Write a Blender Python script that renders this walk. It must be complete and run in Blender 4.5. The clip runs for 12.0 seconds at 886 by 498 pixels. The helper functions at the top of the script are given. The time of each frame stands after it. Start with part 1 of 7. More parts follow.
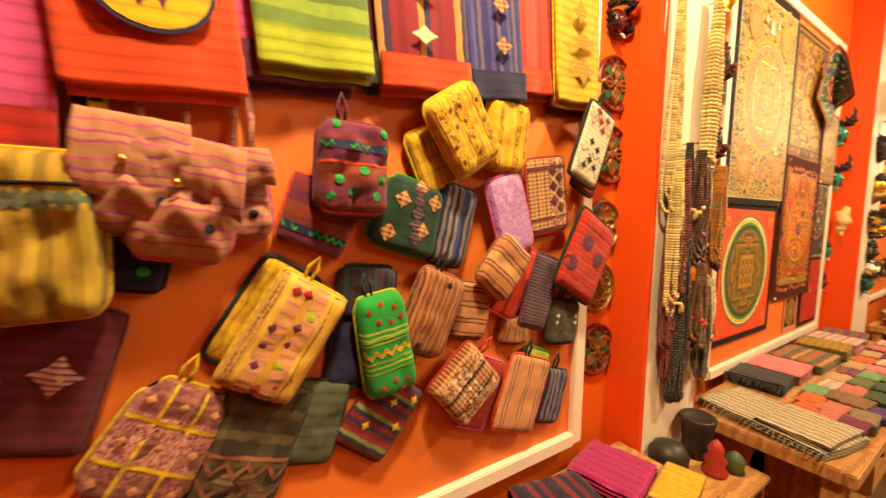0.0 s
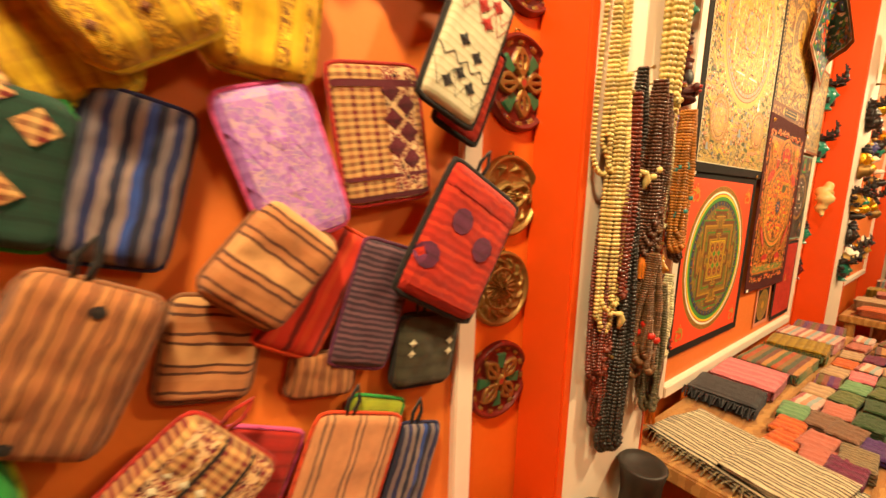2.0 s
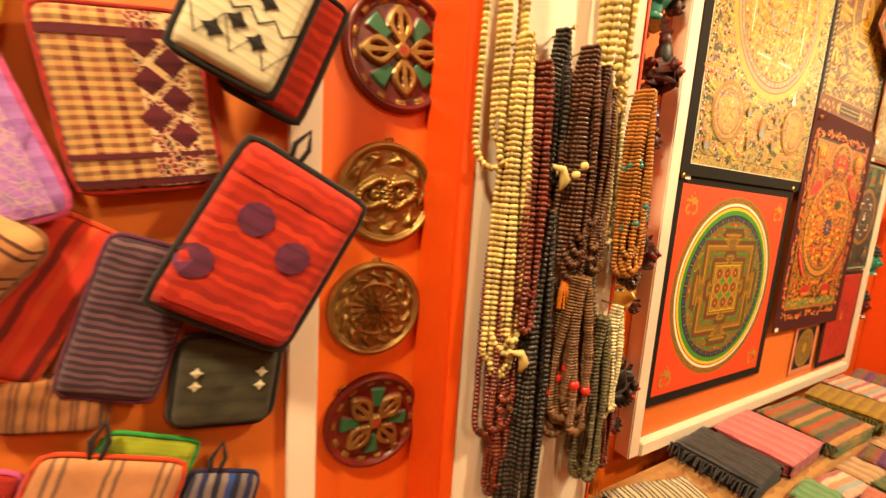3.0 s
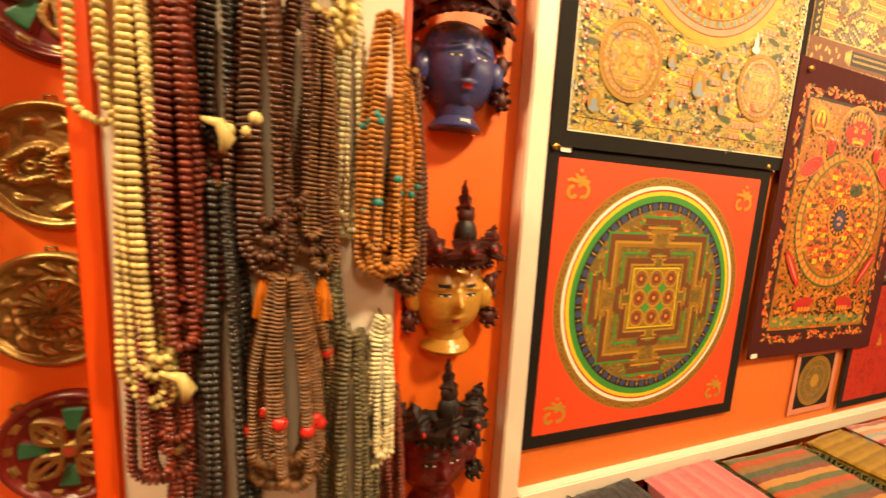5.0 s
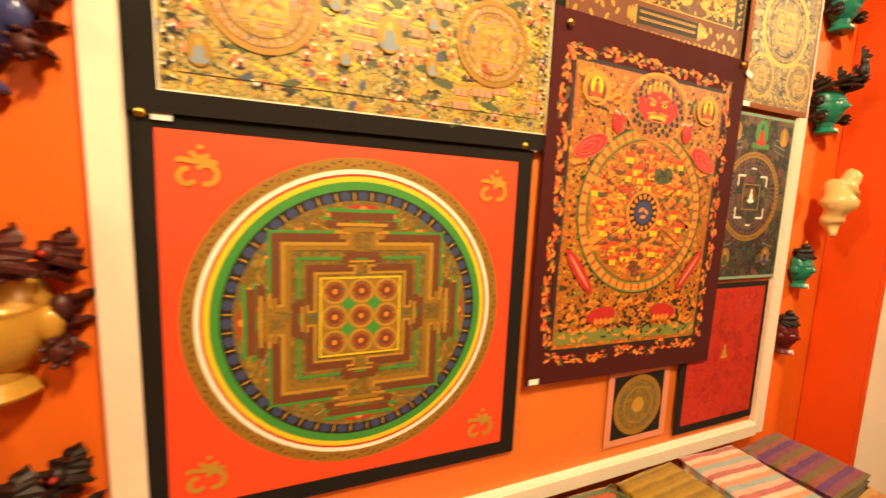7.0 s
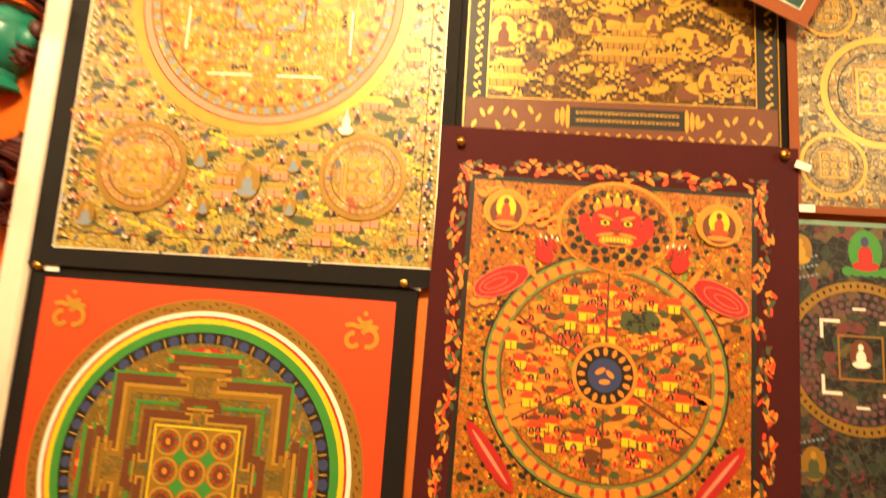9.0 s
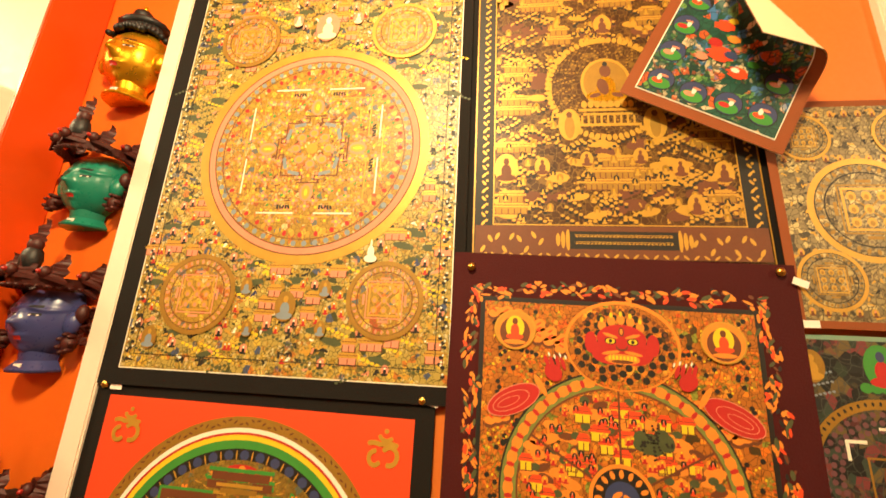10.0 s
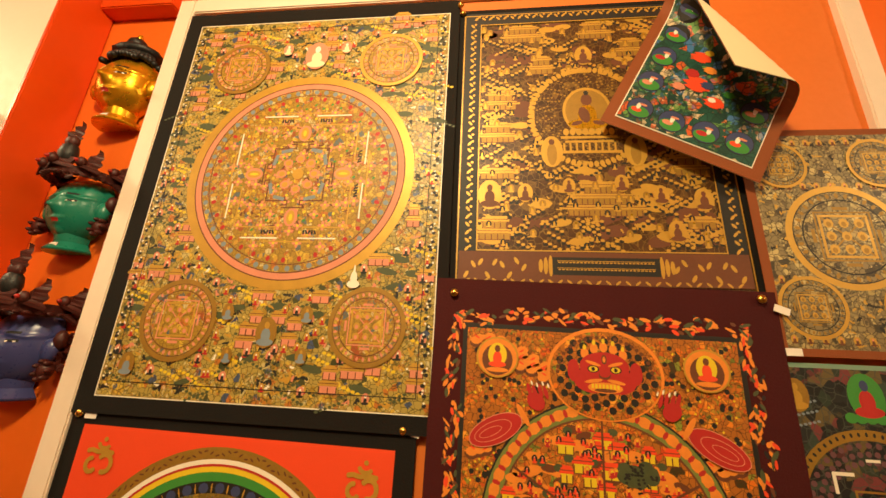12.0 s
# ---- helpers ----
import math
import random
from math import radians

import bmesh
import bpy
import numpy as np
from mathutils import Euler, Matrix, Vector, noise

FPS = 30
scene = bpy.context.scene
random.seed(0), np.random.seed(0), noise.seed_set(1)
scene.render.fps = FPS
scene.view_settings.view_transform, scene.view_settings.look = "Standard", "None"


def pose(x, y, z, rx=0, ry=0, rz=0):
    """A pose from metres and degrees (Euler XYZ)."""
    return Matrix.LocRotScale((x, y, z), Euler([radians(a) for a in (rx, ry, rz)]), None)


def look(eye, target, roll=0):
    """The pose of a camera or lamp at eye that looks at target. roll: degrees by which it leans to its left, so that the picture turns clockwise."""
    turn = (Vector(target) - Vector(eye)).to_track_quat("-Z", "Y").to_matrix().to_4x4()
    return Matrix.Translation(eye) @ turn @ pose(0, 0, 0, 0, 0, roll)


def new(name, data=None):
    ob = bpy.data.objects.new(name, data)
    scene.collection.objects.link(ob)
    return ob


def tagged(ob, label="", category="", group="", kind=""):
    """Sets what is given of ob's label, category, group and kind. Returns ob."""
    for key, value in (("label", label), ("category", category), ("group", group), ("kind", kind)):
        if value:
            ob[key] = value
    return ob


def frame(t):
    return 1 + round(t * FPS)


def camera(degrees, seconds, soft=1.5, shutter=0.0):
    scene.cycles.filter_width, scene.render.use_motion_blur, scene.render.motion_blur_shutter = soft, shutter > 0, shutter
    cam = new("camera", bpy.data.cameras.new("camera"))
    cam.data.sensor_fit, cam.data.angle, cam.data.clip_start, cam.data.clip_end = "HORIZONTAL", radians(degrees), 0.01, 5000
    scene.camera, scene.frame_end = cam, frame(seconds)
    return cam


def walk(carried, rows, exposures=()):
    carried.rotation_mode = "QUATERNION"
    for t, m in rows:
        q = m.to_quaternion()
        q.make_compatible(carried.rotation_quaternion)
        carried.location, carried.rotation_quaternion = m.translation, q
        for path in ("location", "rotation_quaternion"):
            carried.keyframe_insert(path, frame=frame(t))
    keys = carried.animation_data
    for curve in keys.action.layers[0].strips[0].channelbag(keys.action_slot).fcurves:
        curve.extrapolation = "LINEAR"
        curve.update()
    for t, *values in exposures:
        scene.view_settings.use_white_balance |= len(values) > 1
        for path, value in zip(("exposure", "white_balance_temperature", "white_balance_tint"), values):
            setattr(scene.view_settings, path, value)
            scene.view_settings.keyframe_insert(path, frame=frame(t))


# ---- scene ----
cam = camera(98.8, 12.0, 1.5, 0.5)
PATH = [
    (0, (0.14, 0.071, 1.485), (1.216, 1.747, 1.304), 0.8),
    (0.5, (0.193, 0.164, 1.477), (1.416, 1.734, 1.275), 0.2),
    (1, (0.287, 0.223, 1.47), (1.535, 1.768, 1.235), -0.2),
    (1.5, (0.465, 0.251, 1.466), (1.693, 1.807, 1.204), 0.8),
    (2, (0.659, 0.254, 1.458), (1.818, 1.857, 1.164), 1.5),
    (2.5, (0.843, 0.233, 1.455), (1.94, 1.883, 1.184), 1.2),
    (2.7, (0.923, 0.214, 1.457), (1.955, 1.905, 1.185), 2.5),
    (4.3, (1.358, 0.213, 1.438), (2.096, 2.053, 1.173), 2.1),
    (4.5, (1.411, 0.208, 1.443), (2.136, 2.055, 1.185), 2.2),
    (5, (1.575, 0.162, 1.44), (2.246, 2.027, 1.169), 3.0),
    (5.5, (1.716, 0.116, 1.433), (2.365, 1.984, 1.135), 3.3),
    (6, (1.87, 0.105, 1.422), (2.546, 1.963, 1.119), 3.7),
    (6.5, (2.04, 0.118, 1.425), (2.74, 1.968, 1.132), 3.2),
    (7, (2.216, 0.143, 1.438), (2.946, 1.995, 1.197), 2.0),
    (7.2, (2.3, 0.143, 1.432), (3.005, 2.006, 1.196), 1.7),
    (8.8, (2.706, 0.201, 1.526), (2.76, 2.195, 1.67), 2.7),
    (9, (2.72, 0.18, 1.554), (2.649, 2.169, 1.747), 3.5),
    (9.5, (2.735, 0.136, 1.619), (2.544, 2.094, 1.978), 2.2),
    (10, (2.747, 0.101, 1.649), (2.511, 2.025, 2.142), 2.8),
    (10.5, (2.764, 0.1, 1.66), (2.551, 2.008, 2.222), 2.4),
    (11, (2.762, 0.1, 1.664), (2.54, 1.999, 2.251), 2.4),
    (11.5, (2.767, 0.099, 1.666), (2.546, 1.998, 2.253), 3.0),
    (12, (2.774, 0.1, 1.665), (2.549, 2.0, 2.248), 2.8),
]
walk(cam, [(t, look(eye, target, roll)) for t, eye, target, roll in PATH],
     exposures=[(0, 0.65), (2.5, 0.7), (5, 0.75), (6, 0.8), (7, 0.7), (9, 0.75), (9.5, 0.62), (10, 0.37), (10.5, 0.0), (11, -0.14), (12, -0.27)])

# ---- light: unseen warm area lamps overhead, standing in for halogen light ----
world = bpy.data.worlds.new("world")
world.use_nodes = True
world.node_tree.nodes["Background"].inputs["Color"].default_value = (1.0, 0.62, 0.32, 1)
world.node_tree.nodes["Background"].inputs["Strength"].default_value = 0.012
scene.world = world
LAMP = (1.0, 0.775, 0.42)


def unseen_lamp(x, y, z, power, size, target):
    data = bpy.data.lights.new("unseen_lamp", "AREA")
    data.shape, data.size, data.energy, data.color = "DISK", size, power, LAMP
    ob = new("unseen_lamp", data)
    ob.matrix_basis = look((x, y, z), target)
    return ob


unseen_lamp(0.40, 0.16, 2.80, 38, 0.2, (0.45, 0.8, 1.6))
unseen_lamp(2.55, -0.40, 2.80, 37, 0.22, (2.6, 0.8, 1.6))
unseen_lamp(4.9, -0.5, 2.60, 28, 0.3, (4.9, 0.6, 1.0))
# Added to brighten the dark bay past the second beam; no fixture is built.
unseen_lamp(7.3, -0.3, 2.60, 26, 0.3, (7.2, 0.6, 1.2))
# Added fill from across the room, with no lamp of its own there.
unseen_lamp(1.6, -1.6, 2.85, 13, 0.5, (1.6, 0.4, 0.9))


# ---- materials ----
def srgb(h):
    c = [int(h[i:i + 2], 16) / 255 for i in (0, 2, 4)]
    return tuple(v / 12.92 if v <= 0.04045 else ((v + 0.055) / 1.055) ** 2.4 for v in c)


class Nodes:
    """A short way to write node trees."""

    def __init__(self, name):
        self.mat = bpy.data.materials.new(name)
        self.mat.use_nodes = True
        self.tree = self.mat.node_tree
        self.bsdf = self.tree.nodes["Principled BSDF"]

    def node(self, kind, **inputs):
        n = self.tree.nodes.new(kind)
        for key, value in inputs.items():
            self.put(n, key.replace("_", " "), value)
        return n

    def put(self, n, key, value):
        socket = n.inputs[int(key)] if key.isdigit() else n.inputs[key]
        if isinstance(value, bpy.types.NodeSocket):
            self.tree.links.new(value, socket)
        else:
            socket.default_value = value

    def coord(self):
        return self.node("ShaderNodeTexCoord").outputs["Object"]

    def noise(self, vector, scale, detail=3.0, rough=0.55):
        n = self.node("ShaderNodeTexNoise", Vector=vector, Scale=scale, Detail=detail, Roughness=rough)
        return n.outputs["Fac"]

    def math(self, op, a, b=0.0):
        n = self.node("ShaderNodeMath")
        n.operation = op
        self.put(n, "0", a)
        self.put(n, "1", b)
        return n.outputs[0]

    def mix(self, fac, a, b, blend="MIX"):
        n = self.node("ShaderNodeMixRGB", Fac=fac)
        n.blend_type = blend
        for key, v in (("Color1", a), ("Color2", b)):
            self.put(n, key, v if isinstance(v, bpy.types.NodeSocket) else (*v, 1))
        return n.outputs[0]

    def ramp(self, fac, colors, constant=True, stops=None):
        n = self.node("ShaderNodeValToRGB", Fac=fac)
        r = n.color_ramp
        r.interpolation = "CONSTANT" if constant else "LINEAR"
        k = len(colors)
        stops = stops or [i / k if constant else i / max(1, k - 1) for i in range(k)]
        while len(r.elements) < k:
            r.elements.new(0.5)
        for e, s, c in zip(r.elements, stops, colors):
            e.position = s
        for e, c in zip(r.elements, colors):
            e.color = (*c, 1)
        return n.outputs["Color"]

    def bump(self, height, strength, distance):
        n = self.node("ShaderNodeBump", Height=height, Strength=strength, Distance=distance)
        self.put(self.bsdf, "Normal", n.outputs["Normal"])

    def done(self, color, rough=0.7, metal=0.0, spec=0.5, sheen=0.0):
        self.put(self.bsdf, "Base Color", color if isinstance(color, bpy.types.NodeSocket) else (*color, 1))
        self.put(self.bsdf, "Roughness", rough)
        self.put(self.bsdf, "Metallic", metal)
        self.put(self.bsdf, "Specular IOR Level", spec)
        self.put(self.bsdf, "Sheen Weight", sheen)
        return self.mat


def scaled(c, k):
    return tuple(min(0.95, v * k) for v in c)


def plain(name, c, rough=0.6, metal=0.0, var=0.25, scale=9.0, bump=0.25, fine=160.0, spec=0.5):
    """Paint, wood, metal: two scales of variation and a fine relief."""
    n = Nodes(name)
    v = n.coord()
    big, small = n.noise(v, scale, 4), n.noise(v, fine, 2)
    color = n.mix(big, scaled(c, 1 - var), scaled(c, 1 + var))
    color = n.mix(n.math("MULTIPLY", small, 0.3), color, scaled(c, 1 - 1.4 * var))
    n.bump(n.math("ADD", small, n.math("MULTIPLY", big, 0.6)), bump, 0.002)
    return n.done(color, n.math("ADD", n.math("MULTIPLY", small, 0.2), rough - 0.1), metal, spec)


def woven(name, colors, axis=0, repeat=0.05, stops=None, wobble=0.004, across=None):
    """Striped cloth: bands along one axis, with threads as relief."""
    n = Nodes(name)
    v = n.coord()
    sep = n.node("ShaderNodeSeparateXYZ", Vector=v)
    warp = n.math("MULTIPLY", n.math("SUBTRACT", n.noise(v, 30.0, 2), 0.5), wobble * 2)
    place = n.math("ADD", sep.outputs[axis], warp)
    u = n.math("FRACT", n.math("ADD", n.math("DIVIDE", place, repeat), 0.5))
    color = n.ramp(u, colors, True, stops)
    other = 2 if axis == 0 else 0
    if across:
        w = n.math("FRACT", n.math("ADD", n.math("DIVIDE", sep.outputs[other], repeat), 0.25))
        color = n.mix(0.5, color, n.ramp(w, across, True))
    threads = n.math("MULTIPLY", n.math("SINE", n.math("MULTIPLY", sep.outputs[0], 2600.0)),
                     n.math("SINE", n.math("MULTIPLY", sep.outputs[2], 2600.0)))
    worn = n.noise(v, 45.0, 4)
    color = n.mix(n.math("MULTIPLY", worn, 0.45), color, (0.03, 0.02, 0.02), "MIX")
    color = n.mix(n.math("MULTIPLY", n.noise(v, 420.0, 2), 0.35), color, (0.85, 0.75, 0.6), "SOFT_LIGHT")
    n.bump(n.math("ADD", n.math("MULTIPLY", threads, 0.3), worn), 0.5, 0.003)
    return n.done(color, 0.9, 0.0, 0.2, 0.15)


def cloth(name, c, c2=None):
    c2 = c2 or scaled(c, 0.75)
    return woven(name, [c, c2, c, scaled(c, 1.1)], 2, 0.021)


def painted(name, back, colors, lines, size=70.0, amount=0.5, lined=0.06, gloss=0.45, metal=0.0, second=None):
    """Dense miniature painting on cotton: figures, clouds and foliage as many small outlined cells."""
    n = Nodes(name)
    v = n.coord()
    warp = n.node("ShaderNodeTexNoise", Vector=v, Scale=size * 0.55, Detail=2.0)
    off = n.node("ShaderNodeVectorMath")
    off.operation = "SCALE"
    off.inputs["Scale"].default_value = 0.9 / size
    n.put(off, "0", warp.outputs["Color"])
    add = n.node("ShaderNodeVectorMath")
    add.operation = "ADD"
    n.put(add, "0", v)
    n.put(add, "1", off.outputs[0])
    p = add.outputs[0]
    cells = n.node("ShaderNodeTexVoronoi", Vector=p, Scale=size)
    sep = n.node("ShaderNodeSeparateColor", Color=cells.outputs["Color"])
    figure = n.ramp(sep.outputs[0], colors)
    tiny = n.node("ShaderNodeTexVoronoi", Vector=p, Scale=size * 2.7)
    sep2 = n.node("ShaderNodeSeparateColor", Color=tiny.outputs["Color"])
    small = n.ramp(sep2.outputs[1], second or colors[::-1])
    pick = n.ramp(sep.outputs[1], [(0, 0, 0), (1, 1, 1)], True, [0.0, amount])
    inner = n.ramp(n.noise(v, size * 0.16, 3), [(0, 0, 0), (1, 1, 1)], True, [0.0, 0.5])
    color = n.mix(pick, back, figure)
    color = n.mix(n.math("MULTIPLY", inner, 0.85), color, n.mix(sep2.outputs[2], small, color))
    edge = n.node("ShaderNodeTexVoronoi", Vector=p, Scale=size * 1.25)
    edge.feature = "DISTANCE_TO_EDGE"
    line = n.ramp(edge.outputs["Distance"], [(1, 1, 1), (0, 0, 0)], True, [0.0, lined])
    color = n.mix(n.math("MULTIPLY", line, 0.8), color, lines)
    color = n.mix(n.math("MULTIPLY", n.noise(v, size * 6, 2), 0.3), color, scaled(back, 0.4))
    n.bump(n.math("ADD", line, n.noise(v, 300.0, 2)), 0.2, 0.001)
    return n.done(color, gloss, metal, 0.4)


GOLD, OCHRE, DKGREEN, DKBROWN = srgb("d9b440"), srgb("a8842c"), srgb("2c3a22"), srgb("2e1c10")
M = {
    "orange_wall": plain("orange_wall_paint", srgb("ec6e1a"), 0.5, 0, 0.08, 3.0, 0.12, 60.0),
    "orange_dark": plain("orange_gloss_paint", srgb("df4e0e"), 0.38, 0, 0.10, 4.0, 0.08, 50.0),
    "board": plain("orange_board_paint", srgb("dc7428"), 0.6, 0, 0.12, 2.5, 0.15, 80.0),
    "white": plain("cream_wall_paint", srgb("e9d9c4"), 0.55, 0, 0.06, 4.0, 0.15, 70.0),
    "trim": plain("cream_trim_paint", srgb("ecdcc8"), 0.45, 0, 0.08, 12.0, 0.12, 90.0),
    "ceiling": plain("ceiling_paint", srgb("e88a4a"), 0.7, 0, 0.05, 3.0, 0.1, 60.0),
    "carpet": painted("carpet", srgb("7a5a38"), [srgb("6a4a2c"), srgb("8a683f"), srgb("584024")], srgb("4a3420"), 160.0, 0.5, 0.1, 0.95),
    "table_wood": woven("table_wood", [srgb("c08a48"), srgb("b47e40"), srgb("c89450"), srgb("aa743a")], 1, 0.07, None, 0.02),
    "black": plain("black_cotton_border", srgb("1b1815"), 0.85, 0, 0.25, 12.0, 0.3, 300.0, 0.2),
    "black_cord": plain("black_webbing", srgb("1c1a1a"), 0.8, 0, 0.2, 20.0, 0.3, 300.0, 0.2),
    "maroon": plain("maroon_brocade_border", srgb("451515"), 0.8, 0, 0.2, 14.0, 0.3, 300.0, 0.2),
    "brass": plain("brass", srgb("d8b050"), 0.3, 1.0, 0.15, 20.0, 0.1, 200.0),
    "old_brass": plain("old_brass_relief", srgb("9c7c44"), 0.42, 0.7, 0.45, 40.0, 0.3, 200.0),
    "gold": plain("gold_paint", srgb("d9a520"), 0.28, 0.65, 0.1, 14.0, 0.05, 120.0),
    "gold_flat": plain("gold_wash", srgb("a07a2c"), 0.5, 0.3, 0.3, 40.0, 0.2, 250.0),
    "gold_line": plain("gold_line", srgb("c79a3a"), 0.45, 0.3, 0.2, 40.0, 0.1, 250.0),
    "p_orange": plain("vermilion_paint", srgb("e8481c"), 0.6, 0, 0.05, 10.0, 0.1, 250.0),
    "p_white": plain("white_paint", srgb("eee6d2"), 0.6, 0, 0.05, 30.0, 0.1, 250.0),
    "p_yellow": plain("yellow_paint", srgb("e2c21e"), 0.6, 0, 0.1, 30.0, 0.1, 250.0),
    "p_green": plain("green_paint", srgb("3b8a34"), 0.6, 0, 0.15, 30.0, 0.1, 250.0),
    "p_red": plain("red_paint", srgb("b4241e"), 0.6, 0, 0.15, 30.0, 0.1, 250.0),
    "p_blue": plain("blue_paint", srgb("364068"), 0.6, 0, 0.2, 30.0, 0.1, 250.0),
    "p_dark": plain("dark_paint", srgb("1c1a14"), 0.6, 0, 0.2, 30.0, 0.1, 250.0),
    "p_amber": plain("amber_paint", srgb("e88a2c"), 0.6, 0, 0.2, 60.0, 0.1, 250.0),
    "p_brown": plain("brown_paint", srgb("6a3a1c"), 0.6, 0, 0.2, 30.0, 0.1, 250.0),
    "p_pink": plain("pink_paint", srgb("d98a6a"), 0.6, 0, 0.2, 30.0, 0.1, 250.0),
    "m_gold": painted("mandala_ground", srgb("7c6428"), [srgb("8a7030"), srgb("a4842f"), srgb("6c622c"), srgb("5c6a5a"), srgb("a06a2c"), srgb("94782e")], srgb("5e4a1e"), 110.0, 0.4, 0.05),
    "t_gold": painted("gold_miniature", srgb("b09a4c"), [GOLD, OCHRE, DKGREEN, srgb("c4732c"), GOLD, srgb("39507a"), srgb("c9b878"), OCHRE, srgb("3c4424"), srgb("dcc468"), GOLD], srgb("3c3a1a"), 80.0, 0.6, 0.05, 0.42, 0.0, [OCHRE, DKGREEN, GOLD, srgb("b46a30"), srgb("d8cfa0")]),
    "t_gold_in": painted("mandala_miniature", srgb("a8862f"), [GOLD, srgb("c4732c"), OCHRE, srgb("5a6a74"), GOLD, srgb("a8502c"), srgb("d8c890")], srgb("7a5c22"), 88.0, 0.6, 0.05, 0.42),
    "t_brown": painted("gold_on_brown_miniature", srgb("54351a"), [GOLD, srgb("5a3a1c"), OCHRE, GOLD, srgb("4a2e16"), GOLD, srgb("6a4420"), srgb("c4962f"), srgb("e0c050")], srgb("3a2410"), 66.0, 0.6, 0.05, 0.4, 0.15, [GOLD, srgb("4a2e16"), OCHRE, srgb("5a3a1c")]),
    "t_wheel": painted("orange_miniature", srgb("b06a26"), [srgb("ee8a26"), srgb("e2641c"), srgb("6a7a30"), srgb("f0ac3c"), srgb("34341c"), srgb("d84c20"), srgb("f0942c"), srgb("8a9a3c"), srgb("e87a20")], srgb("4a2c10"), 84.0, 0.78, 0.04, 0.45),
    "t_grey": painted("grey_gold_miniature", srgb("8a7a52"), [srgb("b49e60"), srgb("6a5c40"), srgb("cdb878"), srgb("3a3428"), srgb("9a8a5c")], srgb("4a3c22"), 85.0, 0.55, 0.06, 0.45),
    "t_dark": painted("dark_miniature", srgb("141614"), [srgb("38463a"), srgb("1a1c1c"), srgb("6a5a34"), srgb("232624"), srgb("7a3a3a"), srgb("2c3a2c")], srgb("4a4c42"), 50.0, 0.4, 0.035, 0.6),
    "t_red": painted("red_miniature", srgb("b8261c"), [srgb("c02c20"), srgb("a82018"), srgb("b8301c"), srgb("9a1c16")], srgb("c04a24"), 40.0, 0.4, 0.03, 0.55),
    "t_teal": painted("teal_miniature", srgb("245244"), [srgb("d8602a"), srgb("2a5a4a"), srgb("4a7ab0"), srgb("1e4438"), srgb("6a9a4a"), srgb("1c3a34"), srgb("e0c8a0")], srgb("16302a"), 55.0, 0.4, 0.04, 0.5),
    "t_back": plain("raw_cotton", srgb("e8dcb4"), 0.9, 0, 0.06, 10.0, 0.2, 300.0, 0.2),
    "t_edge": plain("brown_leather_border", srgb("8a4a24"), 0.7, 0, 0.12, 14.0, 0.2, 300.0, 0.3),
    "tag": plain("paper_tag", srgb("efe8dc"), 0.8, 0, 0.05, 40.0, 0.05, 200.0),
    "shade": plain("lampshade_cloth", srgb("d9b66a"), 0.8, 0, 0.1, 20.0, 0.2, 150.0),
    "cardboard": plain("cardboard", srgb("a4703c"), 0.8, 0, 0.12, 8.0, 0.2, 120.0),
    "dark_clay": plain("dark_clay", srgb("2a2420"), 0.5, 0, 0.25, 12.0, 0.2, 100.0),
    "terracotta": plain("red_clay", srgb("a83420"), 0.6, 0, 0.2, 20.0, 0.2, 100.0),
    # Near-black, for two of the boxes under the table.
    "shadow_cloth": plain("near_black_cloth", srgb("15110f"), 0.9, 0, 0.3, 6.0, 0.2, 200.0, 0.2),
}

DUSK_GREEN = plain("dusky_green_paint", srgb("4a5230"), 0.6, 0, 0.3, 60.0, 0.1, 250.0)
OLIVE_PAINT = plain("olive_paint", srgb("76803a"), 0.6, 0, 0.3, 60.0, 0.1, 250.0)
ROSE_DUST = plain("rose_dust_paint", srgb("6a4448"), 0.6, 0, 0.2, 60.0, 0.1, 250.0)
PALE_BLUE = plain("pale_blue_paint", srgb("7c8a94"), 0.6, 0, 0.15, 40.0, 0.1, 250.0)
BROWN_WASH = painted("brown_wash", srgb("4e3216"), [srgb("5a3a1c"), srgb("44290f"), srgb("6a4a20"), srgb("7a5a26"), srgb("3c2410")], srgb("8a6a2c"), 60.0, 0.6, 0.03, 0.42, 0.1)


# ---- building blocks ----
def mesh_of(bm, name, smooth=False):
    me = bpy.data.meshes.new(name)
    bmesh.ops.recalc_face_normals(bm, faces=bm.faces[:])
    if smooth:
        for f in bm.faces:
            f.smooth = True
    bm.to_mesh(me)
    bm.free()
    return me


def part(name, bm, material, parent, label="", smooth=False, m=None):
    me = mesh_of(bm, name, smooth)
    for one in material if isinstance(material, (list, tuple)) else [material]:
        me.materials.append(one)
    ob = new(name, me)
    ob.parent = parent
    if m is not None:
        ob.matrix_basis = m
    return tagged(ob, label)


def thing(name, m, label, category, group="", kind=""):
    ob = new(name)
    ob.matrix_basis = m
    ob.empty_display_size = 0.05
    return tagged(ob, label, category, group, kind)


def solid(name, bm, material, m, label, category="", group="", kind="", smooth=False):
    ob = part(name, bm, material, None, "", smooth, m)
    return tagged(ob, label, category, group, kind)


def box(x0, x1, y0, y1, z0, z1, bevel=0.0, bm=None):
    bm = bm or bmesh.new()
    r = bmesh.ops.create_cube(bm, size=1.0, matrix=Matrix.Translation(((x0 + x1) / 2, (y0 + y1) / 2, (z0 + z1) / 2)) @ Matrix.Diagonal((x1 - x0, y1 - y0, z1 - z0, 1)))
    if bevel:
        vs = set(r["verts"])
        bmesh.ops.bevel(bm, geom=[e for e in bm.edges if e.verts[0] in vs], offset=bevel, segments=2, affect="EDGES")
    return bm


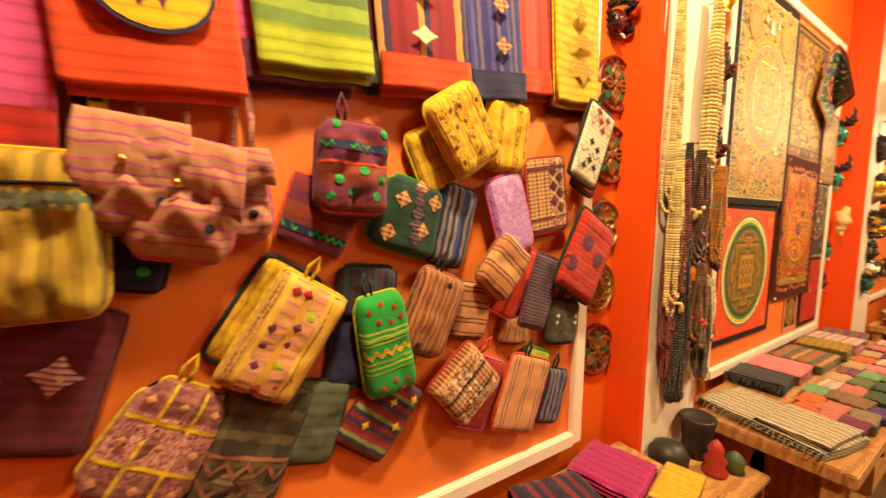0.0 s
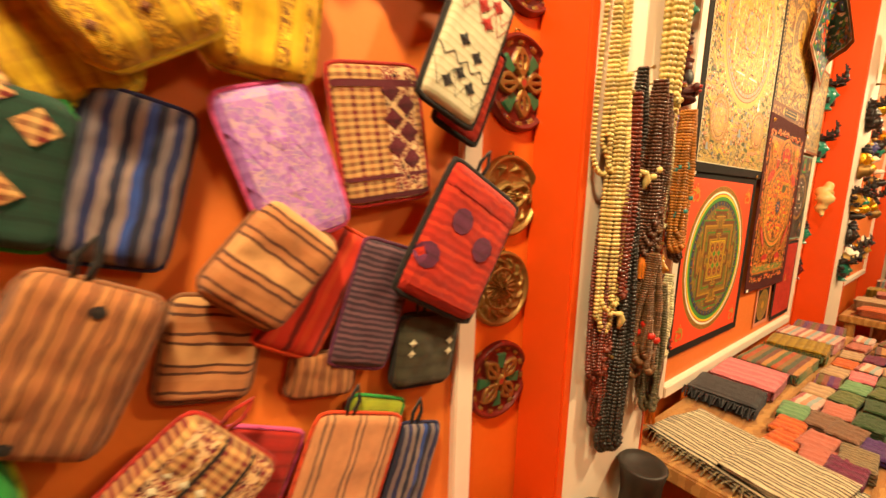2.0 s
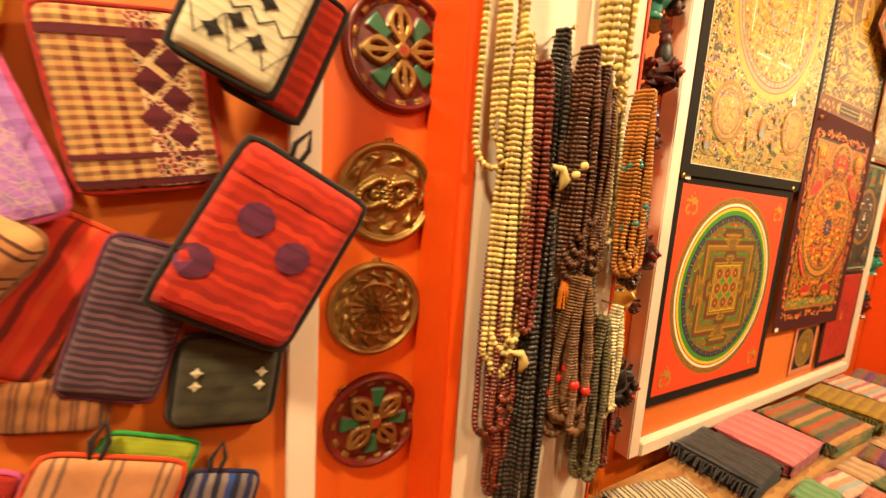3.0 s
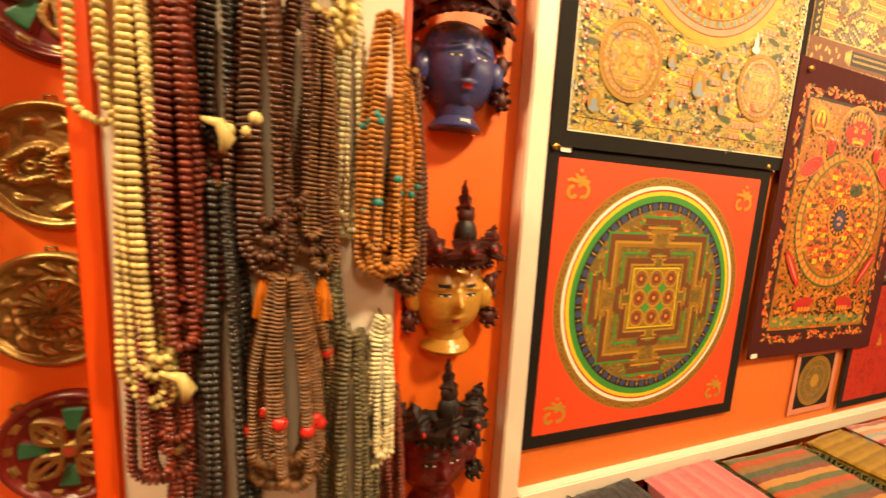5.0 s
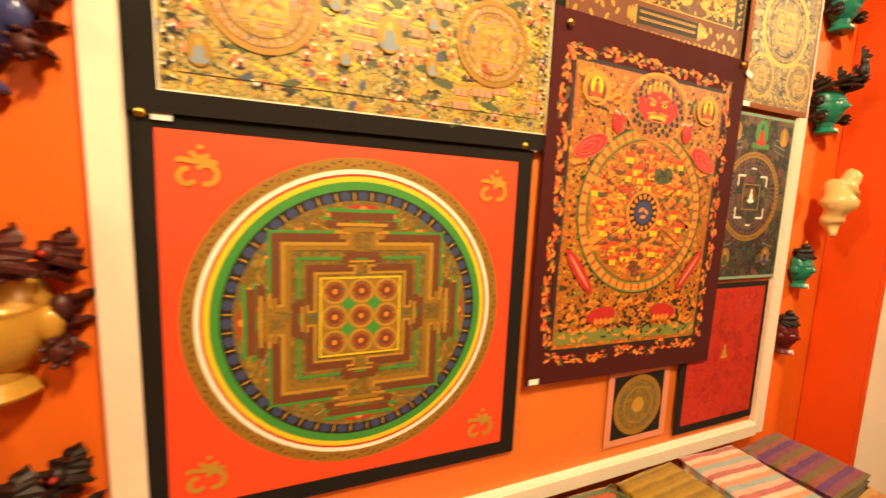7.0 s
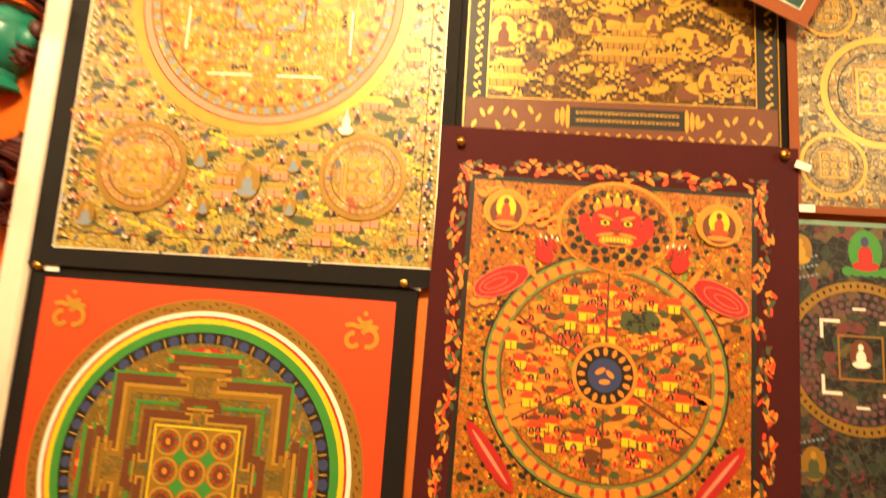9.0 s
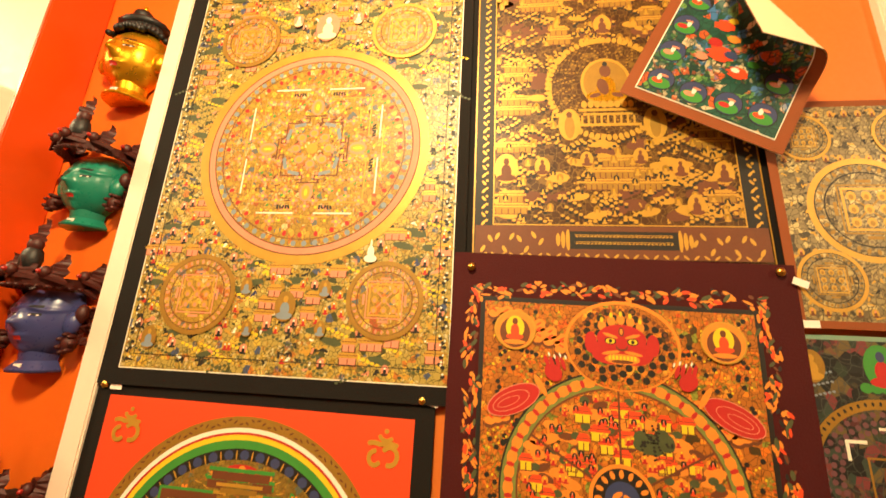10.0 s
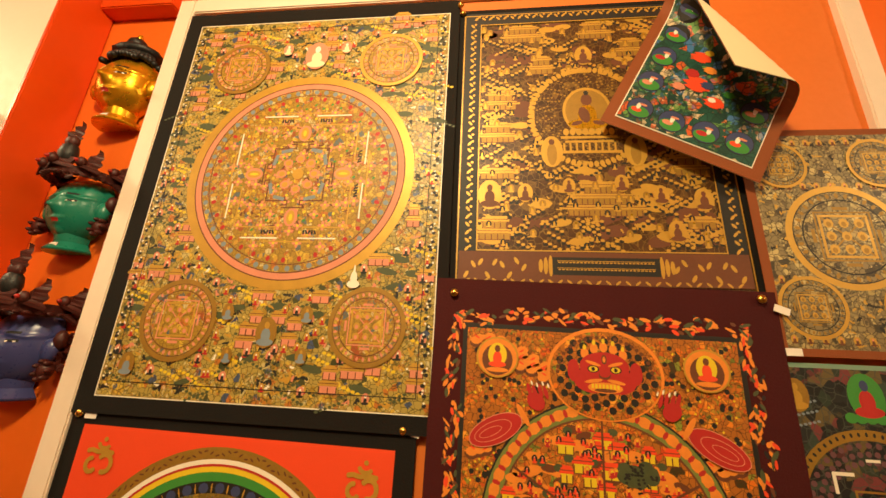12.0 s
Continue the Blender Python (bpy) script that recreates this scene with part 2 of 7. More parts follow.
def tube(points, r, sides=6, closed=False, bm=None):
    """A round cord along points."""
    bm = bm or bmesh.new()
    pts = [Vector(p) for p in points]
    k, rings = len(pts), []
    for i, p in enumerate(pts):
        a = pts[(i - 1) % k] if closed or i else p
        b = pts[(i + 1) % k] if closed or i < k - 1 else p
        d = (b - a).normalized() if (b - a).length > 1e-9 else Vector((0, 0, 1))
        s = d.cross(Vector((0, 1, 0)))
        s = s.normalized() if s.length > 1e-4 else Vector((1, 0, 0))
        q = d.cross(s)
        rr = r[i] if isinstance(r, (list, tuple)) else r
        rings.append([bm.verts.new(p + rr * (math.cos(j * math.tau / sides) * s + math.sin(j * math.tau / sides) * q)) for j in range(sides)])
    for i in range(k if closed else k - 1):
        for j in range(sides):
            bm.faces.new((rings[i][j], rings[i][(j + 1) % sides], rings[(i + 1) % k][(j + 1) % sides], rings[(i + 1) % k][j]))
    if not closed:
        bm.faces.new(rings[0])
        bm.faces.new(rings[-1])
    return bm


def lathe(profile, sides=24, bm=None, at=(0, 0, 0), arc=math.tau):
    """Turned about z: profile of (r, z)."""
    bm = bm or bmesh.new()
    rings = [[bm.verts.new((at[0] + r * math.cos(j * arc / sides), at[1] + r * math.sin(j * arc / sides), at[2] + z)) for j in range(sides)] for r, z in profile]
    for a, b in zip(rings, rings[1:]):
        for j in range(sides):
            bm.faces.new((a[j], a[(j + 1) % sides], b[(j + 1) % sides], b[j]))
    bm.faces.new(rings[0])
    bm.faces.new(rings[-1])
    return bm


# ---- structure ----
WALL = 0.81
PILASTER = 0.842


def setting(name, bm, material, label, category):
    return solid(name, bm, material, None, label, category, "", "structure")


setting("floor", box(-1.6, 9.0, -3.0, 1.1, -0.1, 0.0), M["carpet"], "brown speckled carpet on the shop floor", "floor")
setting("ceiling", box(-1.6, 9.0, -3.0, 1.1, 2.95, 3.05), M["ceiling"], "plain orange-washed ceiling over the shop", "ceiling")
setting("wall_north", box(-1.6, 9.0, PILASTER, WALL + 0.2, 0, 2.95), M["orange_wall"], "long orange painted wall hung with crafts", "wall")
setting("wall_south", box(-1.6, 9.0, -3.0, -2.9, 0, 2.95), M["white"], "plain cream wall across the shop", "wall")
setting("wall_west", box(-1.6, -1.5, -2.9, PILASTER - 0.002, 0, 2.95), M["orange_wall"], "plain orange end wall", "wall")
setting("wall_east", box(8.2, 8.3, -2.9, PILASTER - 0.002, 0, 2.95), M["orange_wall"], "orange end wall at the far side", "wall")


def board(name, x0, x1, z0, z1, label):
    """Orange board in a cream frame: the panel and its trims."""
    ob = thing(name, pose(0, 0, 0), label, "wall panel", "", "structure")
    part("panel", box(x0, x1, WALL, PILASTER - 0.001, z0, z1), M["board"], ob)
    w, p = 0.045, 0.016
    part("trim", box(x1, x1 + w, WALL - p, PILASTER - 0.001, z0 - 0.04, z1 + w, 0.003), M["trim"], ob, "cream painted upright trim")
    part("trim", box(x0 - w, x0, WALL - p, PILASTER - 0.001, z0 - 0.04, z1 + w, 0.003), M["trim"], ob, "cream painted upright trim")
    part("trim", box(x0, x1, WALL - p, PILASTER - 0.001, z1, z1 + w, 0.003), M["trim"], ob, "cream painted top trim")
    part("sill", box(x0, x1, WALL - p - 0.006, PILASTER - 0.001, z0 - 0.04, z0, 0.003), M["trim"], ob, "cream painted bottom rail")
    return ob


board("wall_panel_bags", -1.2, 1.09, 0.815, 2.45, "orange display board in a cream frame behind the bags")
board("wall_panel_paintings", 2.003, 3.503, 0.815, 2.515, "orange display board in a cream frame behind the scroll paintings")
board("wall_panel_far", 4.75, 6.1, 0.83, 2.5, "far orange display board in a cream frame")


def column(name, x0, x1, y):
    ob = thing(name, pose(0, 0, 0), "boxed column with a cream front and orange sides", "column", "boxed columns along the wall", "structure")
    part("front", box(x0, x1, y, y + 0.012, 0, 2.95), M["white"], ob, "cream painted front")
    part("side", box(x0 - 0.03, x0, y - 0.004, PILASTER - 0.001, 0, 2.95, 0.004), M["orange_dark"], ob, "glossy orange side")
    part("side", box(x1, x1 + 0.012, y - 0.002, PILASTER - 0.001, 0, 2.95, 0.003), M["orange_dark"], ob, "glossy orange side")
    part("core", box(x0, x1, y + 0.012, PILASTER - 0.001, 0, 2.95), M["white"], ob)


column("column_1", 1.35, 1.70, 0.72)
column("column_2", 3.86, 4.30, 0.70)
column("column_3", 6.25, 6.7, 0.70)
# cross beams of the next bays, resting on the columns
for i, x in enumerate((3.95, 6.3)):
    ob = thing("beam_%d" % (i + 1), pose(0, 0, 0), "orange cross beam with a cream lower edge", "beam", "", "structure")
    part("beam", box(x, x + 0.25, -2.9, 0.70, 2.62, 2.95), M["orange_dark"], ob)
    part("trim", box(x - 0.02, x, -2.9, 0.70, 2.60, 2.64, 0.003), M["trim"], ob, "cream edge strip")
setting("trim_pilaster", box(1.712, 1.93, WALL - 0.014, PILASTER - 0.001, 2.555, 2.60, 0.003), M["orange_dark"], "glossy orange ledge above the masks", "trim")


# ---- scroll paintings ----
def sheet(w, h, y, wave=0.0, seed=0.0, thick=0.0012, nx=16, nz=16, cx=0.0, cz=0.0):
    """A cotton sheet facing -y, gently uneven."""
    bm = bmesh.new()
    rows = []
    for back in (0, 1):
        grid = []
        for j in range(nz + 1):
            row = []
            for i in range(nx + 1):
                x, z = cx + w * (i / nx - 0.5), cz + h * (j / nz - 0.5)
                row.append(bm.verts.new((x, bend(x, z, wave, seed) - y + back * thick, z)))
            grid.append(row)
        for j in range(nz):
            for i in range(nx):
                bm.faces.new((grid[j][i], grid[j][i + 1], grid[j + 1][i + 1], grid[j + 1][i]))
        rows.append(grid)
    a, b = rows
    for i in range(nx):
        bm.faces.new((a[0][i], b[0][i], b[0][i + 1], a[0][i + 1]))
        bm.faces.new((a[nz][i], b[nz][i], b[nz][i + 1], a[nz][i + 1]))
    for j in range(nz):
        bm.faces.new((a[j][0], b[j][0], b[j + 1][0], a[j + 1][0]))
        bm.faces.new((a[j][nx], b[j][nx], b[j + 1][nx], a[j + 1][nx]))
    return bm


def bend(x, z, wave, seed):
    return -0.0 * wave * (1 + math.sin(9 * x + seed) * math.cos(5 * z + 2 * seed))


class Painting:
    """A painting on cloth; each paint layer lies a hair above the last."""

    def __init__(self, x, z, w, h, border, label, wave=0.002, seed=0.0, out=0.012, turn=0.0):
        self.ob = thing("scroll_painting", pose(x, WALL - out, z, 0, turn, 0), label, "painting", "scroll paintings on the board")
        self.wave, self.seed, self.level, self.count, self.lift = wave, seed, 0.0, 0, 0.0
        part("cloth_border", sheet(w, h, 0, wave, seed), border, self.ob)
        self.w, self.h = w, h

    def up(self):
        self.level += 0.000035

    def v(self, bm, x, z):
        return bm.verts.new((x, bend(x, z, self.wave, self.seed) - self.level - self.lift, z))

    def stroke(self):
        """Every brush stroke lies a trace above the one before."""
        self.count += 1
        self.lift = (self.count % 20) * 0.0000015

    def field(self, name, x, z, w, h, material, label=""):
        self.up()
        return part(name, sheet(w, h, self.level, self.wave, self.seed, 0.00003, 2, 2, x, z), material, self.ob, label)

    def ring(self, name, x, z, r0, r1, material, sides=72, lobes=0, depth=0.0):
        self.up()
        self.lift = 0.0
        bm = bmesh.new()
        inner, outer = [], []
        for j in range(sides):
            a = j * math.tau / sides
            k = 1 + (depth * abs(math.sin(a * lobes / 2)) if lobes else 0)
            outer.append(self.v(bm, x + r1 * k * math.cos(a), z + r1 * k * math.sin(a)))
            if r0 > 0:
                inner.append(self.v(bm, x + r0 * math.cos(a), z + r0 * math.sin(a)))
        if r0 > 0:
            for j in range(sides):
                bm.faces.new((inner[j], inner[(j + 1) % sides], outer[(j + 1) % sides], outer[j]))
        else:
            c = self.v(bm, x, z)
            for j in range(sides):
                bm.faces.new((c, outer[j], outer[(j + 1) % sides]))
        return part(name, bm, material, self.ob)

    def bars(self, name, rects, material):
        """Painted bars: (x, z, w, h, degrees) each."""
        self.up()
        bm = bmesh.new()
        for x, z, w, h, *turn in rects:
            a = radians(turn[0]) if turn else 0.0
            self.stroke()
            bm.faces.new([self.v(bm, x + u * w / 2 * math.cos(a) - s * h / 2 * math.sin(a), z + u * w / 2 * math.sin(a) + s * h / 2 * math.cos(a)) for u, s in ((-1, -1), (1, -1), (1, 1), (-1, 1))])
        return part(name, bm, material, self.ob)

    def frame_bars(self, x, z, w, h, t):
        return [(x, z + h / 2, w + t, t), (x, z - h / 2, w + t, t), (x - w / 2, z, t, h - t), (x + w / 2, z, t, h - t)]

    def blobs(self, name, items, material, sides=14):
        """Painted rounds: (x, z, rx, rz, degrees), each a part of its own when few."""
        if 1 < len(items) <= 60:
            for one in items[:-1]:
                self.blobs(name, [one], material, sides)
                self.level -= 0.000035
            return self.blobs(name, items[-1:], material, sides)
        self.up()
        bm = bmesh.new()
        for x, z, rx, rz, *turn in items:
            a = radians(turn[0]) if turn else 0.0
            self.stroke()
            ring = []
            for j in range(sides):
                u, s = rx * math.cos(j * math.tau / sides), rz * math.sin(j * math.tau / sides)
                ring.append(self.v(bm, x + u * math.cos(a) - s * math.sin(a), z + u * math.sin(a) + s * math.cos(a)))
            bm.faces.new(ring)
        return part(name, bm, material, self.ob)

    def seated(self, x, z, s, halo, body, face):
        """A seated figure as plain painted shapes with a halo."""
        self.blobs("halo", [(x, z + 0.1 * s, 0.62 * s, 0.85 * s)], halo, 20)
        self.blobs("figure", [(x, z - 0.42 * s, 0.5 * s, 0.2 * s), (x, z - 0.05 * s, 0.27 * s, 0.4 * s)], body)
        self.blobs("figure_head", [(x, z + 0.5 * s, 0.15 * s, 0.2 * s)], face)

    def sprigs(self, name, n, area, size, material, seed):
        """Small painted leaves, clouds and figures strewn over the ground, in little curved strokes."""
        rnd = random.Random(seed)
        items = []
        for _ in range(n):
            x, z = rnd.uniform(area[0], area[1]), rnd.uniform(area[2], area[3])
            a, k = rnd.uniform(0, 360), rnd.choice((2, 3, 3, 4))
            for i in range(k):
                items.append((x + size * 0.9 * i * math.cos(radians(a)), z + size * 0.5 * i * math.sin(radians(a)), size * rnd.uniform(0.5, 1.1), size * rnd.uniform(0.25, 0.5), a + 35 * i))
        ob = self.blobs(name, items, material, 7)
        return tagged(ob, "", "", "", "stuff")

    def strew(self, name, items, material, sides=8):
        """Many tiny painted rounds as one layer."""
        self.up()
        bm = bmesh.new()
        for x, z, rx, rz, *turn in items:
            a = radians(turn[0]) if turn else 0.0
            self.stroke()
            ring = []
            for j in range(sides):
                u, q = rx * math.cos(j * math.tau / sides), rz * math.sin(j * math.tau / sides)
                ring.append(self.v(bm, x + u * math.cos(a) - q * math.sin(a), z + u * math.sin(a) + q * math.cos(a)))
            bm.faces.new(ring)
        return tagged(part(name, bm, material, self.ob), "", "", "", "stuff")

    def hatch(self, name, rects, material):
        """Many tiny painted bars as one layer."""
        return tagged(self.bars(name, rects, material), "", "", "", "stuff")

    def folk(self, spots, s, halo, body, face):
        """Rows of tiny seated figures: halo, crossed legs and trunk, head."""
        self.strew("tiny_halo", [(x, z + 0.25 * s, 0.62 * s, 0.8 * s) for x, z in spots], halo, 10)
        self.strew("tiny_robe", [b for x, z in spots for b in ((x, z - 0.38 * s, 0.58 * s, 0.2 * s), (x, z, 0.26 * s, 0.42 * s))], body)
        self.strew("tiny_head", [(x, z + 0.52 * s, 0.17 * s, 0.2 * s) for x, z in spots], face)

    def ridges(self, name, lines, material, pitch=0.0075):
        """Scalloped rows of hills and tree tops along slanting lines: (x0, z0, x1, z1)."""
        items = []
        for x0, z0, x1, z1 in lines:
            k = max(2, int(math.hypot(x1 - x0, z1 - z0) / pitch))
            items += [(x0 + (x1 - x0) * i / k, z0 + (z1 - z0) * i / k, pitch * 0.46, pitch * 0.34) for i in range(k + 1)]
        return self.strew(name, items, material, 7)

    def pavilions(self, places, wall, roof, line):
        """Small temples: stacked roofs over a wall with posts. (x, z, width, tiers)"""
        walls, roofs, lines = [], [], []
        for x, z, w, tiers in places:
            for t in range(tiers):
                k, zz = w * (1 - 0.24 * t), z + 0.024 * t
                walls.append((x, zz, k * 0.82, 0.014))
                roofs += [(x, zz + 0.0095, k, 0.0045), (x, zz + 0.0135, k * 0.84, 0.004), (x, zz + 0.017, k * 0.62, 0.0035)]
                n = max(3, int(k / 0.011))
                lines += [(x + k * 0.8 * (i / (n - 1) - 0.5), zz - 0.0005, 0.0018, 0.011) for i in range(n)] + [(x, zz - 0.0065, k * 0.86, 0.0016), (x, zz + 0.0118, k * 0.9, 0.0012)]
        self.hatch("pavilion_wall", walls, wall)
        self.hatch("pavilion_roof", roofs, roof)
        self.hatch("pavilion_line", lines, line)

    def roundel(self, x, z, r, rim, field, dark, light, warm):
        """A small mandala: rim, petal ring, square palace with gates and a nine-part centre."""
        self.ring("small_mandala_rim", x, z, 0, r, rim, 44)
        self.ring("small_mandala_line", x, z, 0, r * 0.885, dark, 44)
        self.ring("small_mandala", x, z, 0, r * 0.868, field, 44)
        self.strew("small_petal", [(x + r * 0.8 * math.cos(a), z + r * 0.8 * math.sin(a), r * 0.036, r * 0.055, math.degrees(a) - 90) for a in [i * math.tau / 32 for i in range(32)]], warm, 6)
        self.ring("small_petal_line", x, z, r * 0.70, r * 0.725, dark, 44)
        self.hatch("small_palace", self.frame_bars(x, z, r * 0.92, r * 0.92, r * 0.03) + [(x + sx * r * 0.54, z + sz * r * 0.54, r * (0.06 if sx else 0.26), r * (0.26 if sx else 0.06)) for sx, sz in ((1, 0), (-1, 0), (0, 1), (0, -1))], warm)
        self.hatch("small_court", self.frame_bars(x, z, r * 0.78, r * 0.78, r * 0.045), light)
        self.hatch("small_diagonal", [(x, z, r * 1.05, r * 0.03, 45), (x, z, r * 1.05, r * 0.03, -45)], warm)
        self.strew("small_deity", [(x + r * 0.25 * i, z + r * 0.25 * j, r * 0.085, r * 0.095) for i in (-1, 0, 1) for j in (-1, 0, 1)], light, 8)
        self.strew("small_deity_robe", [(x + r * 0.25 * i, z + r * 0.25 * j - r * 0.02, r * 0.045, r * 0.055) for i in (-1, 0, 1) for j in (-1, 0, 1)], warm, 7)

    def pins(self, places):
        for x, z in places:
            y = bend(x, z, self.wave, self.seed) - self.level
            bm = lathe([(0.0008, 0), (0.007, 0.0), (0.0075, 0.003), (0.005, 0.006), (0.001, 0.0075)], 12)
            part("pin", bm, M["brass"], self.ob, "round brass drawing pin", True, pose(x, y, z, 90, 0, 0))

    def tag(self, x, z, turn=0):
        y = bend(x, z, self.wave, self.seed) - self.level - 0.001
        part("price_tag", box(-0.012, 0.012, -0.001, 0.0, -0.006, 0.006), M["tag"], self.ob, "small white price tag", False, pose(x, y, z, 0, turn, 0))


def steps(p, cx, cz, half, gate, t, material, name):
    """The palace wall of a mandala: a square outline with a T-shaped gate on every side."""
    r = []
    g = gate
    for sx, sz in ((1, 0), (-1, 0), (0, 1), (0, -1)):
        for side in (-1, 1):
            a, b = g, half
            mid, ln = side * (a + b) / 2, b - a + t
            r.append((cx + sx * half + (mid if sz else 0), cz + sz * half + (mid if sx else 0), ln if sz else t, ln if sx else t))
            e = 0.16 * half
            r.append((cx + sx * (half + e / 2) + (side * g if sz else 0), cz + sz * (half + e / 2) + (side * g if sx else 0), t if sz else e, t if sx else e))
            r.append((cx + sx * (half + e) + (side * g * 1.4 if sz else 0), cz + sz * (half + e) + (side * g * 1.4 if sx else 0), g * 0.8 + t if sz else t, g * 0.8 + t if sx else t))
        r.append((cx + sx * (half + 0.26 * half), cz + sz * (half + 0.26 * half), g * 3.6 if sz else t, g * 3.6 if sx else t))
    p.bars(name, r, material)


# the vermilion mandala in a black border
p = Painting(2.330, 1.230, 0.656, 0.642, M["black"], "vermilion mandala painting on cotton with a black border", 0.0012, 0.4, 0.010, 0.6)
p.field("ground", -0.002, 0.002, 0.592, 0.588, M["p_orange"])
c = (-0.006, 0.006)
for r1, name, mat in ((0.272, "gold_ring", "gold_flat"), (0.253, "white_ring", "p_white"), (0.2455, "red_ring", "p_red"), (0.2415, "yellow_ring", "p_yellow"), (0.233, "green_ring", "p_green"), (0.219, "dark_ring", "p_dark")):
    p.ring(name, *c, 0, r1, M[mat])
p.strew("gold_scroll", [(c[0] + (0.2625 + 0.004 * math.sin(a * 30)) * math.cos(a), c[1] + (0.2625 + 0.004 * math.sin(a * 30)) * math.sin(a), 0.0045, 0.0016, math.degrees(a) + 90 + 40 * math.cos(a * 30)) for a in [i * math.tau / 150 for i in range(150)]], M["p_brown"], 6)
p.blobs("petal", [(c[0] + 0.2085 * math.cos(a), c[1] + 0.2085 * math.sin(a), 0.009, 0.0085, math.degrees(a) - 90) for a in [i * math.tau / 44 for i in range(44)]], M["p_blue"], 8)
p.strew("petal_line", [(c[0] + 0.2085 * math.cos(a), c[1] + 0.2085 * math.sin(a), 0.0015, 0.008, math.degrees(a) - 90) for a in [(i + 0.5) * math.tau / 44 for i in range(44)]], M["gold_line"], 6)
p.ring("inner_field", *c, 0, 0.201, M["m_gold"])
fl = [(c[0] + 0.176 * math.cos(a), c[1] + 0.176 * math.sin(a), math.degrees(a)) for a in [k * math.pi / 2 + d for k in range(4) for d in (0.30, 0.62, 0.95, 1.27)]]
p.blobs("lotus_leaf", [(x, z, 0.017, 0.006, a + 60) for x, z, a in fl], M["p_green"], 8)
p.blobs("lotus", [(x, z, 0.009, 0.0075, a) for x, z, a in fl], M["p_red"], 9)
p.strew("lotus_petal", [(x + 0.008 * math.cos(q), z + 0.008 * math.sin(q), 0.0042, 0.0026, math.degrees(q)) for x, z, a in fl for q in (0.4, 1.2, 2.0, 2.8)], M["p_amber"], 6)
p.strew("gold_wisp", [(c[0] + r * math.cos(a), c[1] + r * math.sin(a), 0.008, 0.0013, math.degrees(a) * 3) for r, a in [(0.16 + 0.03 * ((i * 7) % 5) / 5, i * math.tau / 90) for i in range(90)]], M["gold_line"], 6)
for sx, sz in ((1, 0), (-1, 0), (0, 1), (0, -1)):
    gx, gz = c[0] + sx * 0.186, c[1] + sz * 0.186
    p.blobs("gate_arch", [(gx - sx * 0.006, gz - sz * 0.006, 0.014 if sx else 0.034, 0.034 if sx else 0.014)], M["p_red"], 18)
    p.blobs("gate_arch_inner", [(gx - sx * 0.01, gz - sz * 0.01, 0.011 if sx else 0.028, 0.028 if sx else 0.011)], M["p_green"], 18)
    p.blobs("gate_jewel", [(gx, gz, 0.0065, 0.0065)], M["p_amber"], 10)
steps(p, *c, 0.146, 0.034, 0.006, M["p_green"], "outer_wall")
steps(p, *c, 0.138, 0.030, 0.013, M["p_brown"], "brown_wall")
steps(p, *c, 0.127, 0.024, 0.0055, M["gold_line"], "gold_wall")
steps(p, *c, 0.120, 0.019, 0.008, M["gold_flat"], "ochre_wall")
p.bars("green_court", p.frame_bars(*c, 0.205, 0.205, 0.005), M["p_green"])
steps(p, *c, 0.086, 0.016, 0.011, M["p_brown"], "inner_wall")
steps(p, *c, 0.077, 0.012, 0.004, M["gold_line"], "inner_gold_wall")
p.bars("court", [(*c, 0.142, 0.142)], M["gold_flat"])
p.bars("court_line", p.frame_bars(*c, 0.137, 0.137, 0.003), M["p_yellow"])
grid = [(c[0] + i * 0.045, c[1] + j * 0.045) for i in (-1, 0, 1) for j in (-1, 0, 1)]
p.blobs("green_diamond", [(c[0] + i * 0.0225, c[1] + j * 0.0225, 0.013, 0.013) for i in (-1, 1) for j in (-1, 1)], M["p_green"], 4)
p.blobs("medallion_rim", [(x, z, 0.0218, 0.0218) for x, z in grid], M["gold_line"], 20)
p.blobs("medallion", [(x, z, 0.0178, 0.0178) for x, z in grid], M["m_gold"], 18)
p.blobs("medallion_flower", [(x, z, 0.0115, 0.0125) for x, z in grid], M["p_brown"], 10)
p.strew("medallion_petal", [(x + 0.0135 * math.cos(q), z + 0.0135 * math.sin(q), 0.0034, 0.0022, math.degrees(q)) for x, z in grid for q in [k * math.tau / 8 for k in range(8)]], M["p_red"], 6)
p.strew("medallion_jewel", [(x, z, 0.004, 0.005) for x, z in grid], M["p_amber"], 8)
for sx, sz in ((-1, 1), (1, 1), (-1, -1), (1, -1)):
    x, z = sx * 0.245 - 0.002, sz * 0.243
    arc = [(x + 0.012 + 0.013 * math.cos(q), z - 0.008 + 0.014 * math.sin(q), 0.0045, 0.0036, math.degrees(q)) for q in [2.4 - 0.32 * k for k in range(14)]]
    arc += [(x - 0.014 + 0.010 * math.cos(q), z - 0.012 + 0.011 * math.sin(q), 0.0042, 0.0034, math.degrees(q)) for q in [1.6 + 0.36 * k for k in range(12)]]
    arc += [(x - 0.024 + 0.0042 * k, z + 0.011 + 0.0012 * math.sin(k), 0.0045, 0.0042) for k in range(12)]
    arc += [(x + 0.004 + 0.011 * math.cos(q), z + 0.024 + 0.008 * math.sin(q), 0.0038, 0.0028, math.degrees(q)) for q in [3.3 + 0.3 * k for k in range(9)]] + [(x + 0.004, z + 0.031, 0.0042, 0.0042)]
    p.strew("gold_syllable", arc, M["gold_line"], 8)
p.pins([(-0.312, 0.314), (0.305, 0.328)])
p.tag(-0.288, 0.312)
p.tag(0.322, 0.326, 12)

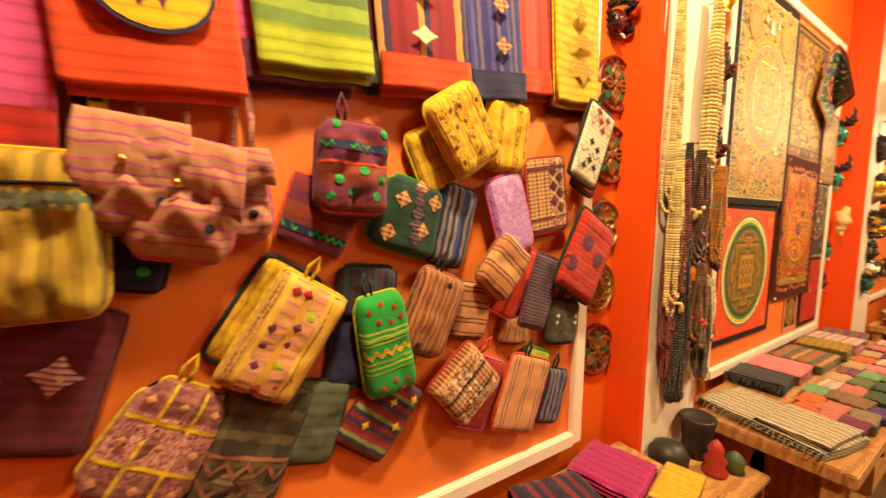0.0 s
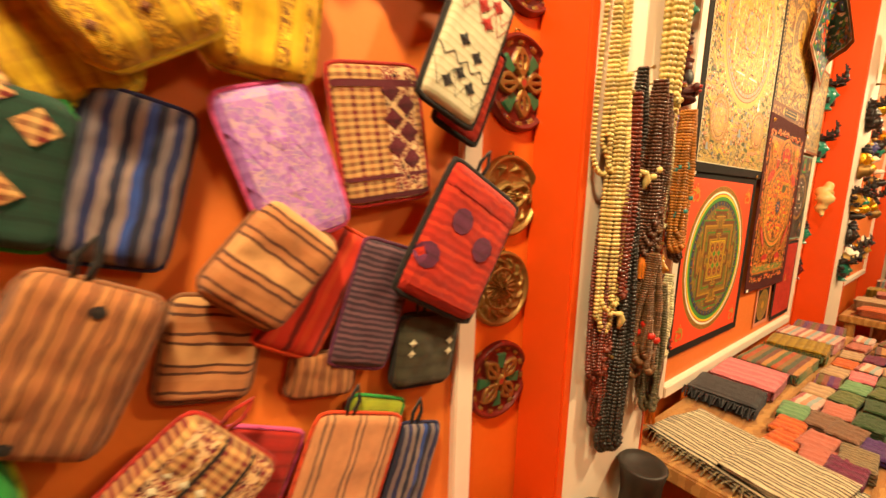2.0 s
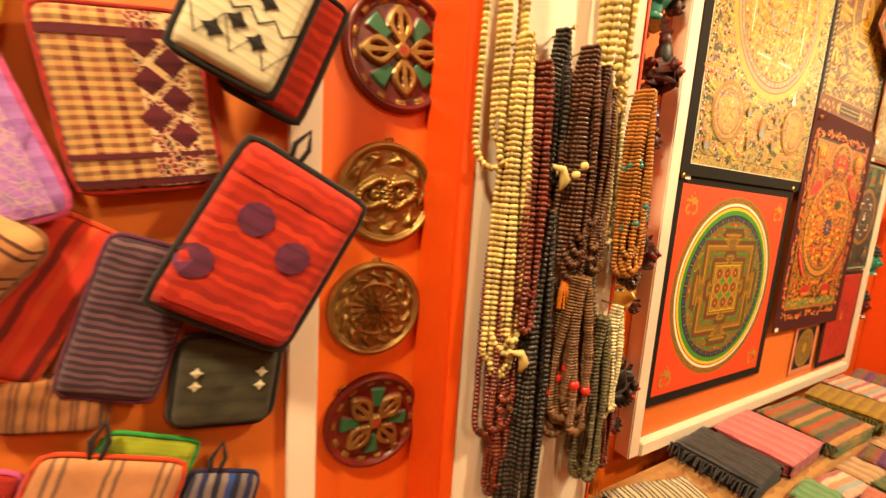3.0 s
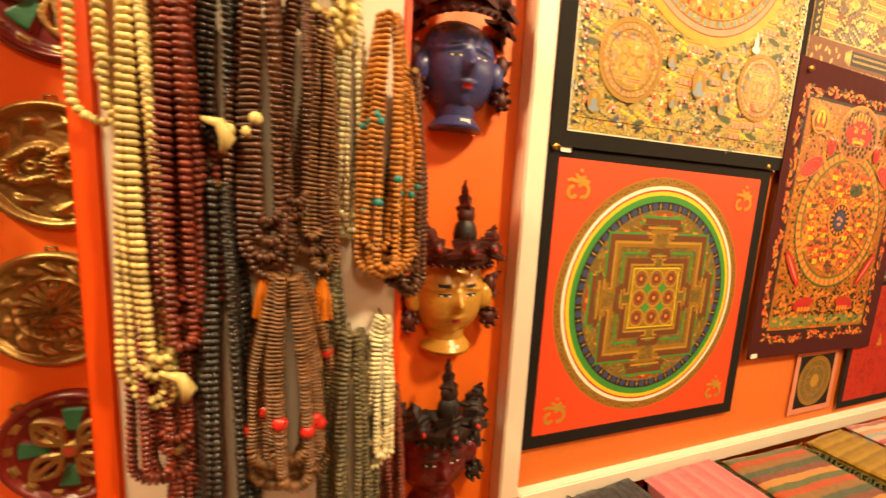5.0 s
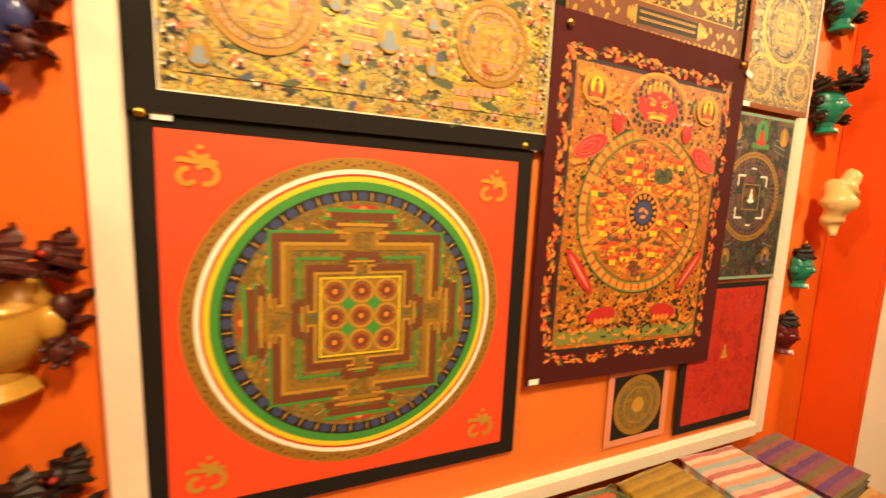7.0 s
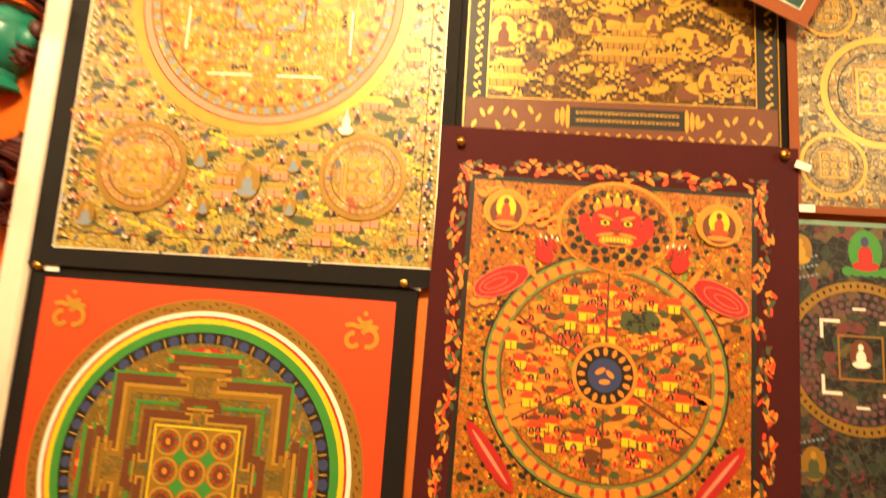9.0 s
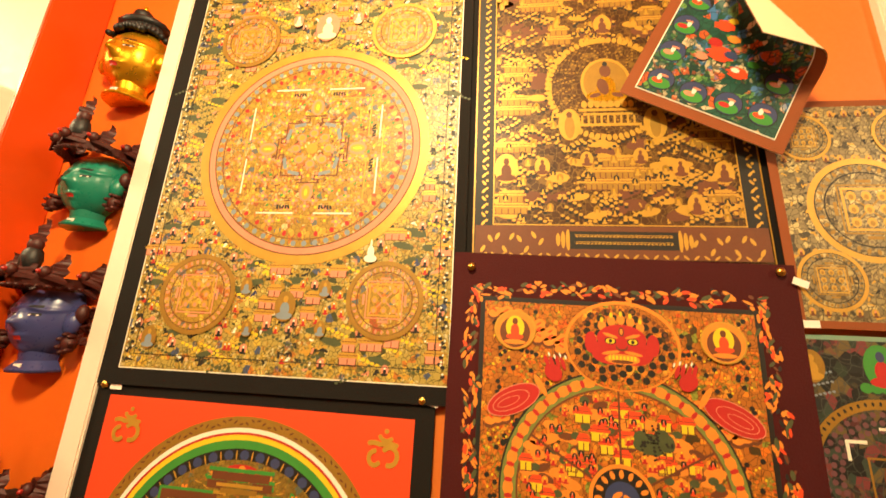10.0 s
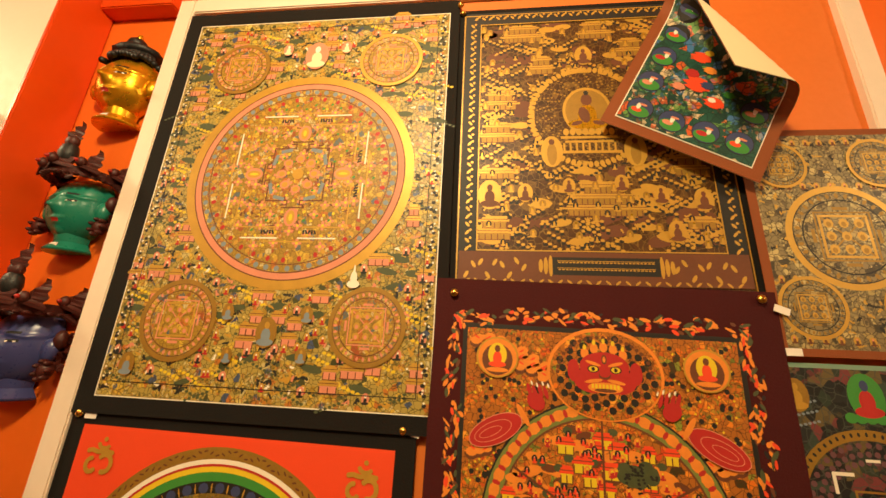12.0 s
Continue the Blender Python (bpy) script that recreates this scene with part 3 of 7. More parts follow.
# the large gold mandala with four small ones
p = Painting(2.355, 2.026, 0.70, 0.955, M["black"], "large gold mandala painting crowded with tiny figures", 0.0012, 1.3, 0.016)
p.field("ground", 0.008, -0.004, 0.640, 0.886, M["p_white"])
p.field("painted_ground", 0.008, -0.004, 0.636, 0.882, M["t_gold"])
W = (-0.30, 0.31, -0.435, 0.425)
rnd = random.Random(41)
c = (0.017, 0.015)
outside = [(x, z) for x, z in [(rnd.uniform(W[0], W[1]), rnd.uniform(W[2], W[3])) for _ in range(900)] if math.hypot(x - c[0], z - c[1]) > 0.262]
p.strew("painted_hill", [(x, z, 0.022, 0.007, rnd.uniform(-12, 12)) for x, z in outside[:90]], DUSK_GREEN, 12)
p.sprigs("painted_foliage", 330, W, 0.006, M["p_dark"], 1)
p.ridges("painted_tree_top", [(x, z, x + 0.04 * rnd.choice((-1, 1)), z - 0.016) for x, z in outside[90:190]], DUSK_GREEN, 0.008)
p.ridges("painted_bright_edge", [(x, z + 0.004, x + 0.036, z - 0.008) for x, z in outside[190:260]], M["p_yellow"], 0.009)
p.sprigs("painted_cloud", 260, W, 0.0055, M["gold_line"], 2)
p.sprigs("painted_robe", 110, W, 0.0055, M["p_pink"], 3)
p.sprigs("painted_water", 40, W, 0.006, M["p_blue"], 24)
p.sprigs("painted_cloud", 60, W, 0.0045, M["p_white"], 4)
p.pavilions([(x, z, rnd.uniform(0.03, 0.055), rnd.choice((1, 2))) for x, z in outside[260:300]], M["p_pink"], M["gold_line"], M["p_brown"])
p.folk(outside[300:400], 0.010, M["gold_line"], M["p_red"], M["p_white"])
p.folk(outside[400:450], 0.012, M["p_pink"], M["p_dark"], M["p_white"])
p.hatch("ground_line", p.frame_bars(0.008, -0.002, 0.588, 0.835, 0.0016), M["p_dark"])
edge_dots = [(-0.298 + 0.612 * sgn, -0.43 + 0.0115 * i + 0.004 * math.sin(i * 1.9)) for i in range(75) for sgn in (0, 1)]
p.strew("border_rosette", [(x + 0.004 * math.sin(i * 2.3), z, 0.0042, 0.0036) for i, (x, z) in enumerate(edge_dots)], M["p_dark"], 7)
p.strew("border_bud", [(x + 0.006 * math.sin(i * 1.7 + 1), z + 0.004, 0.0022, 0.0022) for i, (x, z) in enumerate(edge_dots)], M["p_white"], 6)
for r1, name, mat in ((0.252, "gold_ring", "gold_line"), (0.2335, "ring_line", "p_brown"), (0.231, "pink_ring", "p_pink"), (0.2185, "dark_ring", "p_brown"), (0.216, "petal_ring", "t_gold_in")):
    p.ring(name, *c, 0, r1, M[mat], 84)
p.blobs("petal", [(c[0] + 0.209 * math.cos(a), c[1] + 0.209 * math.sin(a), 0.0058, 0.0062, math.degrees(a) - 90) for a in [i * math.tau / 58 for i in range(58)]], PALE_BLUE, 7)
p.ring("petal_line", *c, 0.1995, 0.2015, M["p_brown"])
p.blobs("red_petal", [(c[0] + 0.191 * math.cos(a), c[1] + 0.191 * math.sin(a), 0.0048, 0.0062, math.degrees(a) - 90) for a in [i * math.tau / 36 for i in range(36)]], M["p_red"], 6)
p.strew("gold_petal", [(c[0] + 0.190 * math.cos(a), c[1] + 0.190 * math.sin(a), 0.0045, 0.0065, math.degrees(a) - 90) for a in [(i + 0.5) * math.tau / 36 for i in range(36)]], M["gold_line"], 6)
p.ring("inner_field", *c, 0, 0.179, M["t_gold_in"])
lat = [(c[0] + 0.0225 * i + 0.005 * math.sin(i * j * 1.7 + j), c[1] + 0.0225 * j + 0.005 * math.cos(i * j * 2.1 + i)) for i in range(-7, 8) for j in range(-7, 8) if math.hypot(i, j) * 0.0225 < 0.172]
p.strew("rosette", [(x + 0.0055 * math.cos(q), z + 0.0055 * math.sin(q), 0.0052, 0.0034, math.degrees(q)) for x, z in lat[::2] for q in (0, 1.571, 3.142, 4.712)], M["p_pink"], 7)
p.strew("rosette_heart", [(x, z, 0.0033, 0.0033) for x, z in lat], M["p_yellow"], 7)
p.strew("rosette_leaf", [(x + 0.01125, z + 0.01125, 0.004, 0.0026, 45) for x, z in lat[::3]], M["p_green"], 6)
p.sprigs("painted_figure", 110, (c[0] - 0.12, c[0] + 0.12, c[1] - 0.12, c[1] + 0.12), 0.0042, M["gold_line"], 21)
p.sprigs("painted_figure", 60, (c[0] - 0.12, c[0] + 0.12, c[1] - 0.12, c[1] + 0.12), 0.004, M["p_brown"], 22)
p.hatch("white_wall", [(c[0] + q * 0.062, c[1] + u * 0.145, 0.08, 0.0032) for q in (-1, 1) for u in (-1, 1)] + [(c[0] + u * 0.145, c[1] + q * 0.062, 0.0032, 0.08) for q in (-1, 1) for u in (-1, 1)], M["p_white"])
steps(p, *c, 0.121, 0.03, 0.0028, M["gold_line"], "gold_wall")
steps(p, *c, 0.062, 0.014, 0.003, M["p_brown"], "inner_wall")
p.hatch("blue_court", [(c[0] + sx * 0.056, c[1] + sz * 0.034, 0.008, 0.026, sx * sz * 14) for sx in (-1, 1) for sz in (-1, 1)] + [(c[0] + sx * 0.034, c[1] + sz * 0.056, 0.026, 0.008, sx * sz * -14) for sx in (-1, 1) for sz in (-1, 1)], PALE_BLUE)
p.hatch("dark_script", [(c[0] + sx * 0.045 + 0.006 * k, c[1] + sz * 0.132, 0.004, 0.009, 20 * (k % 3 - 1)) for sx in (-1, 1) for sz in (-1, 1) for k in range(-2, 3)] + [(c[0] + 0.132, c[1] + sz * 0.04 + 0.006 * k, 0.009, 0.004, 20 * (k % 3)) for sz in (-1, 1) for k in range(-2, 3)], M["p_dark"])
for i in range(4):
    a = i * math.pi / 2
    x, z = c[0] + 0.100 * math.cos(a), c[1] + 0.100 * math.sin(a)
    p.blobs("deity_halo", [(x, z, 0.020 if i % 2 == 0 else 0.015, 0.015 if i % 2 == 0 else 0.020)], M["p_pink"], 16)
    p.blobs("deity", [(x, z, 0.016 if i % 2 == 0 else 0.009, 0.009 if i % 2 == 0 else 0.016)], M["gold_line"], 12)
    p.blobs("deity_robe", [(x, z, 0.010 if i % 2 == 0 else 0.004, 0.003 if i % 2 == 0 else 0.008)], M["p_yellow"], 10)
p.blobs("courtyard", [(c[0] + 0.036 * math.cos(i * math.tau / 8), c[1] + 0.036 * math.sin(i * math.tau / 8), 0.011, 0.010) for i in range(8)], M["p_pink"], 9)
p.blobs("courtyard_gold", [(c[0] + 0.036 * math.cos(i * math.tau / 8), c[1] + 0.036 * math.sin(i * math.tau / 8), 0.007, 0.0065) for i in range(8)] + [(*c, 0.013, 0.013)], M["gold_line"], 9)
for x, z, r, rim in ((-0.178, -0.300, 0.080, "gold_flat"), (0.202, -0.300, 0.074, "gold_flat"), (-0.172, 0.298, 0.072, "gold_flat"), (0.195, 0.308, 0.074, "gold_line")):
    p.roundel(x, z, r, M[rim], M["t_gold_in"], M["p_brown"], M["gold_line"], M["p_pink"])
for x, z, q in ((0.014, 0.322, 0.046), (-0.26, -0.39, 0.026), (0.01, -0.322, 0.034), (0.085, -0.285, 0.02), (-0.075, -0.285, 0.02), (0.085, 0.345, 0.02), (-0.06, 0.345, 0.02), (0.085, -0.36, 0.018), (-0.06, -0.365, 0.018)):
    p.seated(x, z, q, M["p_pink"] if z > 0 else M["gold_flat"], M["t_back"] if z > 0 else PALE_BLUE, M["p_white"] if z > 0 else M["gold_line"])
p.blobs("white_stupa", [(0.168, -0.222, 0.013, 0.008), (0.168, -0.21, 0.007, 0.014), (0.168, -0.194, 0.002, 0.01)], M["p_white"], 10)
p.pins([(0.352, 0.455)])

# gold on brown, with a seated figure
p = Painting(2.980, 2.132, 0.56, 0.69, M["black"], "gold-on-brown painting of a seated figure among pavilions", 0.0015, 2.2, 0.008)
p.field("ground", 0.0, 0.0, 0.528, 0.656, BROWN_WASH)
rnd = random.Random(77)
inner = (-0.222, 0.225, -0.245, 0.292)
spots = [(rnd.uniform(inner[0], inner[1]), rnd.uniform(inner[2], inner[3])) for _ in range(700)]
spots = [q for q in spots if math.hypot(q[0], q[1] - 0.055) > 0.09]
p.strew("shaded_ground", [(x, z, 0.026, 0.012, rnd.uniform(-20, 20)) for x, z in spots[:60]], M["p_brown"], 12)
p.strew("gold_meadow", [(x, z, 0.020, 0.008, rnd.uniform(-15, 15)) for x, z in spots[60:150]], M["gold_line"], 12)
p.ridges("tree_shadow", [(x, z, x + 0.035, z - 0.02) for x, z in spots[150:240]] + [(x, z, x - 0.035, z - 0.02) for x, z in spots[240:320]], M["p_dark"], 0.009)
p.ridges("tree_top", [(x, z + 0.006, x + 0.035, z - 0.014) for x, z in spots[150:240]] + [(x, z + 0.006, x - 0.035, z - 0.014) for x, z in spots[240:320]], M["gold_line"], 0.009)
p.sprigs("gold_leafage", 260, inner, 0.0038, M["gold_line"], 5)
p.sprigs("dark_leafage", 130, inner, 0.0045, M["p_dark"], 6)
p.pavilions([(0.02, -0.175, 0.17, 3), (-0.18, 0.07, 0.085, 2), (-0.185, -0.01, 0.085, 2), (-0.185, -0.095, 0.085, 1), (-0.13, 0.25, 0.10, 2), (0.03, 0.252, 0.085, 2), (-0.19, -0.225, 0.075, 2), (0.185, -0.09, 0.07, 2), (0.17, 0.13, 0.08, 2), (0.19, -0.2, 0.06, 1), (-0.09, 0.16, 0.06, 2), (0.10, 0.2, 0.07, 2)], M["gold_flat"], M["gold_line"], M["p_brown"])
p.folk(spots[320:420], 0.011, M["gold_flat"], M["gold_line"], M["gold"])
p.folk(spots[420:500], 0.009, M["p_dark"], M["gold_line"], M["gold"])
p.strew("aura_scallop", [(0.115 * math.cos(a), 0.045 + 0.115 * math.sin(a), 0.0075, 0.005, math.degrees(a)) for a in [i * math.tau / 64 for i in range(64)]], M["gold_line"], 8)
p.ring("aura_field", 0.0, 0.045, 0, 0.108, BROWN_WASH, 50)
p.ridges("aura_leafage", [(r * math.cos(a), 0.045 + r * math.sin(a), (r + 0.02) * math.cos(a + 0.14), 0.045 + (r + 0.02) * math.sin(a + 0.14)) for r in (0.066, 0.084) for a in [i * math.tau / 22 for i in range(22)]], M["gold_flat"], 0.006)
p.blobs("halo_rim", [(0.0, 0.056, 0.050, 0.058)], M["gold_line"], 30)
p.blobs("halo", [(0.0, 0.056, 0.044, 0.052)], M["gold_flat"], 30)
p.blobs("seated_robe", [(0.0, 0.024, 0.040, 0.013), (0.0, 0.045, 0.019, 0.026)], M["gold"], 18)
p.blobs("robe_shadow", [(-0.006, 0.046, 0.011, 0.020, 14), (0.022, 0.026, 0.012, 0.005, -16), (-0.022, 0.026, 0.012, 0.005, 16)], M["p_brown"], 12)
p.blobs("seated_head", [(0.0, 0.083, 0.0115, 0.0145)], M["p_brown"], 14)
p.blobs("seated_topknot", [(0.0, 0.1, 0.005, 0.006)], M["p_dark"], 10)
p.blobs("throne_petal", [(-0.045 + 0.0129 * i, 0.005, 0.0062, 0.0085) for i in range(8)], M["gold_line"], 9)
p.hatch("throne", [(0.0, -0.008, 0.112, 0.006), (0.0, -0.018, 0.095, 0.005)] + [(-0.05 + 0.0125 * i, -0.03, 0.004, 0.018) for i in range(9)] + [(0.0, -0.042, 0.125, 0.006)], M["gold_line"])
for x, z, q in ((-0.075, -0.04, 0.042), (0.088, -0.04, 0.042)):
    p.blobs("standing_halo", [(x, z, 0.022, 0.036)], M["gold_line"], 18)
    p.blobs("standing_robe", [(x, z - 0.006, 0.010, 0.026)], M["gold_flat"], 12)
    p.blobs("standing_head", [(x, z + 0.022, 0.006, 0.007)], M["p_brown"], 10)
for x, z, q in ((-0.2, -0.14, 0.038), (0.2, -0.15, 0.028), (0.125, -0.14, 0.024), (-0.13, -0.135, 0.024), (0.055, -0.115, 0.022), (-0.045, -0.12, 0.02), (0.145, -0.215, 0.026), (0.0, 0.195, 0.03)):
    p.seated(x, z, q, M["gold_line"], M["p_brown"], M["p_brown"])
p.hatch("border_band", p.frame_bars(0.0, 0.022, 0.484, 0.586, 0.034), M["p_dark"])
p.hatch("border_line", p.frame_bars(0.0, 0.022, 0.448, 0.550, 0.0022) + p.frame_bars(0.0, 0.0, 0.523, 0.650, 0.0022), M["gold_line"])
side = [(sx * 0.243, -0.25 + 0.0165 * i, 0.0062, 0.0027, 50 * (-1) ** i) for i in range(34) for sx in (-1, 1)] + [(-0.235 + 0.0165 * i, 0.316, 0.0062, 0.0027, 50 * (-1) ** i) for i in range(29)]
p.strew("border_scroll", side + [(x + 0.006, z + 0.005, 0.0028, 0.0028) for x, z, *_ in side], M["gold_line"], 8)
p.hatch("text_band", [(0.0, -0.286, 0.516, 0.062)], M["p_brown"])
p.strew("band_scroll", [(sx * (0.135 + 0.0135 * i), -0.286 + 0.016 * math.sin(i * 2.2), 0.008, 0.0035, 60 * (-1) ** i) for i in range(9) for sx in (-1, 1)] + [(-0.24 + 0.017 * i, -0.312, 0.0062, 0.0022, 40 * (-1) ** i) for i in range(29)], M["gold_line"], 8)
p.strew("plaque_scallop", [(0.012 + sx * (0.098 + 0.009 * k), -0.282, 0.004, 0.021 - 0.004 * k) for k in range(3) for sx in (-1, 1)], M["gold_line"], 10)
p.hatch("text_plaque", [(0.012, -0.282, 0.19, 0.034)], M["p_dark"])
p.hatch("text_line", [(-0.07 + i * 0.0066, -0.275 - 0.0135 * j, 0.0046, 0.0022, 10 * ((i * 7 + j) % 3 - 1)) for i in range(26) for j in (0, 1)] + [(0.012, -0.272 - 0.0135 * j, 0.172, 0.0011) for j in (0, 1)], M["gold_line"])
p.pins([(-0.268, 0.334)])

# the wheel of life in a maroon border
p = Painting(2.965, 1.432, 0.575, 0.765, M["maroon"], "orange wheel-of-life painting in a maroon cloth border", 0.003, 0.9, 0.020, 1.2)
p.field("frame", -0.006, -0.006, 0.458, 0.618, M["p_dark"])
p.field("ground", -0.006, -0.006, 0.442, 0.602, M["t_wheel"])
rnd = random.Random(19)
ring_pts = [(-0.006 + sx * 0.2405, -0.29 + 0.0345 * i) for i in range(18) for sx in (-1, 1)] + [(-0.225 + 0.0365 * i, -0.006 + sz * 0.3205) for i in range(13) for sz in (-1, 1)]
ring_pts = [(x + rnd.uniform(-0.009, 0.009), z + rnd.uniform(-0.009, 0.009)) for x, z in ring_pts]
tufts = {k: [] for k in ("p_amber", "p_orange", "p_brown", "p_blue", "p_dark")}
for k, (x, z) in enumerate(ring_pts):
    along = 90 if abs(x + 0.006) > 0.23 else 0
    for j in range(13):
        u, q = rnd.uniform(-0.016, 0.016), rnd.uniform(-0.010, 0.010)
        dx, dz = (q, u) if along else (u, q)
        kind = ("p_amber", "p_amber", "p_orange", "p_brown", "p_amber", "p_blue", "p_dark")[(j + k) % 7]
        tufts[kind].append((x + dx, z + dz, rnd.uniform(0.004, 0.010), rnd.uniform(0.0018, 0.0038), along + rnd.uniform(-50, 50)))
for kind, name in (("p_dark", "border_shadow"), ("p_brown", "border_branch"), ("p_amber", "border_cloud"), ("p_orange", "border_bloom"), ("p_blue", "border_wisp")):
    p.strew(name, tufts[kind], DUSK_GREEN if kind == "p_blue" else M[kind], 8)
area = (-0.215, 0.203, -0.295, 0.285)
p.strew("dotted_ground", [(rnd.uniform(area[0], area[1]), rnd.uniform(area[2], area[3]), 0.0042, 0.0042) for _ in range(620)], M["p_dark"], 7)
p.strew("dotted_flower", [(rnd.uniform(area[0], area[1]), rnd.uniform(area[2], area[3]), 0.002, 0.002) for _ in range(420)], M["p_yellow"], 6)
clouds = [(-0.2 + 0.4 * ((k * 0.381) % 1.0), 0.10 + 0.185 * ((k * 0.617) % 1.0)) for k in range(34)]
p.strew("cloud_shadow", [(x + 0.012 * i, z - 0.004 + 0.004 * math.sin(i * 2), 0.011, 0.0085) for x, z in clouds for i in (-1, 0, 1)], M["p_brown"], 10)
p.strew("cloud", [(x + 0.012 * i, z + 0.004 * math.sin(i * 2), 0.0095, 0.007) for x, z in clouds for i in (-1, 0, 1)], M["p_amber"], 10)
p.strew("cloud_curl", [(x + 0.010 * i, z + 0.002, 0.005, 0.0016, 30 * i) for x, z in clouds for i in (-1, 1)], M["p_orange"], 7)
p.hatch("green_field", [(-0.006, -0.283, 0.43, 0.028)], OLIVE_PAINT)
p.sprigs("painted_foliage", 120, (-0.21, 0.2, -0.292, -0.2), 0.006, M["p_dark"], 30)
p.sprigs("painted_cloud", 90, (-0.21, 0.2, -0.292, -0.2), 0.006, M["p_amber"], 31)
h = (-0.006, 0.0)
p.ring("rim_line", *h, 0, 0.189, M["p_dark"], 64)
p.ring("rim", *h, 0, 0.186, OLIVE_PAINT, 64)
p.strew("rim_scene", [(h[0] + 0.174 * math.cos(a), h[1] + 0.174 * math.sin(a), 0.012, 0.0085, math.degrees(a) + 90) for a in [i * math.tau / 48 for i in range(48)]], M["p_amber"], 9)
p.strew("rim_figure", [(h[0] + 0.174 * math.cos(a), h[1] + 0.174 * math.sin(a), 0.0035, 0.007, math.degrees(a) - 90) for a in [(i + 0.5) * math.tau / 48 for i in range(48)]], M["p_red"], 7)
p.ring("wheel_line", *h, 0, 0.162, M["p_brown"], 64)
p.ring("wheel_field", *h, 0, 0.159, M["t_wheel"], 64)
disc = [(h[0] + r * math.cos(a), h[1] + r * math.sin(a)) for r, a in [(0.15 * math.sqrt(rnd.uniform(0.12, 1)), rnd.uniform(0, math.tau)) for _ in range(420)]]
p.strew("hillock", [(x, z, 0.017, 0.008, rnd.uniform(-25, 25)) for x, z in disc[:70]], M["p_amber"], 11)
p.strew("shaded_hillock", [(x, z, 0.013, 0.006, rnd.uniform(-25, 25)) for x, z in disc[70:120]], M["p_brown"], 11)
p.strew("grove", [(x, z, 0.008, 0.006) for x, z in disc[120:180]], DUSK_GREEN, 9)
p.pavilions([(x, z, rnd.uniform(0.022, 0.036), 1) for x, z in disc[180:216]], M["p_yellow"], M["p_orange"], M["p_brown"])
p.folk(disc[216:300], 0.0085, M["p_amber"], M["p_red"], M["p_yellow"])
p.folk(disc[300:390], 0.0075, M["p_dark"], M["p_orange"], M["p_pink"])
p.strew("grove_round", [(0.045 + 0.02 * math.cos(k * 2.4), 0.085 + 0.018 * math.sin(k * 2.4) * (k % 5) / 4, 0.012, 0.010) for k in range(14)], DUSK_GREEN, 10)
p.strew("grove_leaf", [(0.045 + 0.027 * math.cos(k * 2.4) * (k % 7) / 6, 0.085 + 0.025 * math.sin(k * 2.4) * (k % 5) / 4, 0.0024, 0.0018) for k in range(60)], M["p_dark"], 6)
for i in range(6):
    a = i * math.tau / 6 + 0.52
    p.bars("spoke", [(h[0] + 0.104 * math.cos(a), h[1] + 0.104 * math.sin(a), 0.110, 0.0035, math.degrees(a))], M["p_brown"])
p.ring("hub_rim", *h, 0, 0.050, M["p_amber"], 36)
p.ring("hub_dark", *h, 0, 0.044, M["p_dark"], 36)
p.strew("hub_figure", [(h[0] + 0.036 * math.cos(a), h[1] + 0.036 * math.sin(a), 0.0038, 0.0065, math.degrees(a) - 90) for a in [i * math.tau / 16 for i in range(16)]], M["p_amber"], 7)
p.ring("hub", *h, 0, 0.026, M["p_blue"], 30)
p.blobs("hub_beast", [(h[0] - 0.007, h[1] + 0.006, 0.009, 0.004, 30), (h[0] + 0.008, h[1] + 0.002, 0.008, 0.004, -40), (h[0], h[1] - 0.01, 0.009, 0.004, 5)], M["p_amber"], 9)
# the holder of the wheel: crowned head, sleeves, hands and feet
g = (0.003, 0.238)
p.blobs("flame_aura", [(g[0], g[1] - 0.006, 0.094, 0.074)], M["p_amber"], 30)
p.blobs("aura", [(g[0], g[1] - 0.008, 0.089, 0.070)], M["t_wheel"], 30)
p.strew("aura_leaf", [(g[0] + 0.08 * math.cos(k * 2.4) * math.sqrt(k / 70), g[1] - 0.008 + 0.062 * math.sin(k * 2.4) * math.sqrt(k / 70), 0.0062, 0.0062) for k in range(70)], M["p_dark"], 8)
p.strew("aura_dot", [(g[0] + 0.076 * math.cos(a), g[1] - 0.008 + 0.06 * math.sin(a), 0.0035, 0.0035) for a in [i * math.pi / 24 for i in range(25)]], M["p_brown"], 7)
p.blobs("crown_skull", [(g[0] + 0.0155 * i, g[1] + 0.036 - 0.0028 * i * i, 0.0068, 0.0085) for i in (-2, -1, 0, 1, 2)], M["p_amber"], 11)
p.blobs("crown_jewel", [(g[0] + 0.0155 * i, g[1] + 0.046 - 0.0028 * i * i, 0.003, 0.0045) for i in (-2, -1, 0, 1, 2)], M["p_yellow"], 8)
p.blobs("ear", [(g[0] - 0.05, g[1] - 0.004, 0.010, 0.018), (g[0] + 0.05, g[1] - 0.004, 0.010, 0.018)], M["p_red"], 14)
p.blobs("head", [(g[0], g[1] + 0.004, 0.040, 0.024), (g[0] - 0.02, g[1] - 0.018, 0.030, 0.020), (g[0] + 0.02, g[1] - 0.018, 0.030, 0.020)], M["p_red"], 22)
p.blobs("brow", [(g[0] - 0.018, g[1] + 0.009, 0.013, 0.0028, -16), (g[0] + 0.018, g[1] + 0.009, 0.013, 0.0028, 16)], M["p_amber"], 10)
p.blobs("eye_rim", [(g[0] - 0.018, g[1], 0.0095, 0.006), (g[0] + 0.018, g[1], 0.0095, 0.006)], M["p_dark"], 12)
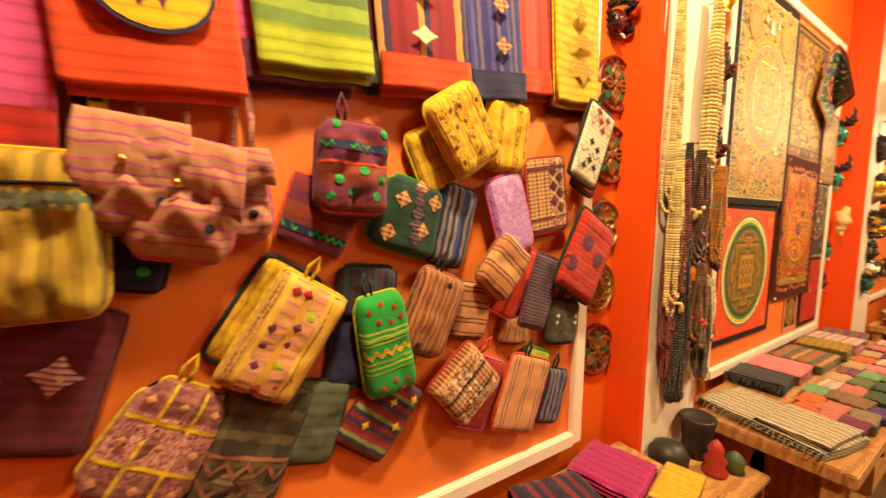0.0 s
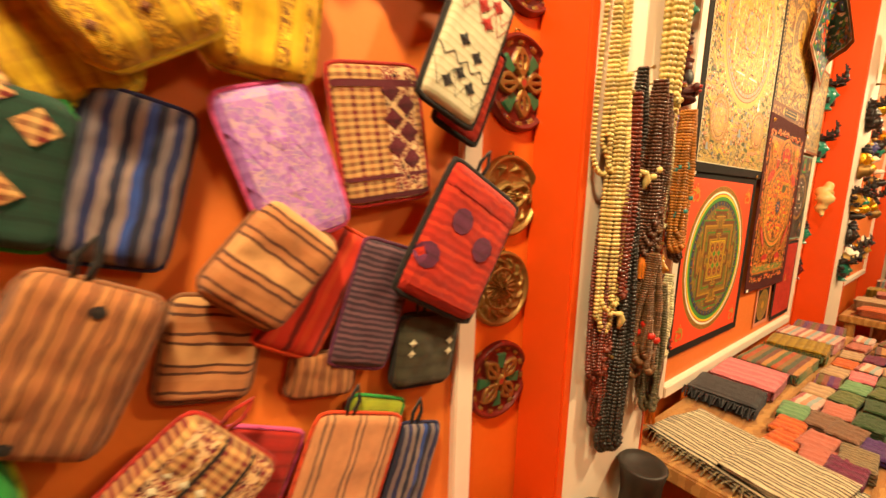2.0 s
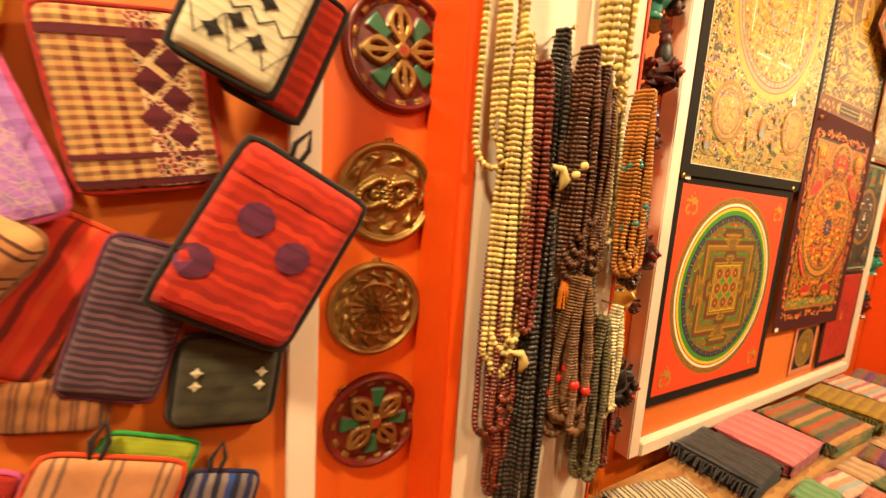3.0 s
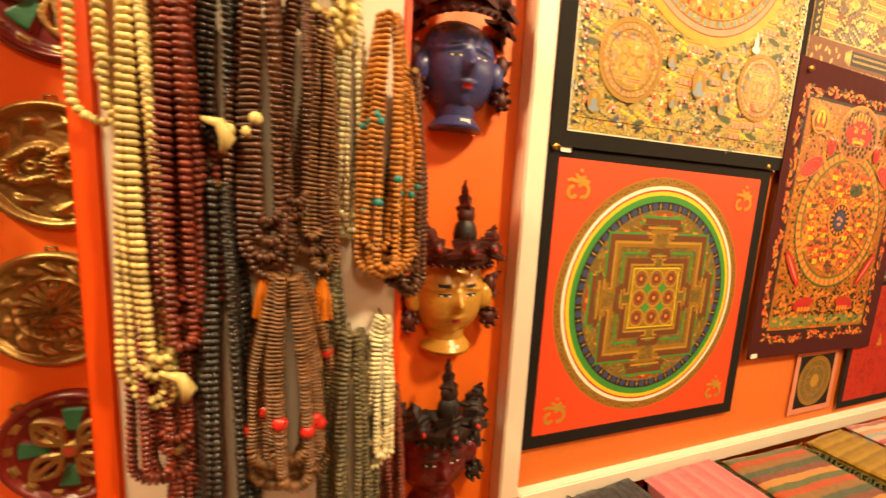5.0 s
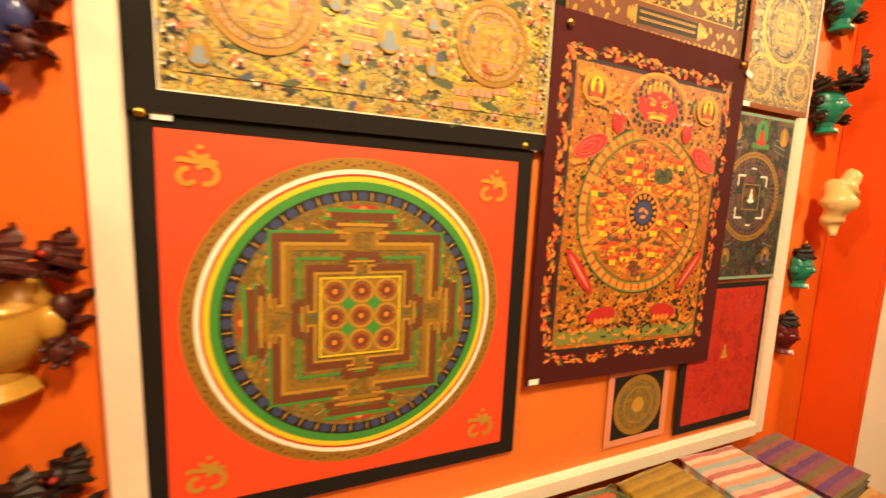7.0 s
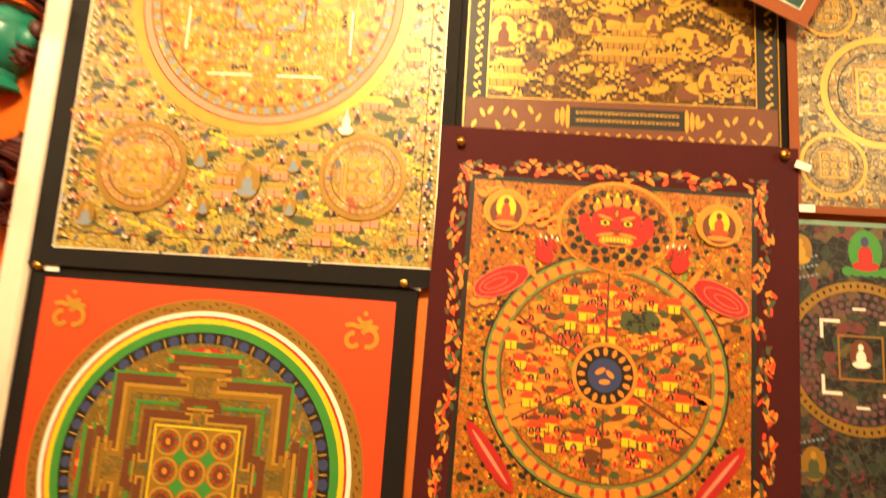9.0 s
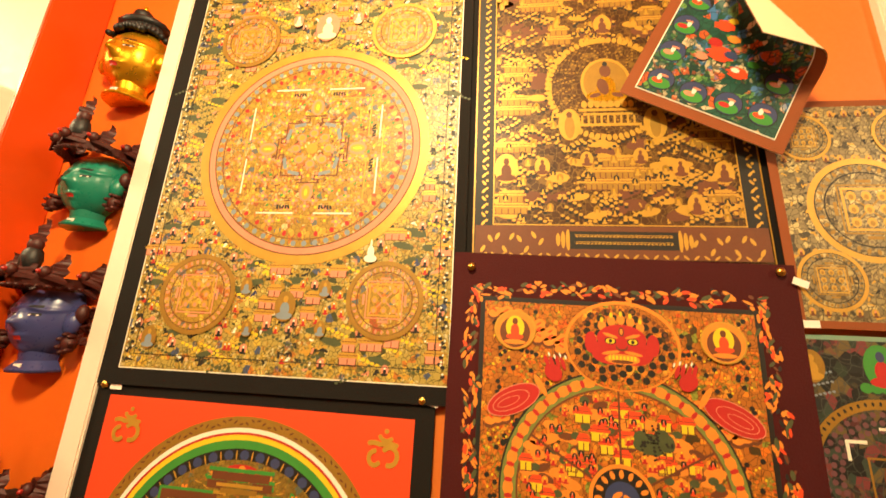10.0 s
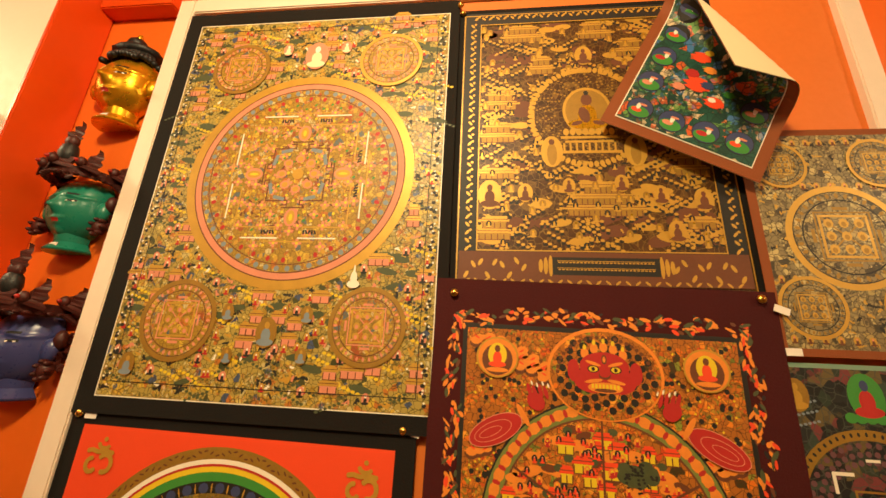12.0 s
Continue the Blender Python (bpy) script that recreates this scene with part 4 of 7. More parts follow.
p.blobs("eye", [(g[0] - 0.018, g[1], 0.0075, 0.0045), (g[0] + 0.018, g[1], 0.0075, 0.0045)], M["p_yellow"], 12)
p.blobs("pupil", [(g[0] - 0.018, g[1], 0.003, 0.0034), (g[0] + 0.018, g[1], 0.003, 0.0034)], M["p_dark"], 8)
p.blobs("third_eye", [(g[0], g[1] + 0.016, 0.0045, 0.008)], M["p_brown"], 12)
p.blobs("third_eye_gold", [(g[0], g[1] + 0.016, 0.0025, 0.005)], M["p_amber"], 8)
p.blobs("nose", [(g[0], g[1] - 0.009, 0.010, 0.007)], M["p_brown"], 12)
p.blobs("snout", [(g[0], g[1] - 0.007, 0.0085, 0.0055)], M["p_red"], 12)
p.blobs("moustache", [(g[0] - 0.018, g[1] - 0.019, 0.015, 0.003, 10), (g[0] + 0.018, g[1] - 0.019, 0.015, 0.003, -10)], M["p_amber"], 10)
p.blobs("jaw", [(g[0], g[1] - 0.029, 0.028, 0.0085)], M["p_amber"], 18)
p.hatch("tooth", [(g[0] - 0.02 + 0.0058 * i, g[1] - 0.027, 0.0035, 0.007) for i in range(8)], M["p_yellow"])
p.blobs("mouth", [(g[0], g[1] - 0.033, 0.018, 0.003)], M["p_brown"], 12)
for q in (-1, 1):
    x, z, a = q * 0.170 - 0.004, 0.132, q * -26
    p.blobs("sleeve_line", [(x, z, 0.047, 0.0215, a)], M["p_pink"], 22)
    p.blobs("sleeve", [(x, z, 0.0455, 0.0202, a)], M["p_red"], 22)
    p.blobs("sleeve_fold", [(x + q * 0.004, z - 0.002, 0.033, 0.0135, a)], M["p_pink"], 18)
    p.blobs("sleeve_inner", [(x + q * 0.004, z - 0.002, 0.0318, 0.0125, a)], M["p_red"], 18)
    p.blobs("sleeve_core_line", [(x + q * 0.008, z - 0.004, 0.020, 0.0065, a)], M["p_pink"], 16)
    p.blobs("sleeve_core", [(x + q * 0.008, z - 0.004, 0.019, 0.0056, a)], M["p_red"], 16)
    p.blobs("cuff", [(q * 0.128 - 0.002, 0.158, 0.020, 0.005, q * 58)], M["p_amber"], 12)
    p.blobs("hand", [(q * 0.106 - 0.003, 0.180, 0.016, 0.013, q * 40)], M["p_red"], 14)
    p.blobs("finger", [(q * (0.09 + 0.009 * k) - 0.003, 0.195 + 0.003 * (k % 2), 0.0035, 0.011, q * -18) for k in range(4)], M["p_red"], 9)
    p.blobs("nail", [(q * (0.086 + 0.009 * k) - 0.003, 0.206 + 0.003 * (k % 2), 0.0016, 0.004, q * -18) for k in range(4)], M["p_white"], 7)
    p.blobs("leg", [(q * 0.17 - 0.004, -0.135, 0.062, 0.0135, q * 52)], M["p_red"], 18)
    p.blobs("leg_fold", [(q * 0.17 - 0.004, -0.135, 0.048, 0.003, q * 52)], M["p_pink"], 14)
    p.blobs("foot", [(q * 0.096 - 0.004, -0.235, 0.042, 0.019, q * -8)], M["p_red"], 16)
    p.blobs("foot_claw", [(q * (0.068 + 0.014 * k) - 0.004, -0.25, 0.006, 0.008) for k in range(4)], M["p_amber"], 9)
    mx, mz = q * 0.168 - 0.006, 0.247
    p.blobs("medallion_rim", [(mx, mz, 0.036, 0.034)], M["gold_line"], 24)
    p.blobs("medallion_ground", [(mx, mz, 0.033, 0.031)], M["p_amber"], 24)
    p.blobs("medallion_shade", [(mx, mz - 0.004, 0.026, 0.026)], M["p_brown"], 22)
    p.blobs("medallion_halo", [(mx, mz + 0.004, 0.016, 0.020)], M["p_yellow"], 20)
    p.blobs("medallion_robe", [(mx, mz - 0.012, 0.015, 0.005), (mx, mz - 0.002, 0.0075, 0.012)], M["p_orange"], 14)
    p.blobs("medallion_head", [(mx, mz + 0.014, 0.0048, 0.006)], M["p_brown"], 10)
    p.blobs("medallion_throne", [(mx, mz - 0.021, 0.019, 0.004)], M["p_amber"], 12)
p.pins([(-0.255, 0.355), (0.262, 0.369)])
p.tag(0.290, 0.352, 20)
p.tag(-0.27, -0.372)

# grey-gold mandala with four small ones
p = Painting(3.392, 1.915, 0.285, 0.42, M["t_edge"], "grey and gold painting of five circles on brown cloth", 0.002, 3.1, 0.018)
p.field("ground", 0.004, 0.0, 0.262, 0.395, M["t_grey"])
p.sprigs("painted_foliage", 150, (-0.12, 0.125, -0.19, 0.19), 0.0042, M["p_dark"], 51)
p.sprigs("painted_cloud", 150, (-0.12, 0.125, -0.19, 0.19), 0.004, M["gold_line"], 52)
p.folk([(-0.115 + 0.023 * i, z) for i in range(11) for z in (0.18, 0.09, -0.085, -0.185)], 0.009, M["gold_line"], M["p_brown"], M["p_pink"])
for x, z, r in ((0.004, -0.004, 0.096), (-0.076, -0.13, 0.053), (0.082, -0.13, 0.052), (-0.078, 0.135, 0.047), (0.085, 0.138, 0.049)):
    p.roundel(x, z, r, M["gold_line"], M["t_grey"], M["p_dark"], M["gold_line"], M["gold_flat"])
p.tag(-0.122, -0.204)

# small dark mandala with pale green edge
p = Painting(3.362, 1.478, 0.285, 0.435, plain("pale_green_edge", srgb("7c9a84"), 0.8, 0, 0.1, 20.0, 0.2, 300.0), "dark mandala painting on black with a pale green edge", 0.002, 4.0, 0.010)
p.field("ground", 0.003, 0.0, 0.268, 0.42, M["t_dark"])
p.ridges("dark_scroll", [(sx * 0.11, z, sx * 0.07, z + 0.01) for sx in (-1, 1) for z in (-0.17, -0.15, -0.13, 0.12, 0.135, 0.15)], PALE_BLUE, 0.006)
dc = (-0.008, 0.004)
p.ring("rim", *dc, 0, 0.118, M["gold_flat"], 48)
p.strew("rim_dot", [(dc[0] + 0.111 * math.cos(a), dc[1] + 0.111 * math.sin(a), 0.0035, 0.0022, math.degrees(a)) for a in [i * math.tau / 64 for i in range(64)]], M["p_dark"], 6)
p.ring("dark_circle", *dc, 0, 0.103, M["t_dark"], 48)
p.strew("rose_dot", [(dc[0] + r * math.cos(a), dc[1] + r * math.sin(a), 0.0045, 0.0045) for r in (0.096, 0.084, 0.073) for a in [i * math.tau / 44 + r * 9 for i in range(44)]], ROSE_DUST, 7)
p.hatch("square", [(dc[0] + q * 0.045, dc[1] + u * 0.055, 0.03, 0.005) for q in (-1, 1) for u in (-1, 1)] + [(dc[0] + q * 0.058, dc[1] + u * 0.042, 0.005, 0.028) for q in (-1, 1) for u in (-1, 1)] + [(dc[0], dc[1] + u * 0.075, 0.02, 0.004) for u in (-1, 1)], M["p_white"])
p.hatch("inner_square", p.frame_bars(*dc, 0.066, 0.066, 0.003), M["gold_flat"])
p.seated(dc[0], dc[1] + 0.002, 0.028, M["p_brown"], M["p_white"], M["p_white"])
p.blobs("lotus_seat", [(0.005 + 0.014 * i, 0.138, 0.009, 0.008) for i in (-2, -1, 0, 1, 2)], M["p_green"], 10)
p.seated(0.005, 0.165, 0.042, M["p_green"], M["p_red"], M["p_blue"])
p.seated(-0.095, 0.165, 0.03, M["gold_flat"], M["gold_line"], M["gold_line"])
p.seated(0.1, 0.165, 0.03, M["gold_flat"], M["gold_line"], M["gold_line"])
p.seated(-0.085, -0.16, 0.03, M["gold_flat"], DUSK_GREEN, M["gold_line"])
p.seated(0.085, -0.16, 0.03, M["gold_flat"], M["p_blue"], M["gold_line"])
p.tag(-0.128, 0.218, 5)

# plain red painting and the small round mandala
p = Painting(3.318, 1.045, 0.328, 0.412, M["black"], "red painting with one small gold figure, black border", 0.002, 5.0, 0.012)
p.field("ground", 0.006, 0.004, 0.29, 0.375, M["t_red"])
p.seated(0.006, 0.01, 0.03, M["t_red"], M["gold_line"], M["gold_line"])
p = Painting(3.022, 0.948, 0.205, 0.2, M["p_pink"], "small round gold mandala on a black square", 0.0012, 6.0, 0.006)
p.field("ground", 0.0, 0.0, 0.168, 0.165, M["black"])
for r, m in ((0.08, "gold_flat"), (0.066, "m_gold"), (0.05, "gold_flat"), (0.044, "m_gold"), (0.02, "gold_line")):
    p.ring("ring", 0, 0, 0, r, M[m], 40)


# the curled teal painting, pinned at the top and rolling off the wall
def curled_painting():
    ob = thing("scroll_painting", pose(3.212, WALL - 0.034, 2.232, 0, 28, 0), "teal painting of round scenes, one corner curling over", "painting", "scroll paintings on the board")
    w, h, nx, nz = 0.30, 0.36, 30, 30

    def at(u, s, lift):
        """u, s in -1..1; the upper right corner rolls forward and down."""
        x, z = u * w / 2, s * h / 2
        d = x * 0.5 + z * 0.866 - 0.028
        y = -0.004 * math.sin(5 * x + 1)
        if d > 0:
            R = 0.035
            a = min(d / R, 2.75)
            rest = d - a * R
            f = R * math.sin(a) + rest * math.cos(a)
            y -= R * (1 - math.cos(a)) + rest * math.sin(a)
            x -= 0.5 * (d - f)
            z -= 0.866 * (d - f)
            n = Vector((-0.5 * math.sin(a), -math.cos(a), -0.866 * math.sin(a)))
        else:
            n = Vector((0, -1, 0))
        return Vector((x, y, z)) + n * lift

    def layer(name, u0, u1, s0, s1, lift, mat, label=""):
        bm = bmesh.new()
        g = [[bm.verts.new(at(u0 + (u1 - u0) * i / nx, s0 + (s1 - s0) * j / nz, lift)) for i in range(nx + 1)] for j in range(nz + 1)]
        for j in range(nz):
            for i in range(nx):
                bm.faces.new((g[j][i], g[j][i + 1], g[j + 1][i + 1], g[j + 1][i]))
        part(name, bm, mat, ob, label, True)

    layer("cotton_back", -1, 1, -1, 1, 0.0, M["t_back"], "cream cotton back")
    layer("leather_border", -1, 1, -1, 1, 0.0016, M["t_edge"])
    layer("white_line", -0.86, 0.86, -0.88, 0.88, 0.0026, M["p_white"])
    layer("painted_field", -0.845, 0.845, -0.868, 0.868, 0.0034, M["t_teal"])
    for k, (u, s) in enumerate([(-0.62, -0.68), (-0.2, -0.7), (0.22, -0.68), (0.62, -0.66), (-0.66, -0.3), (-0.66, 0.08), (-0.64, 0.44), (0.64, -0.25), (-0.6, 0.74), (-0.25, 0.72)]):
        for q, (f, g, du, ds, mat) in enumerate(((1.0, 1.0, 0, 0, "p_dark"), (0.94, 0.94, 0, 0, "p_blue"), (0.8, 0.5, 0.0, -0.05, "p_green"), (0.4, 0.22, -0.04, -0.03, ("p_orange", "p_pink", "p_red")[k % 3]), (0.16, 0.3, 0.03 * (k % 3 - 1), 0.02, "p_white"), (0.3, 0.1, 0.02, 0.05, "p_pink"))):
            bm = bmesh.new()
            bm.faces.new([bm.verts.new(at(u + du + 0.17 * f * math.cos(j * math.tau / 16), s + ds + 0.14 * g * math.sin(j * math.tau / 16), 0.0038 + 0.0002 * q)) for j in range(16)])
            part("round_scene", bm, M[mat], ob)
    for k, (u, s, r, mat) in enumerate([(-0.12, -0.14, 0.16, "p_orange"), (-0.24, -0.02, 0.09, "p_red"), (0.16, -0.3, 0.12, "p_orange"), (-0.22, 0.22, 0.12, "p_orange"), (0.0, -0.12, 0.08, "p_blue"), (0.12, -0.28, 0.05, "p_white"), (-0.15, 0.3, 0.06, "p_yellow"), (-0.05, 0.08, 0.08, "p_amber"), (0.28, -0.15, 0.07, "p_green"), (-0.32, -0.25, 0.08, "p_pink")]):
        bm = bmesh.new()
        bm.faces.new([bm.verts.new(at(u + r * (1 + 0.25 * math.sin(3 * j)) * math.cos(j * math.tau / 18), s + 0.6 * r * math.sin(j * math.tau / 18), 0.0040 + 0.0002 * k)) for j in range(18)])
        part("central_figure", bm, M[mat], ob)


curled_painting()


# ---- bags on the board ----
def C(*hs):
    return [srgb(h) for h in hs]


def pillow_y(u, v, d, stiff):
    """Swell of a stuffed cloth: stiff cases stay flat, soft pouches round off."""
    return -d * (max(0.0, 1 - abs(u) ** stiff) ** 0.5) * (max(0.0, 1 - abs(v) ** stiff) ** 0.5)


def shape(u, v, w, h, corner, taper):
    """Square parameters to a rounded, tapered outline."""
    x = u * (1 - corner * v ** 8 * abs(u) ** 3) * w / 2 * (1 + taper * v)
    z = v * (1 - corner * u ** 8 * abs(v) ** 3) * h / 2
    return x, z


def pouch(name, x, z, w, h, turn, out, fabric, piping, label, category="pouch", depth=0.03, corner=0.12, taper=0.0, strap="", motifs=(), zip_at=None, crumple=0.004, group="pouches on the board", box_side=None):
    """A sewn pouch hanging flat on the board: body, piping, zip, loop and woven motifs."""
    ob = thing(name, pose(x, WALL - out, z, 0, turn, 0), label, category, group)
    nx, nz = 18, 22
    seed = x * 17 + z * 31
    w, h, corner, depth = w * 1.08, h * 1.06, corner * 0.6, depth * (0.4 if category == "case" else 0.62)
    stiff = 16 if category == "case" else 7 if category == "backpack" else 9
    crumple = crumple * (1.0 if category == "case" else 1.7)

    def at(u, v, lift=0.0):
        px, pz = shape(u, v, w, h, corner, taper)
        wr = noise.noise(Vector((px * 28 + seed, pz * 22, seed))) * crumple + noise.noise(Vector((px * 70, seed, pz * 60))) * crumple * 0.35
        edge = max(0.0, 1 - max(abs(u), abs(v)) ** 6)
        return Vector((px, pillow_y(u, v, depth, stiff) + wr * edge - 0.004 - lift, pz))

    bm = bmesh.new()
    g = [[bm.verts.new(at(2 * i / nx - 1, 2 * j / nz - 1)) for i in range(nx + 1)] for j in range(nz + 1)]
    b = [[bm.verts.new(Vector((*shape(2 * i / nx - 1, 2 * j / nz - 1, w, h, corner, taper), 0)).xzy) for i in range(nx + 1)] for j in range(nz + 1)]
    for j in range(nz):
        for i in range(nx):
            bm.faces.new((g[j][i], g[j][i + 1], g[j + 1][i + 1], g[j + 1][i]))
            bm.faces.new((b[j][i], b[j + 1][i], b[j + 1][i + 1], b[j][i + 1]))
    for i in range(nx):
        bm.faces.new((g[0][i], b[0][i], b[0][i + 1], g[0][i + 1]))
        bm.faces.new((g[nz][i], b[nz][i], b[nz][i + 1], g[nz][i + 1]))
    for j in range(nz):
        bm.faces.new((g[j][0], b[j][0], b[j + 1][0], g[j + 1][0]))
        bm.faces.new((g[j][nx], b[j][nx], b[j + 1][nx], g[j + 1][nx]))
    body = part("body", bm, fabric, ob, "", True)
    edge = [(s, -1) for s in np.linspace(-1, 1, 13)[:-1]] + [(1, s) for s in np.linspace(-1, 1, 13)[:-1]] + [(s, 1) for s in np.linspace(1, -1, 13)[:-1]] + [(-1, s) for s in np.linspace(1, -1, 13)[:-1]]
    if piping:
        part("piping", tube([at(u, v) for u, v in edge], 0.0056 if piping == R["black"] else 0.0034, 6, True), piping, body, "", True)
    if zip_at is not None:
        part("zip", tube([at(u, zip_at, 0.001) for u in np.linspace(-0.9, 0.9, 16)], 0.0024, 5), M["black_cord"], body, "dark zip", True)
    if strap:
        mat = R.get(strap, piping)
        top = at(-0.3, 1)
        part("loop", tube([top + Vector((dx, dy, dz)) for dx, dy, dz in ((-0.006, 0, -0.004), (-0.012, -0.004, 0.02), (-0.004, -0.004, 0.045), (0.006, -0.004, 0.022), (0.004, 0, -0.004))], 0.0035, 6), mat, ob, "cloth hanging loop", True)
    for kind, mat, items in motifs:
        if kind in ("band", "bar", "zigzag"):
            for place, half, *more in items:
                bm = bmesh.new()
                n = 48 if kind == "zigzag" else 18
                pairs = []
                for i in range(n + 1):
                    q = 1.92 * i / n - 0.96
                    mid = place + (more[0] * (4 * abs((i * more[1] / n) % 1 - 0.5) - 1) if kind == "zigzag" else 0.0)
                    ends = [(q, max(-0.98, min(0.98, mid + g * half))) for g in (-1, 1)]
                    pairs.append([bm.verts.new(at(*((b, a) if kind == "bar" else (a, b)), 0.0012)) for a, b in ends])
                for a, b in zip(pairs, pairs[1:]):
                    bm.faces.new((a[0], b[0], b[1], a[1]))
                part({"band": "woven_band", "bar": "woven_bar", "zigzag": "woven_zigzag"}[kind], bm, mat, body)
            continue
        for u, v, s in items:
            bm = bmesh.new()
            k = {"dot": 10, "diamond": 4, "star": 8}[kind]
            c = bm.verts.new(at(u, v, 0.003))
            ring = []
            for j in range(k):
                r = s * (0.55 if kind == "star" and j % 2 else 1.0)
                ring.append(bm.verts.new(at(u + 2 * r * math.cos(j * math.tau / k) / w, v + 2 * r * math.sin(j * math.tau / k) / h, 0.0016)))
            for j in range(k):
                bm.faces.new((c, ring[j], ring[(j + 1) % k]))
            part({"dot": "woven_dot", "diamond": "woven_diamond", "star": "woven_star"}[kind], bm, mat, body)
    return ob


R = {k: cloth(k + "_cloth", srgb(h)) for k, h in dict(red="b02418", yellow="e0b818", green="2a9a3e", dkgreen="143c2e", pink="d8508c", lilac="b072c8", black="1c1a1a", maroon="5a1424", navy="1e2350", peach="dc9a6c", orange="e04818", purple="64284c", olive="3c3a28", grey="56604a", brown="8a5a3a", lime="a8b828").items()}
S_BROWN = woven("brown_striped_cloth", C("a86a3e", "4a2a1e", "9c6036", "4a2a1e", "b07444", "3c241a", "a06638"), 0, 0.027, [0, 0.22, 0.29, 0.42, 0.50, 0.78, 0.84])
S_BROWN2 = woven("brown_broad_striped_cloth", C("c08050", "5a3424", "c08050", "5a3424", "d09a64", "5a3424", "c08050", "5a3424", "b87848"), 2, 0.075, [0, 0.10, 0.15, 0.24, 0.29, 0.62, 0.67, 0.78, 0.83])
S_BLUE = woven("blue_striped_cloth", C("1c2858", "8a7a78", "1c2440", "8a7a78", "2a4a9a", "1c2440", "746a70"), 0, 0.06)
S_YEL = woven("yellow_brocade", C("e0b41c", "d0a018", "a87c14", "e8c020", "d8a81c", "8a6814"), 0, 0.03, None, 0.012, C("e8bc20", "c89818", "e0b41c"))
S_YEL2 = woven("pale_yellow_brocade", C("e2b03c", "d8a434", "caa040", "e6b848"), 0, 0.07, None, 0.01)
S_WEAVE = woven("red_black_weave", C("d8a868", "3a2420", "d8a868", "6a2028", "d8a868", "3a2420"), 2, 0.03, None, 0.002, C("d8a868", "b87848", "d8a868", "8a3028"))
S_PURPLE = woven("purple_grey_weave", C("6a4a58", "3c2a3a", "74525e", "3c2a3a"), 2, 0.018)
S_PEACH = woven("peach_striped_cloth", C("dc9868", "8a6650", "e0a070", "8a6650", "dc9868"), 0, 0.055, [0, 0.36, 0.44, 0.56, 0.64])
S_MAROON = woven("maroon_striped_cloth", C("7a1a24", "2c2440", "7a8a4a", "8a1c28", "6a1622", "2c2440"), 2, 0.055)
S_PACK = woven("purple_orange_weave", C("6a2248", "7a3020", "8a3a2a", "6a2248", "7a2c30"), 2, 0.11)
S_PINK = woven("pink_striped_cloth", C("b8805e", "b04878", "c08866", "a84a86", "b07a5a", "c0567e", "b8805e"), 2, 0.05, [0, 0.20, 0.28, 0.46, 0.53, 0.74, 0.82], 0.008)
S_OLIVE = woven("olive_patterned_weave", C("34301f", "6a5a38", "34301f", "2a2a1c", "7a6844", "34301f"), 2, 0.09, None, 0.012, C("3a3422", "5c5034", "2e2a1c"))
S_GREEN = woven("green_striped_cloth", C("1f9a3a", "a8c040", "1f9a3a", "a8c040", "1f9a3a", "a8c040", "1f9a3a", "a8c040", "1f9a3a"), 2, 0.26, [0, 0.36, 0.375, 0.40, 0.415, 0.60, 0.615, 0.64, 0.655])
S_MITT = woven("pink_tapestry", C("8a4a44", "a8685a", "6a3a40", "b87860", "7a4a54"), 2, 0.035, None, 0.014, C("8a4a44", "b07868", "6a4048"))
S_RED = woven("red_brocade", C("c02c14", "b02410", "d03818", "a82010"), 2, 0.03, None, 0.01)
S_WHITE = woven("cream_embroidered_cloth", C("dcd6b4", "cfc8a4", "e2dcbc"), 2, 0.012)
S_LILAC = woven("lilac_brocade", C("b076c8", "a86cc0", "b880d0"), 2, 0.02)
S_OPACK = woven("olive_yellow_cloth", C("b09024", "9a7c1c", "b89a2c", "8a7018"), 0, 0.05)

FIG_YEL = painted("figured_yellow_band", srgb("dca820"), [srgb("8a5a14"), srgb("e8bc2c"), srgb("6a4410"), srgb("d8a01c")], srgb("7a5010"), 150.0, 0.5, 0.07, 0.85)
FIG_TAN = painted("figured_tan_band", srgb("d8a458"), [srgb("5a3420"), srgb("e0b068"), srgb("a03c20"), srgb("c89048")], srgb("4a2c18"), 170.0, 0.5, 0.09, 0.85)
FIG_MAROON = painted("figured_maroon_band", srgb("7a1c28"), [srgb("d8b078"), srgb("7a1c28"), srgb("3a1420"), srgb("e0c090")], srgb("d8b888"), 120.0, 0.45, 0.08, 0.85)
FIG_PINK = painted("figured_rose_cloth", srgb("8a4450"), [srgb("b86a6a"), srgb("5a2c3c"), srgb("c8907c"), srgb("6a3a50")], srgb("d8a890"), 120.0, 0.6, 0.06, 0.9)
FIG_LILAC = painted("figured_lilac_cloth", srgb("b076c8"), [srgb("a06ab8"), srgb("c094c4"), srgb("9a78b4")], srgb("c8a8a0"), 90.0, 0.5, 0.05, 0.6)
dots = lambda pts, s: [(u, v, s) for u, v in pts]
